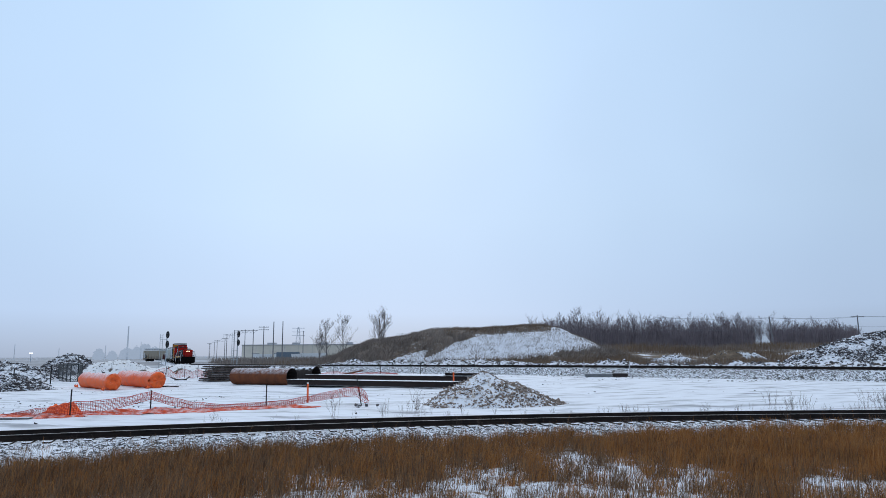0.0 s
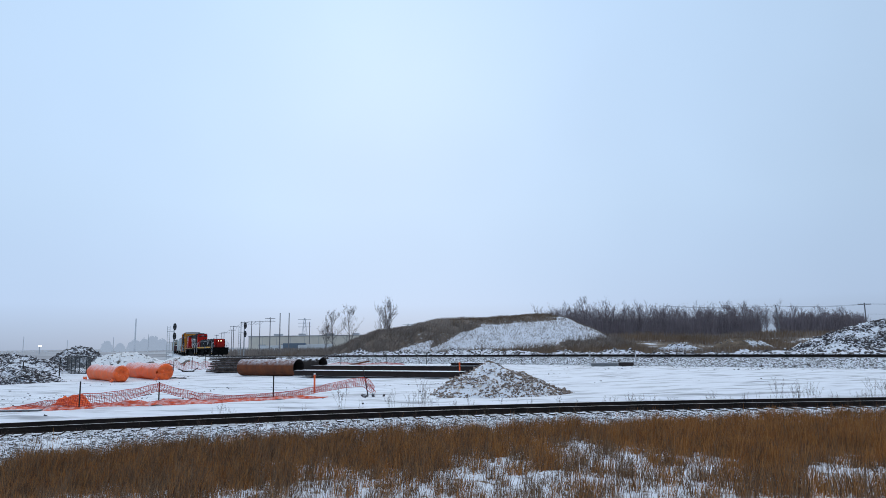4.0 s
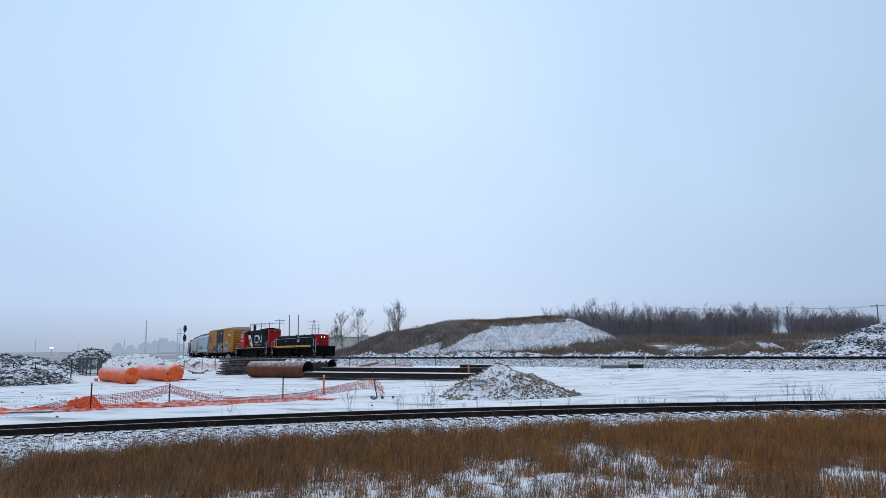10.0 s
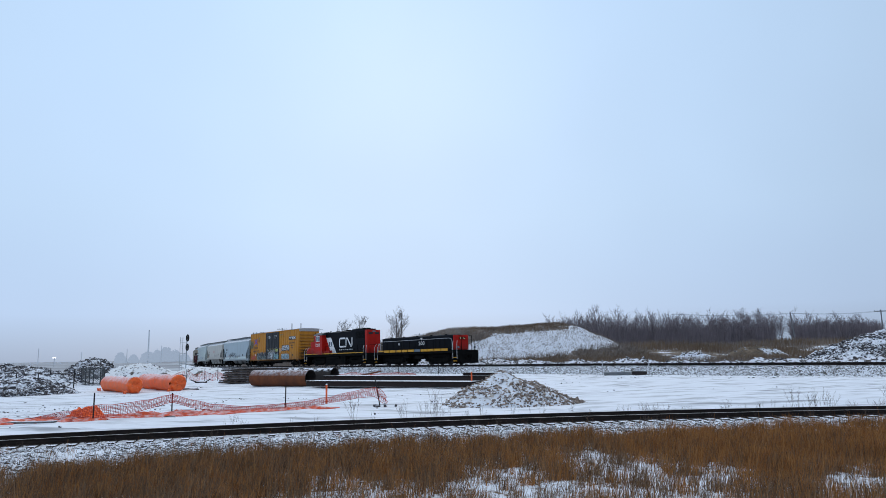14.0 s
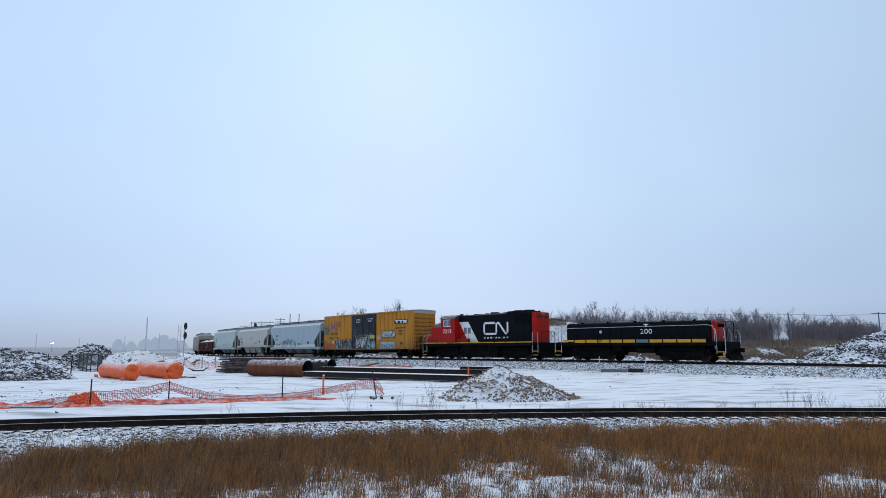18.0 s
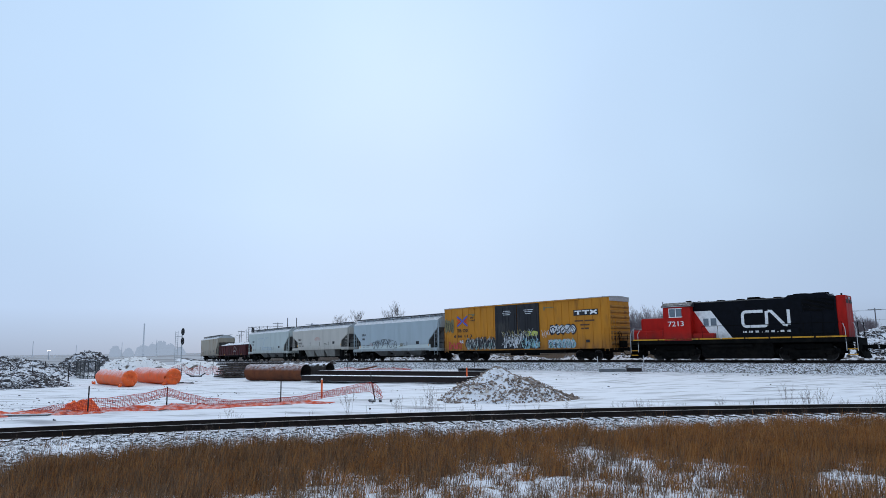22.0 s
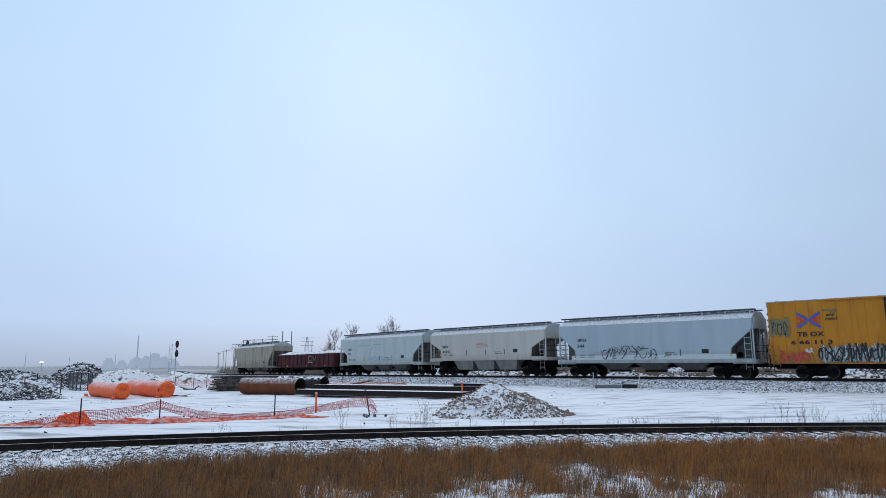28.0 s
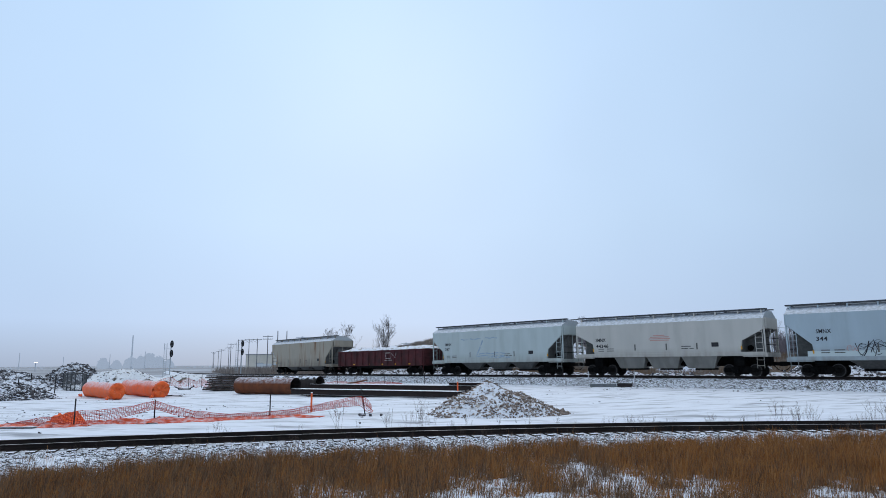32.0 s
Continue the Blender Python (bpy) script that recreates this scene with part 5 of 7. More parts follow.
def build_hopper(centre, length, top, eave, sill, mat, label, deep=False, inset=1.55, marks=None, truck_in=1.9, seed=1):
    car = rail_car("covered_hopper", centre, length / 2 - truck_in, label, "covered hopper")
    rng = random.Random(seed)
    L, y0 = length / 2, 1.53
    knee = eave - 0.75
    prof = [(-L + 0.12, knee), (-L + 0.05, eave), (L - 0.05, eave), (L - 0.12, knee), (L - inset, sill + 1.0), (L - inset - 0.12, sill + 0.2), (-L + inset + 0.12, sill + 0.2), (-L + inset, sill + 1.0)]
    # side sheets bulge a little
    rows = []
    for y, k in ((-y0, 0.0), (-y0 + 0.02, 0.04), (y0 - 0.02, 0.04), (y0, 0.0)):
        rows.append([(x * (1 - 0.004 + k * 0.1), y, z) for x, z in prof])
    part("body", Shape().loft(rows), mat, car)
    part("roof", Shape().slab([(-y0, eave - 0.01), (y0, eave - 0.01), (1.32, eave + 0.16), (0.62, top - 0.15), (-0.62, top - 0.15), (-1.32, eave + 0.16)], -L + 0.06, L - 0.06), M["hopper_roof"], car)
    n = 9
    for k in range(n + 1):
        x = -L + 0.3 + k * (length - 0.6) / n
        part("roof_bracket", Shape().prism([(x - 0.05, eave + 0.10), (x + 0.05, eave + 0.10), (x + 0.05, top - 0.06), (x - 0.05, top - 0.06)], -0.98, -0.90), mat, car)
    part("running_board", Shape().box(-L, L, -1.02, -0.55, top - 0.09, top, 0.01), M["walk_dark"], car)
    part("running_board", Shape().box(-L, L, 0.55, 1.02, top - 0.06, top, 0.01), M["walk_dark"], car)
    for k in range(5):
        x = -L + 1.6 + k * (length - 3.2) / 4
        part("roof_hatch", Shape().box(x - 1.2, x + 1.2, -0.4, 0.4, top - 0.18, top - 0.04, 0.04), M["hopper_roof"], car)
    part("side_sill", Shape().box(-L + 0.1, L - 0.1, -y0 - 0.02, -y0 + 0.16, sill - 0.05, sill + 0.22, 0.02), mat, car)
    part("side_sill", Shape().box(-L + 0.1, L - 0.1, y0 - 0.16, y0 + 0.02, sill - 0.05, sill + 0.22, 0.02), mat, car)
    # bays under the floor
    span = length - 2 * (truck_in + 1.4)
    bays = 3
    for k in range(bays):
        cx = -span / 2 + (k + 0.5) * span / bays
        w = span / bays / 2
        zb = 0.56 if deep else 0.50
        zt = sill + 0.05
        hw = 1.45 if deep else 0.95
        s = Shape().loft([[(cx - w, -hw, zt), (cx + w, -hw, zt), (cx + w, hw, zt), (cx - w, hw, zt)], [(cx - (0.95 if deep else 0.6), -0.5 if not deep else -1.1, zb), (cx + (0.95 if deep else 0.6), -0.5 if not deep else -1.1, zb), (cx + 0.6, 0.5, zb), (cx - 0.6, 0.5, zb)]])
        # Shallow bays take the dark colour that stands for shade underneath.
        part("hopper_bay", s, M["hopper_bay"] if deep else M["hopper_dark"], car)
        part("outlet_gate", Shape().box(cx - 0.6, cx + 0.6, -0.7, 0.7, zb - 0.12, zb, 0.02), M["under"], car)
    part("centre_sill", Shape().box(-L + 0.1, L - 0.1, -0.28, 0.28, 0.72, sill), M["under"], car)
    for d in (-1, 1):
        xe = d * (L - 0.02)
        # slope sheet and end frame
        a = d * (L - inset)
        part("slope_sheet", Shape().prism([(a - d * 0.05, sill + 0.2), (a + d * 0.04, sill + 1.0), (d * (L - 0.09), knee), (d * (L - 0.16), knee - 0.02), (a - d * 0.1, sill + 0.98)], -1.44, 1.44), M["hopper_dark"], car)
        part("end_sill", Shape().box(*sorted((d * (L - inset), d * (L + 0.05))), -1.5, 1.5, sill - 0.12, sill + 0.16, 0.02), mat, car)
        # Dark plate added across the open triangle to stand for its shade.
        part("end_shade_plate", Shape().prism([(d * (L - inset), sill + 0.1), (d * (L - 0.30), sill + 0.1), (d * (L - 0.38), sill + 1.0), (d * (L - 0.22), knee - 0.15), (d * (L - inset), sill + 1.0)], -0.5, 0.5), M["hopper_dark"], car)
        for y in (-1.42, 1.42):
            part("corner_post", Shape().box(*sorted((xe - d * 0.09, xe)), y - 0.05, y + 0.05, sill + 0.1, eave, 0.01), mat, car)
            ladder(car, d * (L - 0.42), y * 1.055, 0.55, eave + 0.05, mat, 9, 0.46)
        for y in (-0.55, 0.0, 0.55):
            part("end_post", Shape().tube([(xe - d * 0.05, y, sill + 0.1), (xe - d * 0.05, y, knee + 0.1)], 0.03, 6), M["hopper_dark"] if y else mat, car)
        part("top_end_cap", Shape().box(*sorted((d * (L - 0.1), d * (L + 0.04))), -1.3, 1.3, knee + 0.05, eave + 0.05, 0.01), mat, car)
        g = Shape()
        for z in (sill + 0.7, sill + 1.15):
            g.tube([(d * (L + 0.02), -1.4, z), (d * (L + 0.02), 1.4, z)], 0.02, 5)
        part("end_rail", g, M["under"], car)
        st = Shape()
        for dx in (-0.23, 0.23):
            st.tube([(d * (L - 0.42) + dx, -1.5, sill), (d * (L - 0.42) + dx, -1.5, 0.42)], 0.02, 5)
        st.tube([(d * (L - 0.42) - 0.23, -1.5, 0.42), (d * (L - 0.42) + 0.23, -1.5, 0.42)], 0.02, 5)
        part("step", st, M["under"], car)
        part("bolster", Shape().box(*sorted((d * (L - truck_in - 0.35), d * (L - truck_in + 0.35))), -1.3, 1.3, 0.72, sill, 0.03), M["under"], car)
    part("air_tank", Shape().tube([(L - 1.3, -0.6, sill + 0.5), (L - 1.3, 0.6, sill + 0.5)], 0.2, 10), M["under"], car)
    trucks(car, (-L + truck_in, L - truck_in), 1.78, 0.42)
    couplers(car, L + 0.60)
    y = -y0 - 0.004
    if marks:
        for k, w in enumerate(marks[0]):
            lettering(w, -L + 1.75 + 0.13 * len(w), eave - 1.3 - k * 0.48, 0.36, y, M["ink"], car, width=0.22 * len(w))
    bars(car, -L + inset + 0.5, sill + 0.42, [(0, 0, 0.5), (0, 0.16, 0.5), (0.75, 0, 0.6), (0.75, 0.16, 0.6)], y, M["hopper_dark"])
    bars(car, 1.5, sill + 0.5, [(0, 0, 0.5), (0.6, 0, 0.3), (0, 0.16, 0.7)], y, M["hopper_dark"])
    part("data_panel", Shape().box(L - inset - 2.1, L - inset - 1.6, y - 0.004, y, sill + 0.62, sill + 0.92), M["ink"], car)
    for x in (-L + inset + 3.6, 0.3, 2.6):
        part("reflector", Shape().box(x, x + 0.1, y - 0.004, y, sill + 0.45, sill + 0.92), M["hopper_dark"], car)
    for x in (L - inset - 0.1, -L + inset + 0.0):
        part("reflector", Shape().box(x, x + 0.1, y - 0.004, y, sill + 0.4, sill + 0.62), M["stripe"], car)
    if seed == 1:
        part("lower_band", Shape().box(-L + inset - 0.3, L - inset + 0.3, y0 * -1 - 0.004, -y0 + 0.01, sill + 0.2, sill + 0.56), M["pale_band"], car, "paler painted band above the sill")
        y -= 0.005
        tagged(part("graffiti", scribble(rng, -3.9, 0.9, sill + 0.1, sill + 1.35, 6, 0.05, y), M["g_black"], car, "thin black sprayed scrawl"), "thin black sprayed scrawl", kind="stuff")
        tagged(part("graffiti", scribble(rng, -3.7, -0.2, sill + 0.6, sill + 1.35, 5, 0.035, y - 0.006), M["g_black"], car), "", kind="stuff")
        tagged(part("graffiti", scribble(rng, 1.3, 1.9, sill + 0.3, sill + 0.8, 2, 0.03, y), M["g_olive"], car), "", kind="stuff")
        tagged(part("graffiti", scribble(rng, -4.4, -3.7, sill + 0.5, sill + 0.9, 3, 0.02, y), M["faded_red"], car), "", kind="stuff")
    if seed == 2:
        bars(car, -1.0, sill + 1.15, [(0.1, 0, 1.5), (0, 0.12, 1.7), (0.1, 0.24, 1.5), (0.35, 0.36, 0.9)], y, M["faded_red"])
    if seed == 3:
        s = Shape()
        for x, z, l in ((-1.9, sill + 0.55, 3.6), (-1.6, sill + 0.78, 3.2), (-0.4, sill + 0.42, 2.6), (-3.9, eave - 0.75, 2.6), (-0.9, eave - 0.70, 1.6)):
            ribbon(s, [(x + l * i / 6, z + 0.05 * math.sin(i * 2.1 + x)) for i in range(7)], 0.10, y)
        ribbon(s, [(-1.9, sill + 0.6), (-1.5, sill + 1.2), (-1.1, sill + 2.0)], 0.16, y)
        tagged(part("graffiti", s, M["faded_blue"], car, "faded blue sprayed bands"), "faded blue sprayed bands", kind="stuff")
    return car


def build_gondola():
    car = rail_car("gondola", -68.35, 5.7, "oxide brown gondola heaped with snowy pale load", "gondola car")
    L, y0, z0, z1 = 8.12, 1.5, 0.98, 2.50
    for y in (-1, 1):
        part("side", Shape().box(-L, L, *sorted((y * y0, y * (y0 - 0.08))), z0, z1, 0.01), M["brown_car"], car)
        part("top_chord", Shape().box(-L, L, *sorted((y * (y0 + 0.06), y * (y0 - 0.1))), z1, z1 + 0.12, 0.02), M["brown_car"], car)
        for k in range(14):
            x = -L + 0.35 + k * (2 * L - 0.7) / 13
            part("side_post", Shape().loft([[(x - 0.11, y * y0, z0), (x + 0.11, y * y0, z0), (x + 0.06, y * (y0 + 0.12), z0 + 0.05), (x - 0.06, y * (y0 + 0.12), z0 + 0.05)], [(x - 0.11, y * y0, z1), (x + 0.11, y * y0, z1), (x + 0.06, y * (y0 + 0.12), z1), (x - 0.06, y * (y0 + 0.12), z1)]]), M["brown_car"], car)
    for d in (-1, 1):
        part("end", Shape().box(*sorted((d * L, d * (L - 0.08))), -y0, y0, z0, z1 + 0.1, 0.01), M["brown_car"], car)
        for z in (1.3, 1.75, 2.2):
            part("end_rib", Shape().box(*sorted((d * L, d * (L + 0.09))), -1.4, 1.4, z - 0.08, z + 0.08, 0.03), M["brown_car"], car)
        ladder(car, d * (L - 0.3), -y0 - 0.09, 0.5, z1, M["brown_car"], 5)
    part("floor", Shape().box(-L, L, -y0 + 0.02, y0 - 0.02, z0 - 0.05, z0 + 0.05), M["brown_car"], car)
    part("side_sill", Shape().prism([(-4.6, 1.0), (4.6, 1.0), (4.0, 0.75), (-4.0, 0.75)], -1.45, -1.38), M["under"], car)
    part("centre_sill", Shape().box(-L, L, -0.3, 0.3, 0.6, 0.95), M["under"], car)
    for x in (-4.9, -2.0, 0.6, 2.9, 5.4):
        part("reflector", Shape().box(x, x + 0.35, -y0 - 0.016, -y0 - 0.004, 1.05, 1.18), M["stripe"], car)
    em = Shape()
    ribbon(em, [(2.5, 2.3), (1.6, 2.3), (1.55, 2.0), (1.6, 1.72), (2.5, 1.72), (2.6, 2.25), (3.3, 1.75), (3.45, 2.3)], 0.10, -y0 - 0.13)
    part("emblem", em, M["chalk"], car, "faded white stroke emblem")
    bars(car, 1.4, 1.5, [(0, 0, 0.5), (0.7, 0, 0.6)], -y0 - 0.125, M["faded_white"])
    # heaped load
    nx, ny = 60, 14
    xs, ys = np.linspace(-L + 0.1, L - 0.1, nx), np.linspace(-y0 + 0.1, y0 - 0.1, ny)
    v, f = [], []
    for x in xs:
        for y in ys:
            e = max(0.0, 1 - (abs(y) / (y0 - 0.08)) ** 2) * min(1, (L - abs(x)) / 0.8)
            v.append((x, y, 2.62 + 0.46 * e * (0.8 + 0.5 * noise.noise((x * 0.6, y, 3))) + 0.12 * noise.noise((x * 2.1, y * 2.1, 9))))
    for i in range(nx - 1):
        for j in range(ny - 1):
            f.append((i * ny + j, (i + 1) * ny + j, (i + 1) * ny + j + 1, i * ny + j + 1))
    ld = new("gondola_load", raw_mesh("gondola_load", v, f, M["load"]))
    ld.parent = car
    rng = random.Random(8)
    for k in range(3):
        x = (-5.2, 0.2, 3.0)[k]
        part("sticking_plate", Shape().box(x, x + 0.12, -0.3, 0.4, 2.4, 3.05).moved(0, 0, 0, 0), M["under"], car)
    trucks(car, (-5.7, 5.7), 1.78, 0.42)
    couplers(car, L + 0.65)


build_boxcar()
build_locomotive()
build_slug()
build_hopper(-18.30, 15.76, 4.78, 4.10, 1.10, M["hopper_blue"], "pale blue-grey covered hopper with thin black graffiti", marks=(("SMNX", "344"),), seed=1)
build_hopper(-34.74, 14.7, 4.66, 3.95, 1.46, M["hopper_warm"], "warm grey three-bay covered hopper with deep bays", deep=True, marks=(("SMNX", "44346"),), seed=2)
build_hopper(-51.17, 15.85, 4.73, 4.07, 1.18, M["hopper_green"], "pale green-grey covered hopper with faded blue streaks", marks=(("SMNX", "787"),), seed=3)
build_gondola()
build_hopper(-86.27, 16.8, 4.70, 4.02, 1.02, M["hopper_old"], "weathered beige covered hopper streaked with rust", seed=4)

# ---- heaps of rubble, spoil and snow ----
def heap_mesh(name, rx, ry, top, seed, mat, lump=0.35, n=44, ridge=None, cone=False):
    """A heap as a height field that ends in the ground; ridge(u) shapes its crest along x."""
    us = np.linspace(-1.08, 1.08, n)
    v, f = [], []
    for i, u in enumerate(us):
        for j, w in enumerate(us):
            uu = (u + 0.16) / (1.16 if u > -0.16 else 0.84) if cone else u
            e = 1 - math.hypot(uu, w) + 0.10 * noise.noise((u * 2.3 + seed, w * 2.3, seed))
            h = max(-0.12, e) * (ridge(u) if ridge else 1.0) * 1.25
            h = (h * 0.8 if cone else 1 - math.exp(-1.5 * h)) if h > 0 else h
            k = lump * (noise.noise((u * rx * 1.3, w * ry * 1.3, seed)) + 0.6 * noise.noise((u * rx * 3.1, w * ry * 3.1, seed + 4)) + 0.3 * noise.noise((u * rx * 6.0, w * ry * 6.0, seed + 6))) * min(1, max(0, e * 5))
            v.append((u * rx, w * ry, top * h * 1.2 + k))
            if i and j:
                a = i * n + j
                f.append((a - n - 1, a - 1, a, a - n))
    return raw_mesh(name, v, [q[::-1] for q in f], mat), v


def heap(name, at, rx, ry, top, seed, mat, stone_mat, label, category, stones=200, size=(0.08, 0.3), lump=0.35, turn=0.0, ridge=None, singles=0, cone=False):
    z = lie_at(at[0], at[1]) - 0.04
    root = thing(name, (at[0], at[1], z), label, category, turn=turn)
    me, v = heap_mesh("mass", rx, ry, top, seed, mat, lump, ridge=ridge, n=64 if cone else (60 if rx < 5 else 110), cone=cone)
    part("mass", me, None, root)
    g = np.random.default_rng(seed)
    v = np.array(v)
    v = v[v[:, 2] > 0.02 * top]
    if cone:
        clump = np.array([noise.noise((a * 1.3, b * 1.3, seed)) + 0.6 * noise.noise((a * 3.1, b * 3.1, seed)) for a, b, c in v])
        v = v[(clump > np.interp(v[:, 0] / rx, [-1.0, -0.1, 0.35], [0.15, -0.05, -0.55])) | (g.random(len(v)) < 0.38)]
    else:
        clump = np.array([noise.noise((a * 0.55, b * 0.55, seed)) + 0.5 * noise.noise((a * 1.4, b * 1.4, seed)) for a, b, c in v])
        v = v[clump > -0.12]
    pick = v[g.integers(0, len(v), stones)] + g.normal(0, 0.06, (stones, 3)) * np.array([1, 1, 0.3])
    sz = size[0] + (size[1] - size[0]) * g.random(stones) ** 2.5
    k = singles
    if stones - k > 0:
        ob = part("loose_rubble", raw_mesh("loose_rubble", *rocks(pick[k:], sz[k:], seed + 1), stone_mat), None, root)
        tagged(ob, kind="stuff")
    for i in range(k):
        a, b = rocks(pick[i:i + 1], [max(sz[i], size[1] * (1.0 + 1.9 * g.random() ** 2.2) if cone else size[1] * 0.6)], seed + 7 + i)
        part("stone", raw_mesh("stone", a, b, stone_mat), None, root)
    return root


heap("rock_pile", (2.3, 31.6), 3.3, 2.4, 1.27, 11, M["rubble"], M["stone"], "pile of pale snowy rubble and stones on the snow", "rubble pile", 7000, (0.016, 0.075), 0.12, singles=60, cone=True)
heap("spoil_heap", (-32.0, 48.6), 4.0, 3.0, 0.98, 21, M["spoil"], M["earth"], "low heap of dark clods dusted with snow", "spoil heap", 2600, (0.04, 0.20), 0.22)
heap("spoil_heap", (-52.0, 75.0), 8.5, 6.0, 1.95, 22, M["spoil"], M["earth"], "broad heap of dark clods under snow", "spoil heap", 4200, (0.05, 0.27), 0.34)
heap("spoil_heap", (-62.0, 83.0), 11.0, 7.0, 2.35, 25, M["spoil"], M["earth"], "broad heap of dark clods under snow", "spoil heap", 4200, (0.05, 0.28), 0.4)
heap("spoil_heap", (-44.5, 66.0), 8.0, 4.0, 1.15, 28, M["spoil"], M["earth"], "low strip of dark clods under snow", "spoil heap", 1800, (0.05, 0.22), 0.25)
heap("spoil_heap", (-48.5, 88.0), 3.9, 3.5, 2.55, 23, M["spoil"], M["earth"], "steep heap of dark clods dusted with snow", "spoil heap", 2400, (0.06, 0.28), 0.3)
heap("snow_heap", (-40.2, 84.0), 5.0, 3.6, 1.85, 24, M["heap_snow"], M["earth"], "snow-covered earth heap with dark flecks", "snow heap", 160, (0.05, 0.17), 0.2)
heap("snow_heap", (-33.0, 86.0), 4.6, 3.0, 1.15, 27, M["heap_snow"], M["earth"], "low snow-covered earth bank", "snow heap", 60, (0.05, 0.16), 0.15)
heap("earth_hump", (-33.6, 76.0), 1.6, 1.2, 0.75, 26, M["mound_brown"], M["earth"], "small hump of bare brown earth", "earth heap", 25, (0.05, 0.12), 0.1)
heap("rubble_heap", (51.0, 79.0), 13.0, 8.0, 3.8, 31, M["spoil_snowy"], M["earth"], "big heap of dark rubble streaked with snow", "rubble heap", 8500, (0.05, 0.30), 0.42, turn=0.25, ridge=lambda u: 0.55 + 0.45 * min(1, max(0, (u + 0.9) * 0.9)))
heap("rubble_heap", (64.0, 76.0), 11.0, 7.0, 4.3, 32, M["spoil_snowy"], M["earth"], "big heap of dark rubble streaked with snow", "rubble heap", 4500, (0.05, 0.32), 0.42)
heap("earth_hump", (45.5, 106.0), 5.0, 4.0, 1.7, 33, M["scrubland"], M["earth"], "brown earth hump with thin snow", "earth heap", 200, (0.08, 0.22), 0.3)
heap("earth_hump", (34.5, 102.0), 4.0, 3.0, 1.2, 34, M["mound_snow"], M["earth"], "snow-topped earth hump in the scrub", "earth heap", 160, (0.08, 0.25), 0.3)


def build_snow_bank():
    """A ridge of ploughed snow and clods along the far side of the main line."""
    n = 245
    v, f = [], []
    m = 20
    for i in range(n):
        s = -98 + i * 0.375
        for j in range(m):
            o = 4.6 + j * 0.26
            x, y, z, h = line(s, o)
            e = math.sin(math.pi * j / (m - 1))
            lift = e * (1.12 - 0.22 * smooth_step((s + 48) / 14) + 0.4 * noise.noise((s * 0.35, o * 0.5, 2))) + 0.26 * e * noise.noise((s * 1.6, o * 1.6, 6)) + 0.14 * e * noise.noise((s * 4.1, o * 4.1, 16))
            v.append((x, y, z - 0.85 + max(-0.05, lift) * (1.0 if s > -72 else max(0.1, (s + 98) / 26))))
            if i and j:
                a = i * m + j
                f.append((a - m - 1, a - 1, a, a - m))
    root = thing("snow_bank", (0, 0, 0), "ploughed bank of snow with dark clods beside the track", "snow bank")
    part("mass", raw_mesh("mass", v, f, M["bank"]), None, root)
    g = np.random.default_rng(41)
    v = np.array(v)
    pick = v[g.integers(0, len(v), 6500)]
    ob = part("clod_scatter", raw_mesh("clod_scatter", *rocks(pick, 0.03 + 0.17 * g.random(6500) ** 3, 42), M["earth"]), None, root)
    tagged(ob, kind="stuff")


build_snow_bank()


# ---- the mound ----
MOUND_X = [-26, -21, -18, -16.5, -13, -9.7, -6.3, -3.8, -2.2, 3.5, 10, 16.5, 19.2, 21.5, 23.7, 25.5, 28, 30.5, 33]
MOUND_Z = [0.2, 0.9, 2.2, 3.0, 4.25, 4.75, 5.2, 5.85, 6.15, 6.3, 6.55, 6.85, 6.65, 5.85, 4.95, 4.1, 2.9, 1.5, 0.3]


def mound_height(x, y):
    crest = np.interp(x, MOUND_X, MOUND_Z)
    front = smooth_step((y - 101.5) / 15.0)
    back = smooth_step((146 - y) / 22.0)
    bump = np.array([0.35 * noise.noise((a * 0.25, b * 0.25, 8)) + 0.15 * noise.noise((a * 0.8, b * 0.8, 3)) for a, b in zip(np.ravel(x), np.ravel(y))]).reshape(np.shape(x))
    return 0.45 + (crest + bump * np.minimum(1, crest)) * front * back


def mound_white(x, y, z, wob):
    """Where snow lies open on the mound's flank."""
    left = np.interp(z, [1.8, 3.45, 5.6], [-3.2, 0.2, 5.0]) + wob * 1.2
    top = np.interp(x, [4, 16, 18, 19], [5.85, 6.15, 6.4, 9.0]) + wob * 0.35
    foot = np.interp(x, [-3, 3, 10, 16, 19, 22, 27], [1.25, 1.35, 1.6, 2.1, 2.8, 3.1, 3.4]) + wob * 0.4
    white = (x > left) & (z < top) & (z > foot) & (y < 124)
    white |= (x > -8.6 + wob) & (x < -3.3 + (z - 1.8) * 0.5 + wob * 0.4) & (z < 1.95 + (x + 8.1) * 0.265 + wob * 0.35) & (z > 1.0 + wob * 0.3) & (y < 110)
    return white


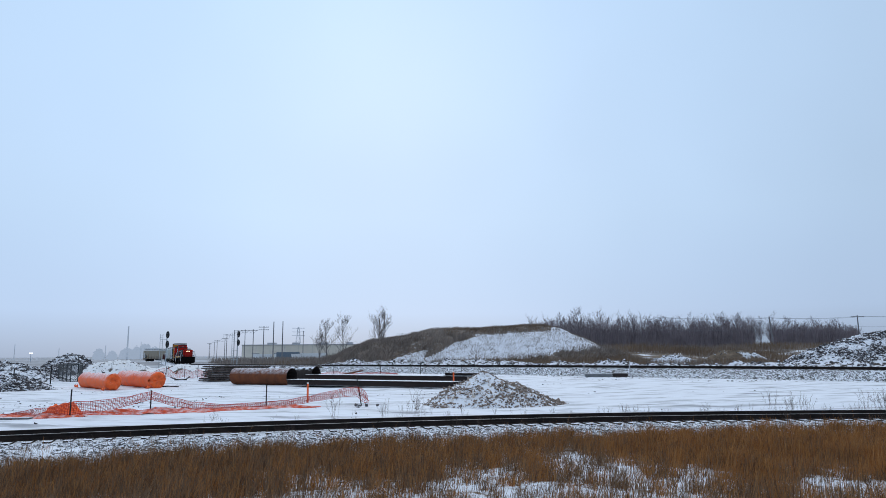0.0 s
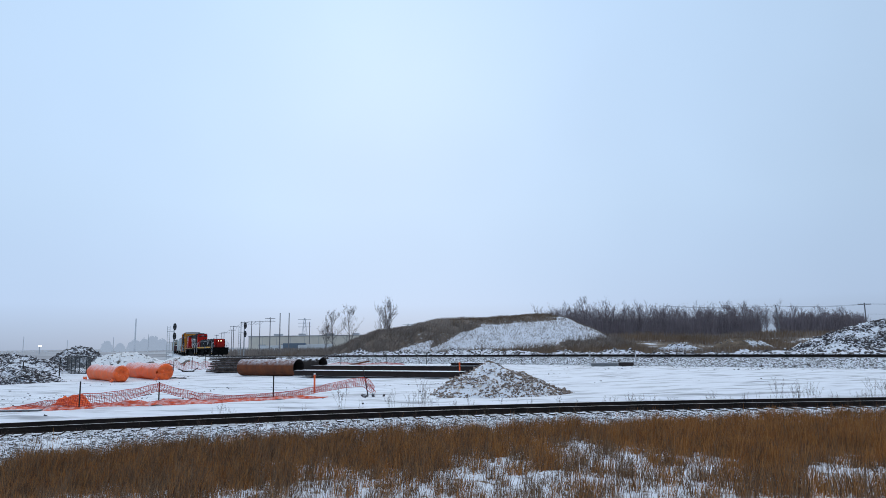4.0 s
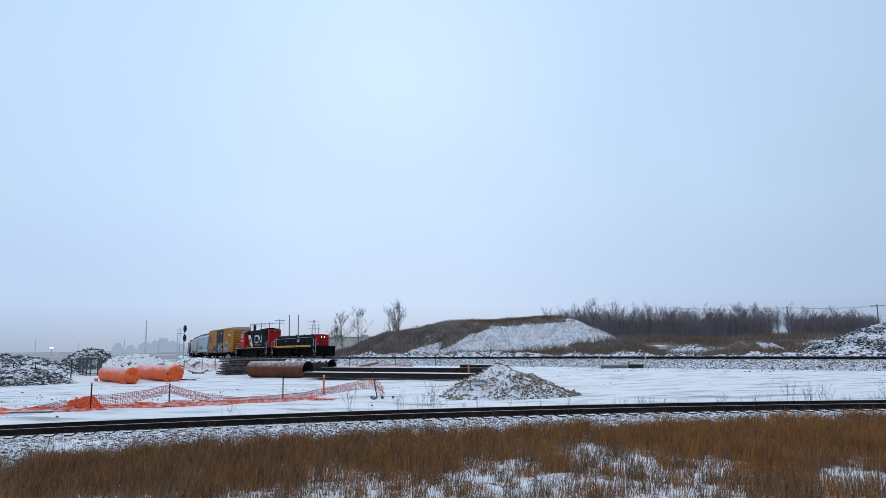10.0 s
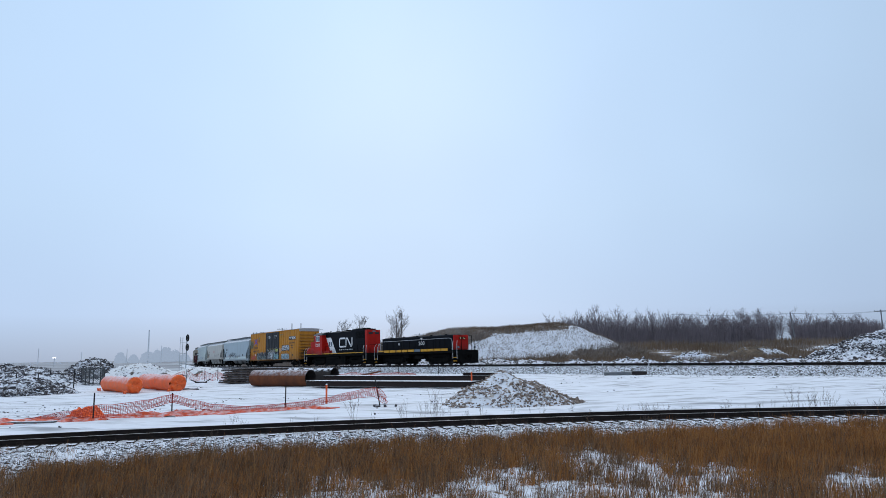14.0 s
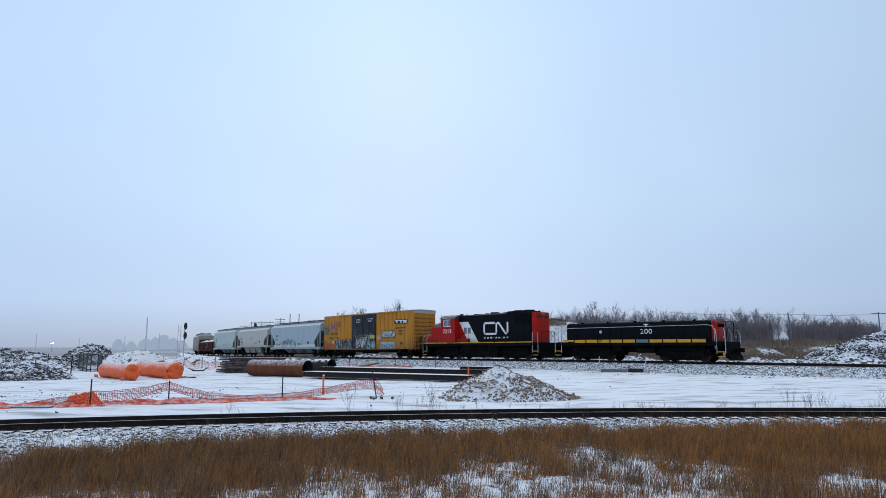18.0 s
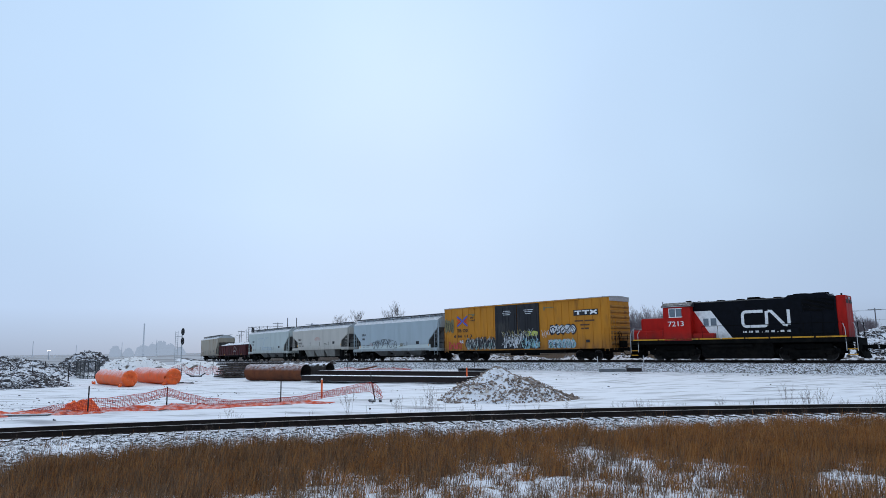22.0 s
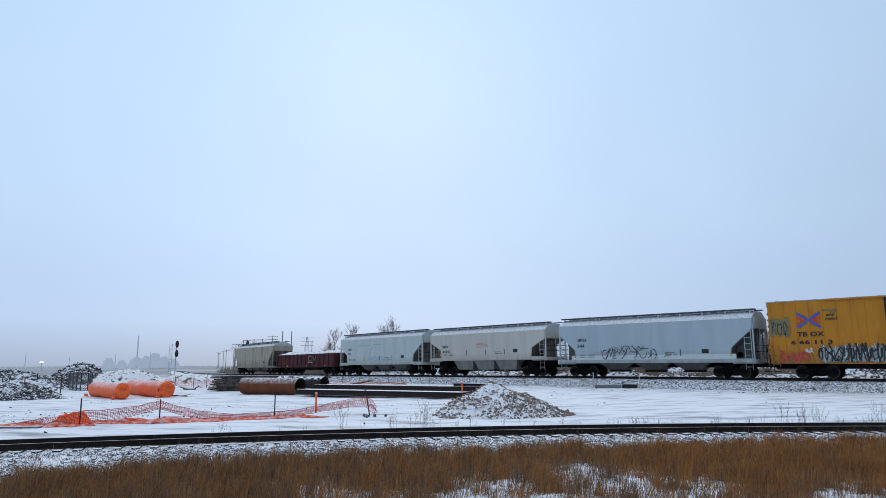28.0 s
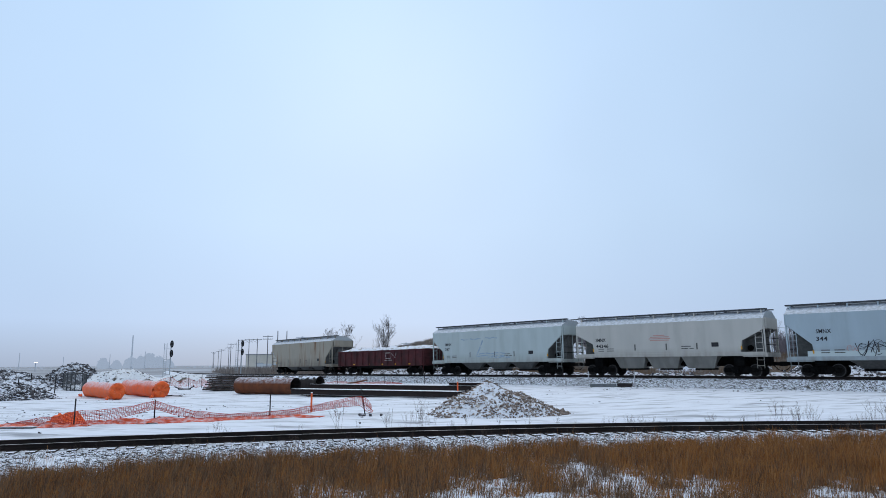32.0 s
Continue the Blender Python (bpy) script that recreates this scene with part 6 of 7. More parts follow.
def build_mound():
    xs, ys = np.linspace(-26, 34, 521), np.concatenate([np.linspace(100, 121, 171), np.linspace(121.6, 147, 40)])
    m = len(ys)
    gx, gy = np.meshgrid(xs, ys, indexing="ij")
    z = mound_height(gx, gy)
    v = np.stack([gx.ravel(), gy.ravel(), z.ravel()], 1)
    i, j = np.meshgrid(np.arange(520), np.arange(m - 1), indexing="ij")
    a = (i * m + j).ravel()
    f = np.stack([a, a + m, a + m + 1, a + 1], 1)
    me = raw_mesh("earth_mound", v, f, M["mound_brown"], True)
    me.materials.append(M["mound_snow"])
    cx, cy, cz = v[a, 0], v[a, 1], v[a, 2]
    wob = np.array([noise.noise((p * 0.35, q * 0.35, 12)) + 0.7 * noise.noise((p * 1.9, q * 1.9, 2)) + 0.7 * noise.noise((p * 4.5, q * 4.5, 5)) for p, q in zip(cx, cy)])
    white = mound_white(cx, cy, cz, wob)
    me.polygons.foreach_set("material_index", white.astype(np.int32))
    tagged(new("earth_mound", me), "grassed earth mound with one snowy flank", "mound")
    g = np.random.default_rng(51)
    n = 220000
    x, y = g.uniform(-25, 33, n), g.uniform(101, 128, n)
    zz = mound_height(x, y)
    crest = np.interp(x, MOUND_X, MOUND_Z)
    snowy = mound_white(x, y, zz, g.normal(0, 0.35, n))
    gap = np.array([noise.noise((a * 0.5, b * 0.8, 31)) + 0.5 * noise.noise((a * 1.5, b * 2.0, 7)) for a, b in zip(x, y)])
    keep = np.where(snowy, g.random(n) < 0.21 + 0.30 * gap, g.random(n) < 0.38 + 0.75 * gap) & (zz > 0.6)
    x, y, zz, snowy, crest = x[keep], y[keep], zz[keep], snowy[keep], crest[keep]
    top = zz > 0.40 + crest * 0.86
    h = np.where(snowy, g.uniform(0.10, 0.38, len(x)), np.where(top, g.uniform(0.2, 0.65, len(x)), g.uniform(0.3, 1.2, len(x))))
    tan = g.random(len(x)) < np.where(top & (x > 0), 0.7, np.where((zz < 1.9) & (x > -2), 0.6, 0.10)) * np.where(snowy, 0.3, 1.0)
    for sel, name, m, label in ((~tan, "mound_brush", "brush", "grey-brown brush on the mound"), (tan, "mound_grass", "scrub_tan", "tan dead grass on the mound")):
        ob = new(name, raw_mesh(name, *stems(x[sel], y[sel], zz[sel] - 0.05, h[sel], g.uniform(0.02, 0.055, sel.sum()), 52, 1.1), M[m]))
        tagged(ob, label, "brush", kind="stuff")


build_mound()


def build_scrub():
    g = np.random.default_rng(61)
    n = 170000
    x, y = g.uniform(-60, 96, n), g.uniform(84, 150, n)
    z, q, w = lie(x, y)
    dens = np.array([noise.noise((a * 0.07, b * 0.07, 3)) for a, b in zip(x, y)])
    fine = np.array([noise.noise((a * 0.4, b * 0.4, 13)) for a, b in zip(x, y)])
    keep = (q < -13) & (g.random(n) < 0.60 + dens + 0.5 * fine)
    x, y, z, dens = x[keep], y[keep], z[keep], dens[keep]
    h = g.uniform(0.25, 0.9, len(x)) * (1 + 0.9 * dens) * np.where(y > 125, 1.5, 1.0)
    tan = g.random(len(x)) < np.clip(0.55 + 1.5 * dens, 0.2, 0.9)
    for sel, name, m, label in ((~tan, "scrub", "brush", "brown winter scrub beyond the tracks"), (tan, "dead_grass", "scrub_tan", "tan dead grass beyond the tracks")):
        ob = new(name, raw_mesh(name, *stems(x[sel], y[sel], z[sel] - 0.05, np.maximum(0.22, h[sel]), g.uniform(0.03, 0.08, sel.sum()), 62), M[m]))
        tagged(ob, label, "scrub", kind="stuff")


build_scrub()


def build_far_scrub():
    g = np.random.default_rng(66)
    n = 26000
    x, y = g.uniform(-120, 5, n), g.uniform(140, 242, n)
    z, q, w = lie(x, y)
    keep = (q < -12) & (np.abs(x + 0.22 * y) < 60)
    x, y, z = x[keep], y[keep], z[keep]
    ob = new("far_scrub", raw_mesh("far_scrub", *stems(x, y, z - 0.05, g.uniform(0.5, 2.2, len(x)), g.uniform(0.05, 0.14, len(x)), 67, 0.3), M["brush"]))
    tagged(ob, "brown winter scrub before the warehouse", "scrub", kind="stuff")


build_far_scrub()


def build_flecks():
    """Crumbs of earth scattered over the trodden snow."""
    g = np.random.default_rng(68)
    n = 34000
    x, y = g.uniform(-34, 40, n), g.uniform(24, 62, n)
    z, q, w = lie(x, y)
    dens = np.array([noise.noise((a * 0.12, b * 0.45, 7)) + 0.5 * noise.noise((a * 0.5, b * 1.6, 2)) for a, b in zip(x, y)])
    near = np.exp(-((q - 3.2) / 3.0) ** 2) + 1.1 * smooth_step((-x - 7) / 7) * smooth_step((42 - y) / 10)
    keep = (q > 3.2) & (w > 2.0) & (dens + 0.35 * near > 0.30) & (g.random(n) < 0.25 + 0.6 * near)
    p = np.stack([x, y, z], 1)[keep]
    ob = new("earth_crumbs", raw_mesh("earth_crumbs", *rocks(p, 0.010 + 0.06 * g.random(len(p)) ** 4, 69), M["earth"]))
    tagged(ob, "dark earth crumbs scattered over the snow", "earth crumbs", kind="stuff")


build_flecks()


# ---- bare trees ----
def tree_segments(rng, height, spread=1.0, forks=(6, 5, 4, 3), r0=0.16, twig=0.014, rise=0.45):
    """Trunk, limbs and twigs of a bare tree as tapering segments (ends, radii, level)."""
    out = []

    def grow(p, d, length, r, level):
        n = 5 if level == 0 else (3 if level < 3 else 2)
        r_end = max(twig, r * 0.3)
        pts = [p]
        for i in range(n):
            d = (d + Vector((rng.uniform(-1, 1), rng.uniform(-1, 1), rng.uniform(0.0, 0.5))) * (0.07 if level == 0 else 0.16)).normalized()
            pts.append(pts[-1] + d * (length / n))
        for i in range(n):
            out.append((pts[i], pts[i + 1], r + (r_end - r) * i / n, r + (r_end - r) * (i + 1) / n, level))
        if level >= len(forks):
            return
        for k in range(forks[level]):
            q = rng.uniform(0.22, 0.98) if level == 0 else rng.uniform(0.25, 1.0)
            i = min(n - 1, int(q * n))
            a = pts[i] + (pts[i + 1] - pts[i]) * (q * n - i)
            ang = rng.uniform(0, 6.28)
            out_dir = Vector((math.cos(ang), math.sin(ang), 0))
            nd = (d * 0.8 + out_dir * rng.uniform(0.35, 0.8) * spread + Vector((0, 0, rise))).normalized()
            cut = rng.uniform(0.34, 0.52) * (1.25 - 0.8 * q) if level == 0 else rng.uniform(0.35, 0.55)
            grow(a, nd, length * cut, max(twig, (r + (r_end - r) * q) * 0.55), level + 1)

    grow(Vector((0, 0, 0)), Vector((0, 0, 1)), height * 0.95, r0, 0)
    return out


def segment_mesh(segs, at=(0, 0, 0), sides=4):
    """Vertices and quads of open prisms round segments."""
    p0 = np.array([tuple(s[0]) for s in segs])
    p1 = np.array([tuple(s[1]) for s in segs])
    ra, rb = np.array([s[2] for s in segs]), np.array([s[3] for s in segs])
    d = p1 - p0
    d /= np.linalg.norm(d, axis=1)[:, None] + 1e-9
    ref = np.where(np.abs(d[:, 2:3]) > 0.8, np.array([[1.0, 0, 0]]), np.array([[0, 0, 1.0]]))
    a = np.cross(d, ref)
    a /= np.linalg.norm(a, axis=1)[:, None] + 1e-9
    b = np.cross(d, a)
    ring = []
    for p, r in ((p0, ra), (p1, rb)):
        for k in range(sides):
            t = 2 * math.pi * k / sides
            ring.append(p + (a * math.cos(t) + b * math.sin(t)) * r[:, None])
    v = np.stack(ring, 1) + np.array(at)
    n = len(segs)
    k = (np.arange(n) * 2 * sides)[:, None]
    f = np.concatenate([k + np.array([[j, (j + 1) % sides, sides + (j + 1) % sides, sides + j]]) for j in range(1 if sides == 2 else sides)])
    return v.reshape(-1, 3), f


def lone_tree(x, y, height, seed, label, r0=0.15, spread=1.15):
    rng = random.Random(seed)
    segs = tree_segments(rng, height, spread, (15, 6, 4, 2), r0, 0.007, 0.30)
    root = thing("bare_tree", (x, y, lie_at(x, y) - 0.05), label, "tree")
    part("trunk", raw_mesh("trunk", *segment_mesh([s for s in segs if s[4] == 0], sides=7), M["bark"], True), None, root)
    part("crown", raw_mesh("crown", *segment_mesh([s for s in segs if s[4] > 0], sides=3), M["bark"]), None, root)


lone_tree(-20.5, 119.0, 7.5, 3, "slender bare tree with several upright limbs", 0.11)
lone_tree(-22.2, 121.0, 5.9, 9, "small bare tree with thin twigs", 0.08, 1.0)
lone_tree(-18.2, 124.0, 8.2, 4, "slender bare tree leaning slightly", 0.11)
lone_tree(-11.5, 118.0, 8.7, 5, "tall bare tree with a fine spread of twigs", 0.14)
lone_tree(-10.6, 118.6, 8.9, 6, "tall bare tree with upright fine twigs", 0.14)
lone_tree(95.0, 133.0, 12.0, 7, "bare tree with a fine crown beyond the rubble", 0.16, 1.0)


def build_woods():
    kinds = []
    for k in range(9):
        segs = tree_segments(random.Random(100 + k), 1.0, 1.25, (12, 7, 4), 0.011, 0.0012, 0.42)
        v, f = segment_mesh([s for s in segs if s[4] < 2], sides=3)
        v2, f2 = segment_mesh([s for s in segs if s[4] >= 2], sides=2)
        kinds.append((np.concatenate([v, v2]), [f, f2 + len(v)]))
    rng = random.Random(77)
    vs, fs, base = [], [], 0
    for i in range(470):
        y = rng.uniform(141, 178)
        k = rng.uniform(21, 92)
        x = k * y / 150
        if 67.5 < k < 72.5 and (k > 70.5 or rng.random() < 0.6):
            continue
        h = rng.uniform(4.7, 7.3) + 1.5 * noise.noise((k * 0.6, 0, 1))
        if k < 36 and rng.random() < 0.4:
            h += 1.4
        if k > 74:
            h -= 0.9
        v, f = kinds[rng.randrange(9)]
        a = rng.uniform(0, 6.28)
        c, s = math.cos(a), math.sin(a)
        w = v * h
        w = np.stack([w[:, 0] * c - w[:, 1] * s + x, w[:, 0] * s + w[:, 1] * c + y, w[:, 2] + lie_at(x, y) - 0.1], 1)
        vs.append(w)
        fs += [q + base for q in f]
        base += len(v)
    ob = new("bare_woods", raw_mesh("bare_woods", np.concatenate(vs), np.concatenate(fs), M["wood_bark"]))
    tagged(ob, "belt of leafless grey-brown woods behind the scrub", "woods", kind="stuff")
    # undergrowth at the foot of the woods
    g = np.random.default_rng(78)
    n = 90000
    k, y = g.uniform(19, 92, n), g.uniform(140, 178, n)
    keep = ~((k > 68.5) & (k < 73.5))
    k, y = k[keep], y[keep]
    x = k * y / 150
    ob = new("undergrowth", raw_mesh("undergrowth", *stems(x, y, lie(x, y)[0], 0.8 + 4.2 * g.random(len(x)) ** 1.5, g.uniform(0.03, 0.085, len(x)), 79, 0.25), M["wood_bark"]))
    tagged(ob, "tangled bare undergrowth at the foot of the woods", "undergrowth", kind="stuff")


build_woods()


# ---- orange wrapped rolls ----
def wrapped_roll(x0, y0, x1, y1, r, seed, label):
    L = math.hypot(x1 - x0, y1 - y0)
    root = thing("wrapped_pipe", ((x0 + x1) / 2, (y0 + y1) / 2, lie_at((x0 + x1) / 2, (y0 + y1) / 2) - 0.02), label, "wrapped pipe", "wrapped pipes", turn=math.atan2(y1 - y0, x1 - x0))
    rings = []
    n = 28
    for i in range(31):
        u = i / 30
        x = (u - 0.5) * L
        ring = []
        for k in range(n):
            a = 2 * math.pi * k / n
            rr = r * (1 + 0.11 * noise.noise((u * 5, math.cos(a) * 1.6 + seed, math.sin(a) * 1.6)) + 0.04 * noise.noise((u * 16, math.cos(a) * 4, math.sin(a) * 4 + seed)))
            y, z = math.sin(a) * rr, r - math.cos(a) * rr
            if z < 0.12:
                y *= 1.0 + 0.10 * (1 - z / 0.12)
            z = max(0.0, z)
            ring.append((x + 0.12 * noise.noise((a * 2, seed, u * 3)) * (1 if 0 < i < 30 else 2), y, z))
        rings.append(ring)
    part("wrap", Shape().loft(rings, caps=False), M["tarp"], root, smooth=True)
    for d, ring in ((-1, rings[0]), (1, rings[-1])):
        s = Shape()
        layers = [ring]
        for q, dx in ((0.86, 0.10), (0.55, 0.12), (0.2, 0.05)):
            layers.append([(p[0] + d * (dx + 0.30 * max(0.0, 1 - p[2] / (1.6 * r)) * (1.3 - q) + 0.12 * noise.noise((k * 0.7, q * 4, seed))), p[1] * q, r * 0.95 + (p[2] - r * 0.95) * q) for k, p in enumerate(ring)])
        s.loft(layers)
        part("end_cover", s, M["tarp_end"], root, "gathered orange end cover", smooth=True)
        s = Shape()
        skirt = [(d * (L / 2 - 0.3 + 0.2 * i), -r * 1.0 - 0.06 + 0.05 * math.sin(i * 2), 0.02 + 0.16 * (i % 2)) for i in range(4)]
        s.tube(skirt, 0.07, 6)
        part("loose_fold", s, M["tarp_end"], root)


wrapped_roll(-27.75, 52.75, -23.15, 47.7, 0.57, 2, "orange tarpaulin-wrapped pipe dusted with snow")
wrapped_roll(-26.0, 55.3, -20.75, 49.35, 0.60, 5, "orange tarpaulin-wrapped pipe dusted with snow")

# ---- steel pipes ----
def steel_pipe(x0, y0, x1, y1, r, mat, label, wall=0.03):
    L = math.hypot(x1 - x0, y1 - y0)
    zz = max(lie_at(x0, y0), lie_at(x1, y1)) - 0.03
    root = thing("steel_pipe", ((x0 + x1) / 2, (y0 + y1) / 2, zz), label, "steel pipe", turn=math.atan2(y1 - y0, x1 - x0))
    n = 40
    ring = lambda x, rr: [(x, math.sin(2 * math.pi * k / n) * rr, r - math.cos(2 * math.pi * k / n) * rr) for k in range(n)]
    part("shell", Shape().loft([ring(-L / 2, r), ring(-L / 4, r), ring(L / 4, r), ring(L / 2, r)], caps=False), mat, root, smooth=True)
    part("lining", Shape().loft([ring(-L / 2, r - wall), ring(0, r - wall), ring(L / 2, r - wall)], caps=False), M["pipe_dark"], root, "dark inside of the pipe", smooth=True)
    for x in (-L / 2, L / 2):
        s = Shape()
        s.loft([ring(x - 0.004, r), ring(x + 0.004, r), ring(x + 0.004, r - wall), ring(x - 0.004, r - wall), ring(x - 0.004, r)], caps=False)
        part("rim", s, M["pipe_dark"], root)
    for x in (-L * 0.33, L * 0.33):
        part("weld_seam", Shape().loft([ring(x - 0.015, r), ring(x - 0.005, r + 0.008), ring(x + 0.005, r + 0.008), ring(x + 0.015, r)], caps=False), mat, root)


steel_pipe(-16.5, 53.9, -11.4, 51.1, 0.63, M["rust"], "rusty brown steel pipe with snow along its top")
steel_pipe(-14.6, 57.6, -10.4, 55.4, 0.60, M["pipe_dark"], "dark steel pipe behind the rusty one")


# ---- stacked timbers and steel beams ----
def timber_stack(x0, y0, x1, y1, layers, label):
    L = math.hypot(x1 - x0, y1 - y0)
    rng = random.Random(14)
    root = thing("timber_stack", ((x0 + x1) / 2, (y0 + y1) / 2, lie_at((x0 + x1) / 2, (y0 + y1) / 2) - 0.03), label, "timber stack", turn=math.atan2(y1 - y0, x1 - x0))
    for k in range(layers):
        z = k * 0.145
        for j in range(7):
            a = -L / 2 + rng.uniform(-0.45, 0.45)
            b = L / 2 + rng.uniform(-0.5, 0.5)
            y = -1.1 + j * 0.33 + rng.uniform(-0.04, 0.04)
            t = rng.uniform(-0.012, 0.012)
            part("plank", Shape().box(a, b, y - 0.15, y + 0.15, z + 0.01, z + 0.12, 0.012).moved(0, 0, rng.uniform(0, 0.02), t), M["timber"], root)
    for x in (-L * 0.42, 0, L * 0.42):
        part("bearer", Shape().box(x - 0.1, x + 0.1, -1.3, 1.3, -0.02, 0.012), M["timber"], root)


timber_stack(-20.9, 61.0, -11.2, 55.0 + 3.2, 9, "stack of dark weathered timbers with snow between")


def steel_beam(x0, y0, x1, y1, z, h, label):
    """An I-beam lying on its flanges."""
    L = math.hypot(x1 - x0, y1 - y0)
    w, t = 0.16, 0.022
    prof = [(-w, 0), (w, 0), (w, t), (0.012, t + 0.01), (0.012, h - t - 0.01), (w, h - t), (w, h), (-w, h), (-w, h - t), (-0.012, h - t - 0.01), (-0.012, t + 0.01), (-w, t)]
    ob = new("steel_beam", Shape().slab(prof, -L / 2, L / 2).mesh("steel_beam", M["beam"]))
    ob.matrix_world = pose((x0 + x1) / 2, (y0 + y1) / 2, z, 0, 0, math.degrees(math.atan2(y1 - y0, x1 - x0)))
    tagged(ob, label, "steel beam", "stacked beams")


rng_b = random.Random(4)
ux, uy = (0.5 + 11.0), (42.3 - 48.7)
ul = math.hypot(ux, uy)
ux, uy = ux / ul, uy / ul
for k in range(4):
    o = k * 0.36
    a = rng_b.uniform(-0.5, 0.4)
    steel_beam(-11.0 - uy * o + ux * a, 48.9 + ux * o + uy * a, 0.6 - uy * o, 42.5 + ux * o, 0.50, 0.40, "dark steel beam with snow along its top")
for row, (z, cnt, cut) in enumerate(((0.66, 5, 0.0), (1.12, 3, 10.6))):
    for k in range(cnt):
        o = 4.1 + k * 0.37 + row * 0.3
        a = rng_b.uniform(-0.6, 0.5) + cut - (1.6 if row == 0 else 0.0)
        b = rng_b.uniform(-0.4, 0.5) + (0.5 if row == 0 else 0.2)
        steel_beam(-11.0 - uy * o + ux * a, 48.9 + ux * o + uy * a, 0.6 - uy * o + ux * b, 42.5 + ux * o + uy * b, z, 0.45 if row == 0 else 0.2, "dark steel beam stacked with snow on top")
for k, (t, o) in enumerate(((1.5, 0.6), (6.0, 0.6), (11.0, 0.6), (2.0, 4.9), (7.0, 4.9), (12.5, 4.9))):
    x, y = -11.0 - uy * o + ux * t, 48.9 + ux * o + uy * t
    solo("bearer_block", Shape().box(-0.1, 0.1, -1.0, 1.0, 0, 0.5 - lie_at(x, y) if o < 2 else 0.66 - lie_at(x, y)), M["timber"], "dark timber bearer under steel beams", "timber", "beam bearers", at=(x, y, lie_at(x, y)), turn=math.atan2(uy, ux))


# ---- orange net fences, posts and stakes ----
def fence_post(x, y, top, lean=0.0, mat=None, r=0.025, label="thin dark steel fence post in snow"):
    z = lie_at(x, y)
    root = thing("fence_post", (x, y, z - 0.05), label, "fence post", "fence posts")
    h = top - z + 0.05
    part("shaft", Shape().box(-r, r, -r * 0.35, r * 0.35, 0, h).box(-r * 0.3, r * 0.3, -r, 0, 0, h), mat or M["post"], root)
    for k in (0.3, 0.6, 0.9):
        part("stud", Shape().box(-r * 0.5, r * 0.5, -r * 1.3, -r, h * k, h * k + 0.02), mat or M["post"], root)
    root.matrix_world = root.matrix_world @ pose(0, 0, 0, 0, lean, 0)


fence_post(-14.43, 26.46, 1.36)
fence_post(-12.14, 28.34, 1.21)
fence_post(-7.87, 30.29, 1.31)
fence_post(-3.80, 31.56, 1.68, lean=-10)


def stake(x, y, top):
    z = lie_at(x, y)
    root = thing("survey_stake", (x, y, z - 0.03), "orange painted wooden survey stake in the snow", "survey stake", "survey stakes")
    h = top - z
    part("lath", Shape().box(-0.045, 0.045, -0.02, 0.02, 0, h, 0.006), M["stake"], root)
    part("tip", Shape().box(-0.046, 0.046, -0.021, 0.021, h, h + 0.06, 0.006), M["white"], root, "pale stake top")


stake(-6.72, 33.69, 1.24)
stake(0.62, 43.47, 1.50)


def netting(rows, name, label, mat, cell=0.09, thick=0.019, drape=0.04, seed=1):
    """Plastic mesh hung between rows of x, y, foot and head."""
    xs = np.array(rows)
    d = np.concatenate([[0], np.cumsum(np.hypot(np.diff(xs[:, 0]), np.diff(xs[:, 1])))])
    n = int(d[-1] / cell)
    m = 8
    grid = np.empty((n + 1, m + 1, 3))
    for i in range(n + 1):
        q = d[-1] * i / n
        x, y, lo, hi = (np.interp(q, d, xs[:, k]) for k in range(4))
        for j in range(m + 1):
            t = j / m
            s = drape * noise.noise((q * 1.3, t * 2.0, seed)) * 3
            grid[i, j] = (x + s * 0.5, y + s, lo + (hi - lo) * t + 0.03 * noise.noise((q * 2.1, t * 3, seed + 3)))
    segs = []
    for i in range(n + 1):
        for j in range(m + 1):
            if i < n:
                segs.append((grid[i, j], grid[i + 1, j], thick * (0.9 if j in (0, m) else 0.5), thick * 0.5))
            if j < m:
                segs.append((grid[i, j], grid[i, j + 1], thick * 0.45, thick * 0.45))
    ob = new(name, raw_mesh(name, *segment_mesh(segs, sides=3), mat))
    tagged(ob, label, "safety fence")


netting([(-16.88, 26.42, 0.30, 0.42), (-15.82, 26.44, 0.30, 0.63), (-15.07, 26.45, 0.30, 0.68), (-14.43, 26.44, 0.35, 0.87), (-13.60, 27.16, 0.46, 0.88), (-12.79, 27.82, 0.64, 1.00), (-12.14, 28.31, 0.84, 1.16), (-11.50, 28.62, 0.60, 0.92),
         (-10.68, 29.00, 0.38, 0.68), (-9.42, 29.58, 0.31, 0.52), (-7.87, 30.26, 0.31, 0.58), (-7.20, 30.51, 0.37, 0.61), (-6.16, 30.84, 0.50, 0.77), (-4.80, 31.25, 0.70, 1.04), (-4.01, 31.49, 0.75, 1.17), (-3.70, 31.52, 0.45, 1.02), (-3.5, 31.5, 0.42, 0.7)],
        "safety_net", "sagging orange plastic mesh fence tied to thin posts", M["net"])


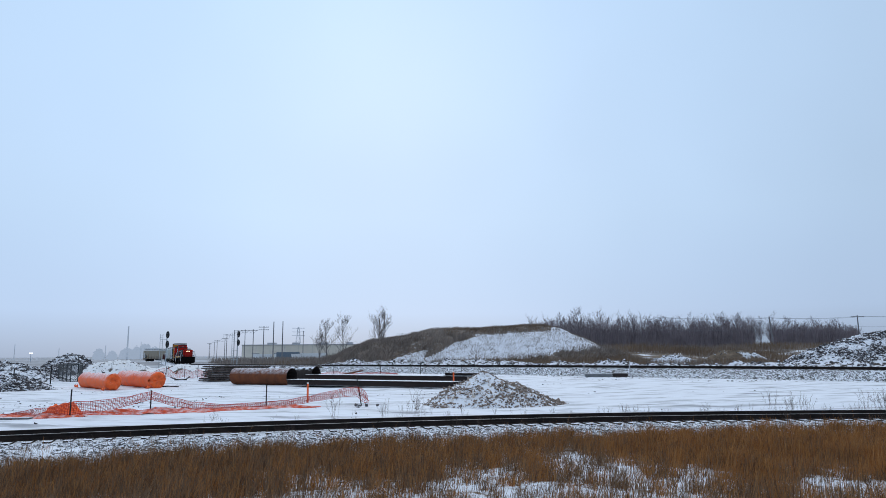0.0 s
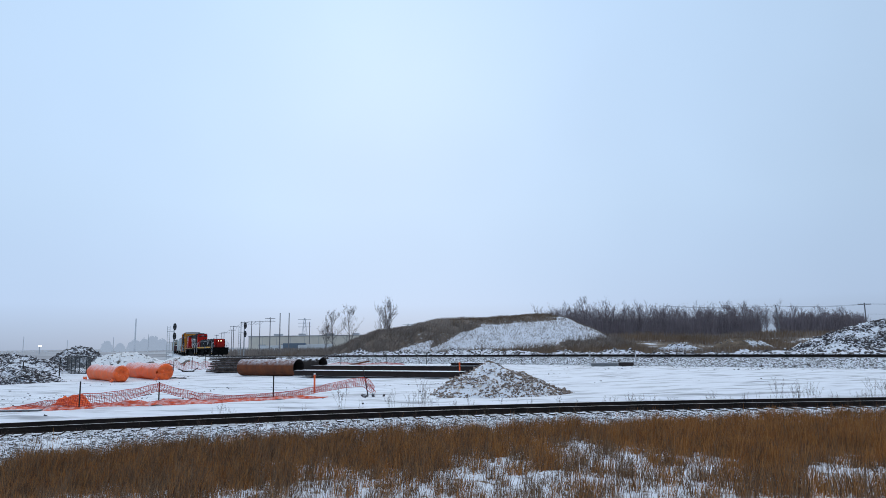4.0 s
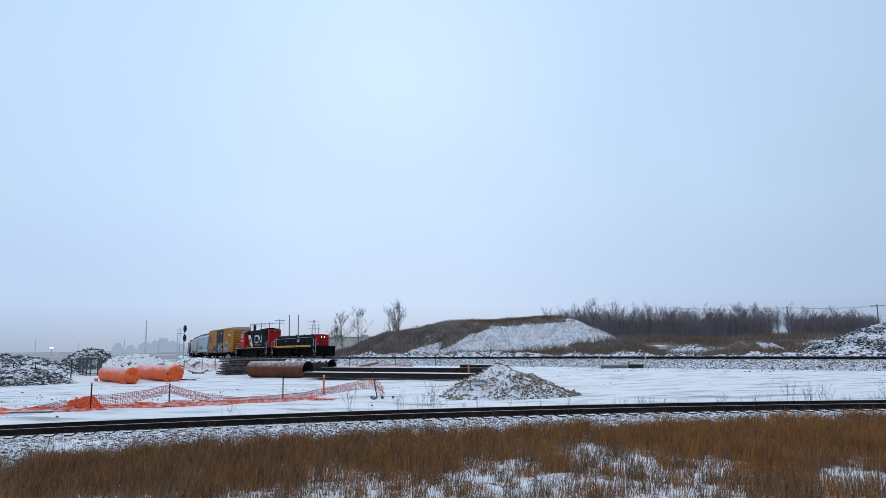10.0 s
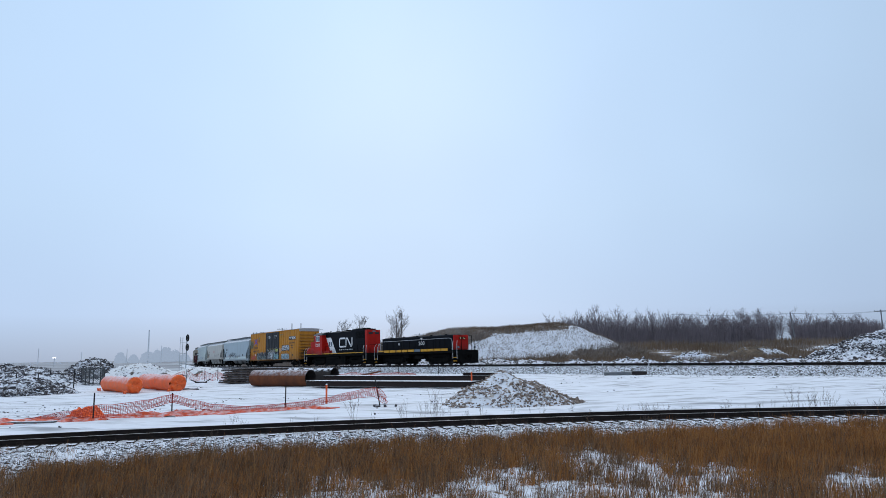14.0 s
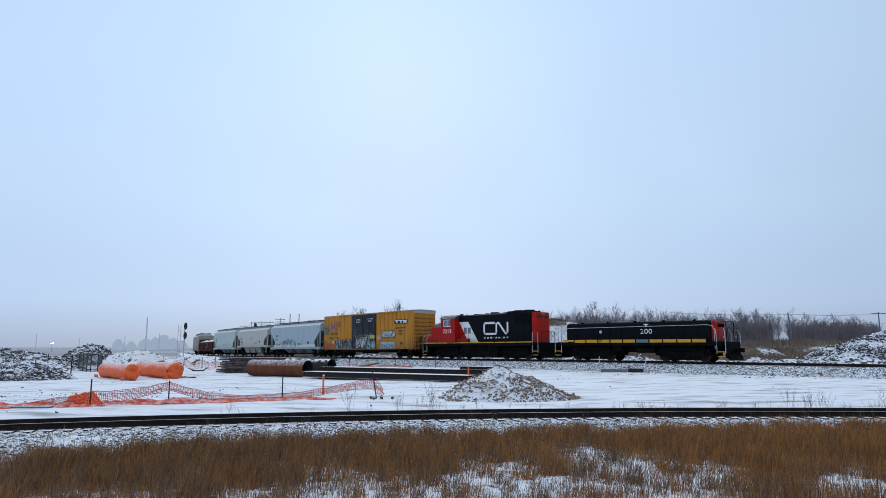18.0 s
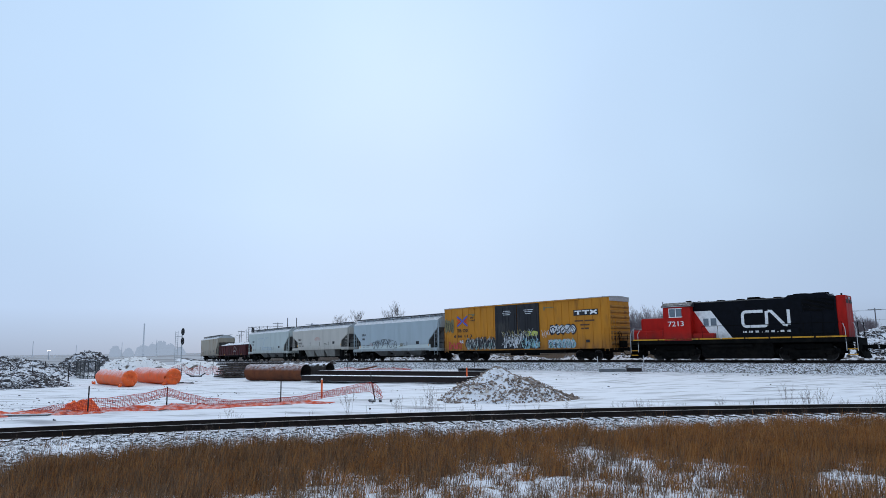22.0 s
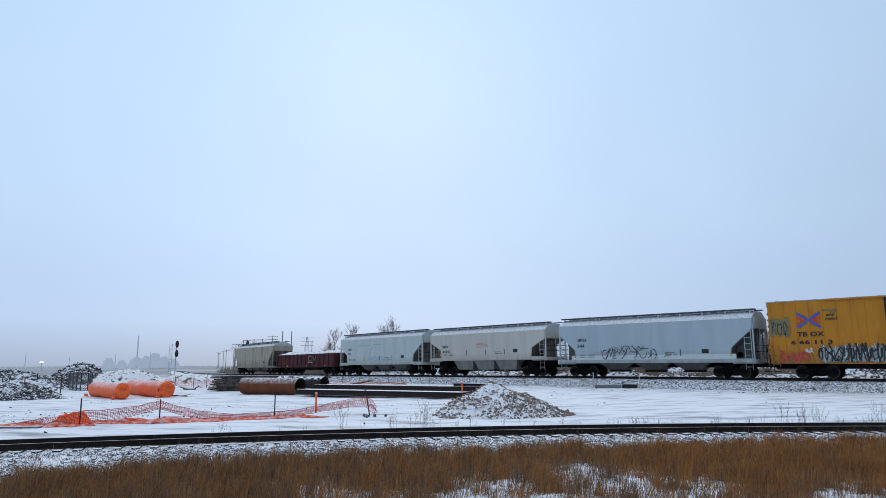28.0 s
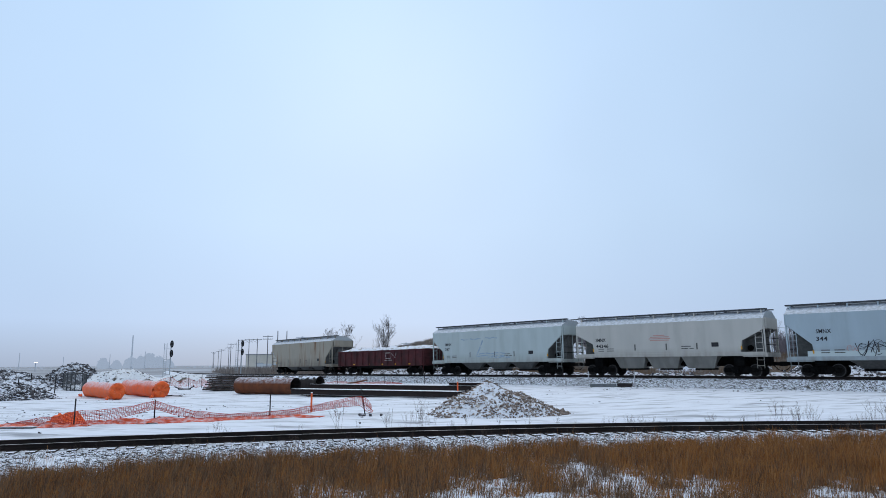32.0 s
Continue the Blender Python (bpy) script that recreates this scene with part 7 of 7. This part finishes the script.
def crumpled(name, x, y, rx, ry, top, seed, turn, label, mat, n=(80, 46)):
    """A fallen sheet: ridged folds that run mostly along its length."""
    v, f = [], []
    for i in range(n[0]):
        for j in range(n[1]):
            u, w = i / (n[0] - 1) * 2 - 1, j / (n[1] - 1) * 2 - 1
            e = max(0.0, 1 - math.hypot(u * (1 + 0.35 * noise.noise((w * 3, seed, u * 2))), w * (1 + 0.4 * noise.noise((u * rx * 1.5, seed, 3)))))
            fold = (1 - 2.2 * abs(noise.noise((u * rx * 1.1 + w, w * ry * 3.2, seed)))) * 0.6 + (1 - 2.2 * abs(noise.noise((u * rx * 3.1, w * ry * 6, seed + 2)))) * 0.35
            z = top * min(1, e * 2.2) * max(0.05, 0.35 + 0.65 * fold) * (0.6 + 0.9 * abs(noise.noise((u * rx * 0.7, seed, 1)))) - (0.06 if e < 0.04 else 0)
            v.append((u * rx, w * ry, z))
            if i and j:
                a = i * n[1] + j
                f.append((a - n[1] - 1, a - 1, a, a - n[1]))
    solo(name, raw_mesh(name, v, [q[::-1] for q in f], mat, False), mat, label, "tarpaulin", at=(x, y, lie_at(x, y) + 0.01), turn=turn)


crumpled("crumpled_tarpaulin", -15.15, 27.2, 0.74, 0.7, 0.80, 3, 0.0, "crumpled orange tarpaulin heaped on the snow", M["tarp_end"], (44, 36))
crumpled("fallen_tarpaulin", -16.0, 26.55, 2.1, 0.75, 0.24, 8, 0.05, "fallen orange tarpaulin in folds on the snow", M["tarp_folds"])
crumpled("fallen_tarpaulin", -18.6, 26.1, 1.7, 0.8, 0.26, 18, 0.0, "fallen orange tarpaulin under thin snow", M["tarp_fallen"])
crumpled("fallen_tarpaulin", -12.5, 28.2, 3.4, 0.8, 0.20, 9, 0.35, "flat fallen orange sheet half covered by snow", M["tarp_fallen"])
crumpled("fallen_tarpaulin", -8.6, 30.0, 3.2, 0.5, 0.14, 12, 0.33, "flat fallen orange sheet half covered by snow", M["tarp_fallen"])
solo("ground_board", Shape().box(-1.6, 1.6, -0.25, 0.25, 0, 0.06, 0.01), M["slab"], "grey board lying under the tarpaulin", "board", at=(-17.2, 26.0, lie_at(-17.2, 26.0)), turn=0.02)

# red mesh fence in the background, partly collapsed
for x, y in ((-27.2, 66.6), (-26.0, 68.2), (-24.6, 68.0), (-22.8, 66.0)):
    fence_post(x, y, lie_at(x, y) + 1.25)
netting([(-30.5, 66.5, 0.55, 1.25), (-29.0, 66.4, 0.4, 0.95), (-27.2, 66.6, 0.7, 1.5), (-26.6, 67.3, 0.4, 1.0), (-26.0, 68.2, 0.6, 1.35), (-25.2, 68.1, 0.4, 1.0), (-24.6, 68.0, 0.6, 1.3), (-23.6, 67.0, 0.4, 1.0), (-22.8, 66.0, 0.5, 1.3)],
        "safety_net", "thin red plastic mesh fence sagging behind the yard", M["net"], 0.16, 0.022, 0.05, 5)
for x, y in ((-11.0, 68.0), (-6.2, 66.5), (-2.2, 64.5), (1.6, 62.5)):
    fence_post(x, y, lie_at(x, y) + 0.95)
netting([(-12.6, 67.6, 0.6, 0.75), (-11.0, 68.0, 0.6, 1.0), (-9.0, 67.5, 0.62, 0.8), (-6.2, 66.5, 0.65, 0.95), (-4.4, 65.6, 0.7, 0.80)], "safety_net", "collapsed red mesh fence lying on snow", M["net"], 0.16, 0.02, 0.05, 6)

# chain-link enclosure
def chain_link(points, height, label):
    x0, y0 = points[0]
    z = lie_at(x0, y0)
    root = thing("chain_link_fence", (x0, y0, z), label, "chain-link fence")
    for x, y in points:
        part("post", Shape().tube([(x - x0, y - y0, -0.05), (x - x0, y - y0, height + 0.05)], 0.045, 8), M["chain"], root)
    for (ax, ay), (bx, by) in zip(points, points[1:]):
        L = math.hypot(bx - ax, by - ay)
        for zz in (0.08, height):
            part("rail", Shape().tube([(ax - x0, ay - y0, zz), (bx - x0, by - y0, zz)], 0.03, 6), M["chain"], root)
        segs = []
        n = int((L + height) / 0.15)
        for k in range(n):
            c = k * 0.15
            for s in (1, -1):
                lo, hi = max(0.0, c - height), min(L, c)
                if hi <= lo:
                    continue
                p, q = (lo, c - lo), (hi, c - hi)
                if s < 0:
                    p, q = (lo, height - p[1]), (hi, height - q[1])
                pt = lambda a: (ax - x0 + (bx - ax) * a[0] / L, ay - y0 + (by - ay) * a[0] / L, a[1])
                segs.append((pt(p), pt(q), 0.007, 0.007))
        part("wire_mesh", raw_mesh("wire_mesh", *segment_mesh(segs, sides=3), M["chain"]), None, root)


chain_link([(-33.9, 63.0), (-34.5, 62.9), (-35.1, 63.3), (-36.2, 64.6), (-37.4, 66.0), (-36.0, 67.2), (-34.8, 65.4), (-33.9, 63.0)], 1.6, "dark chain-link enclosure standing on snow")
for x, y, h in ((-34.2, 59.2, 1.6), (-43.6, 71.0, 1.6), (-39.2, 62.0, 1.25), (-42.6, 64.0, 1.3)):
    fence_post(x, y, lie_at(x, y) + h, r=0.045, label="plain dark fence post in the snow")

# small things beside the main line
for x, y, h in ((10.90, 52.82, 1.15), (13.76, 50.31, 1.2)):
    fence_post(x, y, lie_at(x, y) + h, mat=M["rail_white"], r=0.032, label="thin white marker post beside the ballast")
solo("plank", Shape().box(-1.55, 0.4, -0.2, 0.2, 0, 0.24, 0.02), M["slab"], "grey snowy beam lying on the snow", "beam", at=(12.3, 51.6, lie_at(12.3, 51.6)), turn=-0.18)
solo("plank", Shape().box(-0.55, 0.55, -0.2, 0.2, 0, 0.28, 0.02), M["pipe_dark"], "short dark beam lying on the snow", "beam", at=(13.3, 51.4, lie_at(13.3, 51.4)), turn=-0.18)
solo("short_post", Shape().box(-0.06, 0.06, -0.06, 0.06, 0, 0.55, 0.01), M["rust"], "short rusty post beside the track", "post", at=(6.6, 66.8, lie_at(6.6, 66.8)))
for k, (dx, dy, r) in enumerate(((0, 0, 0.14), (0.4, 0.1, 0.17), (0.9, -0.05, 0.12))):
    solo("rubble_lump", raw_mesh("rubble_lump", *rocks([(0, 0, 0.05)], [r], 5 + k), M["earth"]), None, "dark lump of rubble lying on the snow", "rubble", "rubble lumps", at=(-3.9 + dx, 30.9 + dy, lie_at(-3.9 + dx, 30.9 + dy)))
solo("scrap_metal", Shape().tube([(-0.9, 0, 0.3), (-0.4, 0.1, 0.08), (0.4, 0, 0.05), (0.9, 0.1, 0.35)], 0.06, 6).box(-0.5, 0.6, -0.1, 0.1, 0, 0.12), M["pipe_dark"], "bent dark scrap metal on the snow", "scrap metal", at=(-24.6, 63.5, lie_at(-24.6, 63.5)))
solo("scrap_bar", Shape().tube([(-1.0, 0, 0.05), (0.2, 0.1, 0.08), (1.0, 0, 0.05)], 0.05, 6), M["pipe_dark"], "dark scrap bar beside the wrapped pipe", "scrap metal", at=(-20.9, 51.0, lie_at(-20.9, 51.0)), turn=0.2)
solo("fallen_pipe", Shape().tube([(-1.1, 0, 0.1), (0, 0, 0.28), (0.9, 0, 0.45)], 0.09, 8), M["rust"], "rusty bar leaning on the snow", "steel bar", at=(-8.6, 65.2, lie_at(-8.6, 65.2)), turn=-0.2)


# ---- signals, poles, buildings in the distance ----
def signal(x, y, top, turn, label):
    z = lie_at(x, y) - 0.05
    h = top - z
    root = thing("railway_signal", (x, y, z), label, "railway signal", "railway signals", turn=turn)
    part("mast", Shape().tube([(0, 0, 0), (0, 0, h - 0.2)], 0.075, 8), M["signal_mast"], root)
    part("base", Shape().box(-0.35, 0.35, -0.35, 0.35, 0, 0.45, 0.05), M["galv"], root)
    s = Shape()
    for dx in (-1.0, -0.62):
        s.tube([(dx, 0.05, 0.1), (dx, 0.05, h - 0.45)], 0.035, 6)
    for k in range(int(h / 0.32) - 2):
        s.tube([(-1.0, 0.05, 0.4 + k * 0.32), (-0.62, 0.05, 0.4 + k * 0.32)], 0.02, 5)
    for zz in (1.6, 3.2, 4.9):
        if zz < h - 0.5:
            s.tube([(-1.0, 0.05, zz), (0, 0, zz)], 0.03, 5)
    part("ladder", s, M["signal_mast"], root)
    for zz in (h - 0.55, h - 2.05):
        hd = Shape()
        oval = [(0.27 * math.cos(a), 0.58 * math.sin(a)) for a in (2 * math.pi * k / 20 for k in range(20))]
        hd.loft([[(0.12 + p, -0.16, zz + q) for p, q in oval], [(0.12 + p, -0.10, zz + q) for p, q in oval]])
        hd.box(-0.06, 0.3, -0.10, 0.16, zz - 0.42, zz + 0.42, 0.03)
        head = part("signal_head", hd, M["signal_black"], root, "black signal head with two lamps")
        for dz in (-0.25, 0.25):
            part("hood", Shape().disc((0.12, -0.24, zz + dz), "y", 0.13, 0.2, 14, 0.11), M["signal_black"], head)
            part("lens", Shape().disc((0.12, -0.17, zz + dz), "y", 0.10, 0.02, 12), M["cab_glass"], head)


signal(-44.3, 108.0, 6.55, 0.25, "two-head railway signal on a pale mast with ladder")
signal(-37.2, 122.0, 7.0, 0.25, "two-head railway signal on a mast beyond the track")


def utility_pole(x, y, top, arms, label="weathered utility pole with crossarms", lean=0.0, turn=0.0, mat=None, r=0.17):
    z = lie_at(x, y) - 0.1
    h = top - z
    root = thing("utility_pole", (x, y, z), label, "utility pole", "utility poles", turn=turn)
    part("shaft", Shape().tube([(0, 0, 0), (0, 0, h * 0.5), (0, 0, h)], r, 8, r * 0.65), mat or M["pole"], root)
    for k in range(arms):
        zz = h - 0.35 - k * 0.8
        arm = part("crossarm", Shape().box(-1.5, 1.5, -0.07, 0.07, zz - 0.07, zz + 0.07), M["pole"], root)
        for i in range(6):
            part("insulator", Shape().disc((-1.35 + i * 0.54, 0, zz + 0.14), "z", 0.05, 0.14, 6), M["far_steel"], arm)
    root.matrix_world = root.matrix_world @ pose(0, 0, 0, 0, lean, 0)


POLES = [(-42.5, 178, 11.5, 0), (-44.9, 178, 11.5, 0), (-54.7, 205, 11.5, 2), (-64.9, 230, 11.5, 1), (-74.2, 252, 12.3, 1), (-84.0, 275, 13.0, 1), (-76.0, 245, 11.8, 0),
         (-92.5, 288, 11.8, 1), (-103.0, 318, 11.0, 1), (-118.0, 352, 10.8, 1), (-135.0, 398, 11.0, 1), (-156.0, 450, 11.2, 1), (-178.0, 515, 12.0, 1)]
for x, y, top, arms in POLES:
    utility_pole(x, y, top, arms, turn=0.15)
utility_pole(-52.0, 250, 11.6, 0, "slim distant lamp pole")
utility_pole(68.4, 140, 9.9, 0, "leaning dark utility pole in a gap of the woods", lean=-4.5)
utility_pole(92.4, 150, 10.6, 1, "utility pole with one crossarm behind the rubble")
utility_pole(-262.0, 560, 27.5, 0, "tall distant mast in the haze", mat=M["haze_pole"], r=0.75)
for x, y, top in ((-215, 480, 12.5), (-330, 520, 13), (-420, 560, 11), (-250, 500, 11), (-310, 545, 10)):
    utility_pole(x, y, top, 0, "distant pole in the haze", mat=M["haze_pole"], r=0.32)


def cable(points, name, label, sag=1.1, r=0.03):
    """Wires that sag between their fixings."""
    s = Shape()
    for (a, b) in zip(points, points[1:]):
        a, b = Vector(a), Vector(b)
        pts = [a + (b - a) * t - Vector((0, 0, 1)) * sag * 4 * t * (1 - t) for t in (i / 8 for i in range(9))]
        s.tube(pts, r, 4)
    solo(name, s, M["cable"], label, "cable")


for dz, dx in ((0.0, 0), (-0.1, 1.2), (-2.3, 0)):
    cable([(40, 128, 9.4 + dz), (68 + dx * 0.3, 140, 9.7 + dz), (92.4 + dx, 150, 10.4 + dz), (125, 162, 11.5 + dz)], "overhead_cable", "dark overhead cable sagging between poles", 0.35, 0.024)
for dx in (-1.3, 0, 1.3):
    cable([(-64.9 + dx, 230, 11.3), (-74.2 + dx, 252, 12.1), (-84.0 + dx, 275, 12.8), (-92.5 + dx, 288, 11.6), (-103.0 + dx, 318, 10.8), (-118 + dx, 352, 10.6)], "overhead_cable", "thin overhead cable along the pole line")


def build_warehouse():
    z = -1.0
    root = thing("warehouse", (-68, 335, z), "long low beige warehouse with a flat roof", "warehouse")
    part("wall", Shape().box(-31, 31, -3, 20, 0, 8.6), M["wall_beige"], root)
    part("roof", Shape().box(-31.3, 31.3, -3.3, 20.3, 8.6, 9.0, 0.1), M["roof_grey"], root)
    for k in range(9):
        part("wall_seam", Shape().box(-31 + 6.9 * k - 0.06, -31 + 6.9 * k + 0.06, -3.05, -3, 0, 8.6), M["roof_grey"], root)
    for k in range(5):
        d = part("loading_door", Shape().box(-26 + k * 11, -22.5 + k * 11, -3.12, -3.0, 0.9, 4.4), M["truck_white"], root)
        part("door_frame", Shape().box(-26.2 + k * 11, -22.3 + k * 11, -3.16, -3.0, 4.4, 4.65), M["truck_blue"], d)
    for x, w in ((-18, 2.0), (-6, 1.6), (8, 2.4), (21, 1.6)):
        part("roof_unit", Shape().box(x - w, x + w, 2, 5, 9.0, 10.0, 0.1), M["roof_grey"], root)


build_warehouse()


def trailer(x, y, length, height, mat, label):
    z = lie_at(x, y)
    root = thing("parked_trailer", (x, y, z), label, "trailer", "parked trailers", turn=0.05)
    part("box", Shape().box(-length / 2, length / 2, -1.25, 1.25, 1.1, height, 0.05), mat, root)
    part("chassis", Shape().box(-length / 2, length / 2, -0.5, 0.5, 0.8, 1.1), M["under"], root)
    for dx in (length * 0.32, length * 0.42, -length * 0.35):
        w = part("wheel", Shape().disc((dx, -1.05, 0.5), "y", 0.5, 0.3, 14).disc((dx, 1.05, 0.5), "y", 0.5, 0.3, 14), M["under"], root)
        part("hub", Shape().disc((dx, -1.21, 0.5), "y", 0.2, 0.05, 10), M["far_steel"], w)


trailer(-57.0, 248, 8.0, 3.7, M["truck_blue"], "dark blue parked trailer before the warehouse")
trailer(-66.5, 252, 5.0, 3.0, M["truck_white"], "small white parked lorry box")
trailer(-47.5, 246, 9.0, 3.2, M["truck_white"], "long white parked trailer with snow")
trailer(-53.0, 244, 3.4, 3.0, M["truck_white"], "white parked van before the warehouse")


def lattice_tower(x, y, h, label):
    root = thing("pylon", (x, y, 0.3), label, "pylon", "distant pylons")
    segs = []
    for k in range(8):
        a, b = h * k / 8, h * (k + 1) / 8
        wa, wb = 3.0 * (1 - k / 9), 3.0 * (1 - (k + 1) / 9)
        for sx in (-1, 1):
            for sy in (-1, 1):
                segs.append(((sx * wa, sy * wa, a), (sx * wb, sy * wb, b), 0.14, 0.12))
            segs.append(((sx * wa, -wa, a), (-sx * wb, -wb, b), 0.09, 0.09))
    part("lattice", raw_mesh("lattice", *segment_mesh(segs, sides=3), M["far_steel"]), None, root)
    for zz in (0.72, 0.84, 0.96):
        part("arm", Shape().box(-5, 5, -0.15, 0.15, h * zz - 0.15, h * zz + 0.15), M["far_steel"], root)


lattice_tower(-112, 520, 24, "grey lattice pylon far off")
lattice_tower(-38, 620, 22, "grey lattice pylon far off")
lattice_tower(-20, 640, 21, "grey lattice pylon far off")

solo("flat_building", Shape().box(-7, 7, 0, 12, 0, 7.6, 0.1), M["roof_grey"], "plain grey building behind the mound", "building", at=(-18.5, 245, -0.5))
yl = thing("yard_light", (-186, 305, 0.2), "lit twin yard lamp on a pole far off", "yard light")
part("pole", Shape().tube([(0, 0, 0), (0, 0, 4.1)], 0.12, 6), M["far_steel"], yl)
part("lamp", Shape().box(-0.7, -0.2, -0.2, 0.2, 4.0, 4.3, 0.08).box(0.2, 0.7, -0.2, 0.2, 4.0, 4.3, 0.08), M["yard_lamp"], yl, "lit white lamps")


def build_backdrop():
    """Distant woods all round the horizon; the snowfall's haze is a pale colour that glows."""
    g = np.random.default_rng(90)
    n = 15000
    a = g.uniform(-math.pi, math.pi, n)
    domes = ((-27.0, 0.32, 7.0), (-26.1, 0.28, 5.0), (-25.1, 0.42, 8.0), (-24.4, 0.34, 9.0), (-23.8, 0.45, 11.5), (-23.1, 0.36, 8.5), (-22.4, 0.30, 5.5), (25.4, 1.3, 13.0))
    for i, (c, wd, top) in enumerate(domes):
        a[i * 1400:(i + 1) * 1400] = np.radians(c + wd * np.clip(g.normal(0, 0.6, 1400), -1.2, 1.2))
    r = g.uniform(600, 900, n)
    r[7 * 1400:8 * 1400] = g.uniform(300, 345, 1400)
    deg = np.degrees(a)
    crown = np.max([top * np.sqrt(np.clip(1 - ((deg - c) / wd / 1.25) ** 2, 0, 1)) for c, wd, top in domes], axis=0)
    h = (2.0 + g.random(n) + crown) * g.random(n) ** 0.8
    spots = np.stack([np.sin(a) * r, np.cos(a) * r, h - 0.6], 1)
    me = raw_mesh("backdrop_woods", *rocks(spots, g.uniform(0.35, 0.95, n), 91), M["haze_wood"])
    tagged(new("backdrop_woods", me), "distant woods along the horizon in a glowing haze colour", "woods", kind="structure")


build_backdrop()


# ---- foreground grass and weeds ----
def build_grass():
    g = np.random.default_rng(71)
    tufts, each = 54000, 14
    y = g.uniform(11.8, 29.5, tufts)
    x = g.uniform(-0.70, 0.70, tufts) * y + 0.2
    n = tufts * each
    z, q, w = lie(x, y)
    cover = grass_cover(x, y, w)
    lone = np.where(w < -3.4, 0.10, np.where(w < -1.8, 0.05, 0.0))
    alive = g.random(tufts) < np.maximum(cover ** 1.4, lone)
    x, y, cover = x[alive], y[alive], cover[alive]
    rep = lambda b: np.repeat(b, each)
    n = len(x) * each
    shade = rep(g.random(len(x)))
    x, y, cover = rep(x) + g.normal(0, 0.08, n), rep(y) + g.normal(0, 0.08, n), rep(cover)
    z, q, w = lie(x, y)
    keep = w < -1.7
    x, y, z, cover, shade, w = (b[keep] for b in (x, y, z, cover, shade, w))
    m = len(x)
    h = (0.24 + 0.20 * cover) * g.uniform(0.45, 1.25, m) * (0.7 + 0.3 * smooth_step((-w - 2.0) / 3))
    h = h * (1 + 0.5 * np.array([noise.noise((p * 0.7, t * 0.7, 33)) for p, t in zip(x, y)]))
    h = np.where(g.random(m) < 0.02, h * 1.7, h)
    rust = shade < 0.12 + cover * np.interp(x, [-9, -3, 3, 9], [0.26, 0.42, 0.60, 0.74])
    for sel, name, mat, label in ((rust, "dry_grass", M["grass"], "rust-brown dead grass along the siding"), (~rust, "thin_grass", M["grass_grey"], "dark grey-brown dead grass standing in snow")):
        k = np.nonzero(sel)[0]
        ob = new(name, raw_mesh(name, *stems(x[k], y[k], z[k] - 0.03, h[k], g.uniform(0.005, 0.013, len(k)), 73, 0.5), mat))
        tagged(ob, label, "grass", kind="stuff")


build_grass()


def weed_mesh(seed, h):
    rng = random.Random(seed)
    segs = [(Vector((-0.14, 0, 0.0)), Vector((0.14, 0, 0.0)), 0.01, 0.01)]
    for k in range(rng.randint(3, 6)):
        p = Vector((rng.uniform(-0.12, 0.12), rng.uniform(-0.12, 0.12), 0))
        d = Vector((rng.uniform(-0.25, 0.25), rng.uniform(-0.25, 0.25), 1)).normalized()
        hh = h * rng.uniform(0.6, 1.1)
        prev = p
        for i in range(5):
            d = (d + Vector((rng.uniform(-0.15, 0.15), rng.uniform(-0.15, 0.15), 0))).normalized()
            nxt = prev + d * hh / 5
            segs.append((prev, nxt, 0.0034, 0.0026))
            if i > 1:
                for _ in range(2):
                    b = (d + Vector((rng.uniform(-0.9, 0.9), rng.uniform(-0.9, 0.9), 0.2))).normalized()
                    e = nxt + b * hh * rng.uniform(0.08, 0.2)
                    segs.append((nxt, e, 0.0026, 0.002))
                    segs.append((e - b * 0.02, e + b * 0.03, 0.0048, 0.003))
            prev = nxt
    return raw_mesh("dry_weed", *segment_mesh(segs, sides=3), M["weed"])


def build_weeds():
    kinds = [weed_mesh(200 + k, 0.75) for k in range(6)]
    rng = random.Random(31)
    spots = [(2.9 + rng.gauss(0, 0.12), 2.3 + rng.random() * 0.8, 1.5) for _ in range(2)] + [(4.6 + rng.gauss(0, 0.35), 2.0 + rng.random(), 0.9) for _ in range(3)]
    spots += [(6.0 + rng.gauss(0, 0.4), 2.0 + rng.random() * 1.6, 1.15) for _ in range(8)] + [(rng.uniform(-4, 10), 1.4 + rng.random() * 1.2, 0.6) for _ in range(20)]
    spots += [(rng.uniform(11, 26), 1.3 + rng.random() * 0.7, 0.62) for _ in range(60)] + [(20.7 + rng.gauss(0, 0.35), 1.5 + rng.random(), 1.1) for _ in range(9)] + [(23.8 + rng.gauss(0, 0.5), 1.5 + rng.random(), 1.25) for _ in range(12)]
    spots += [(rng.uniform(-8, 26), -1.7 - rng.random() * 1.2, 0.65) for _ in range(60)]
    for t, o, big in spots:
        x, y, _ = siding(t, o)
        ob = new("dry_weed", kinds[rng.randrange(6)])
        s = rng.uniform(0.45, 1.0) * big
        ob.matrix_world = Matrix.LocRotScale((x, y, lie_at(x, y) - 0.02), Euler((0, 0, rng.uniform(0, 6.28))), (s, s, s))
        tagged(ob, "dry brown weed stalks poking through the snow", "weed", "dry weeds")


build_weeds()

def motions():
    """The train rolls along the main line; its wheels turn as far as they roll."""
    for ob, centre, half in TRAIN:
        walk(ob, [(t / 2, car_pose(run(t / 2) + centre, half)) for t in range(0, 65)])
    steps = [k / 15 for k in range(0, 481)]
    gone = [run(t) - run(0) for t in steps]
    for w, dx, r in WHEELSETS:
        walk(w, [(t, Matrix.LocRotScale((dx, 0, r), Euler((0, g / r, 0)).to_quaternion(), None)) for t, g in zip(steps, gone)])


motions()
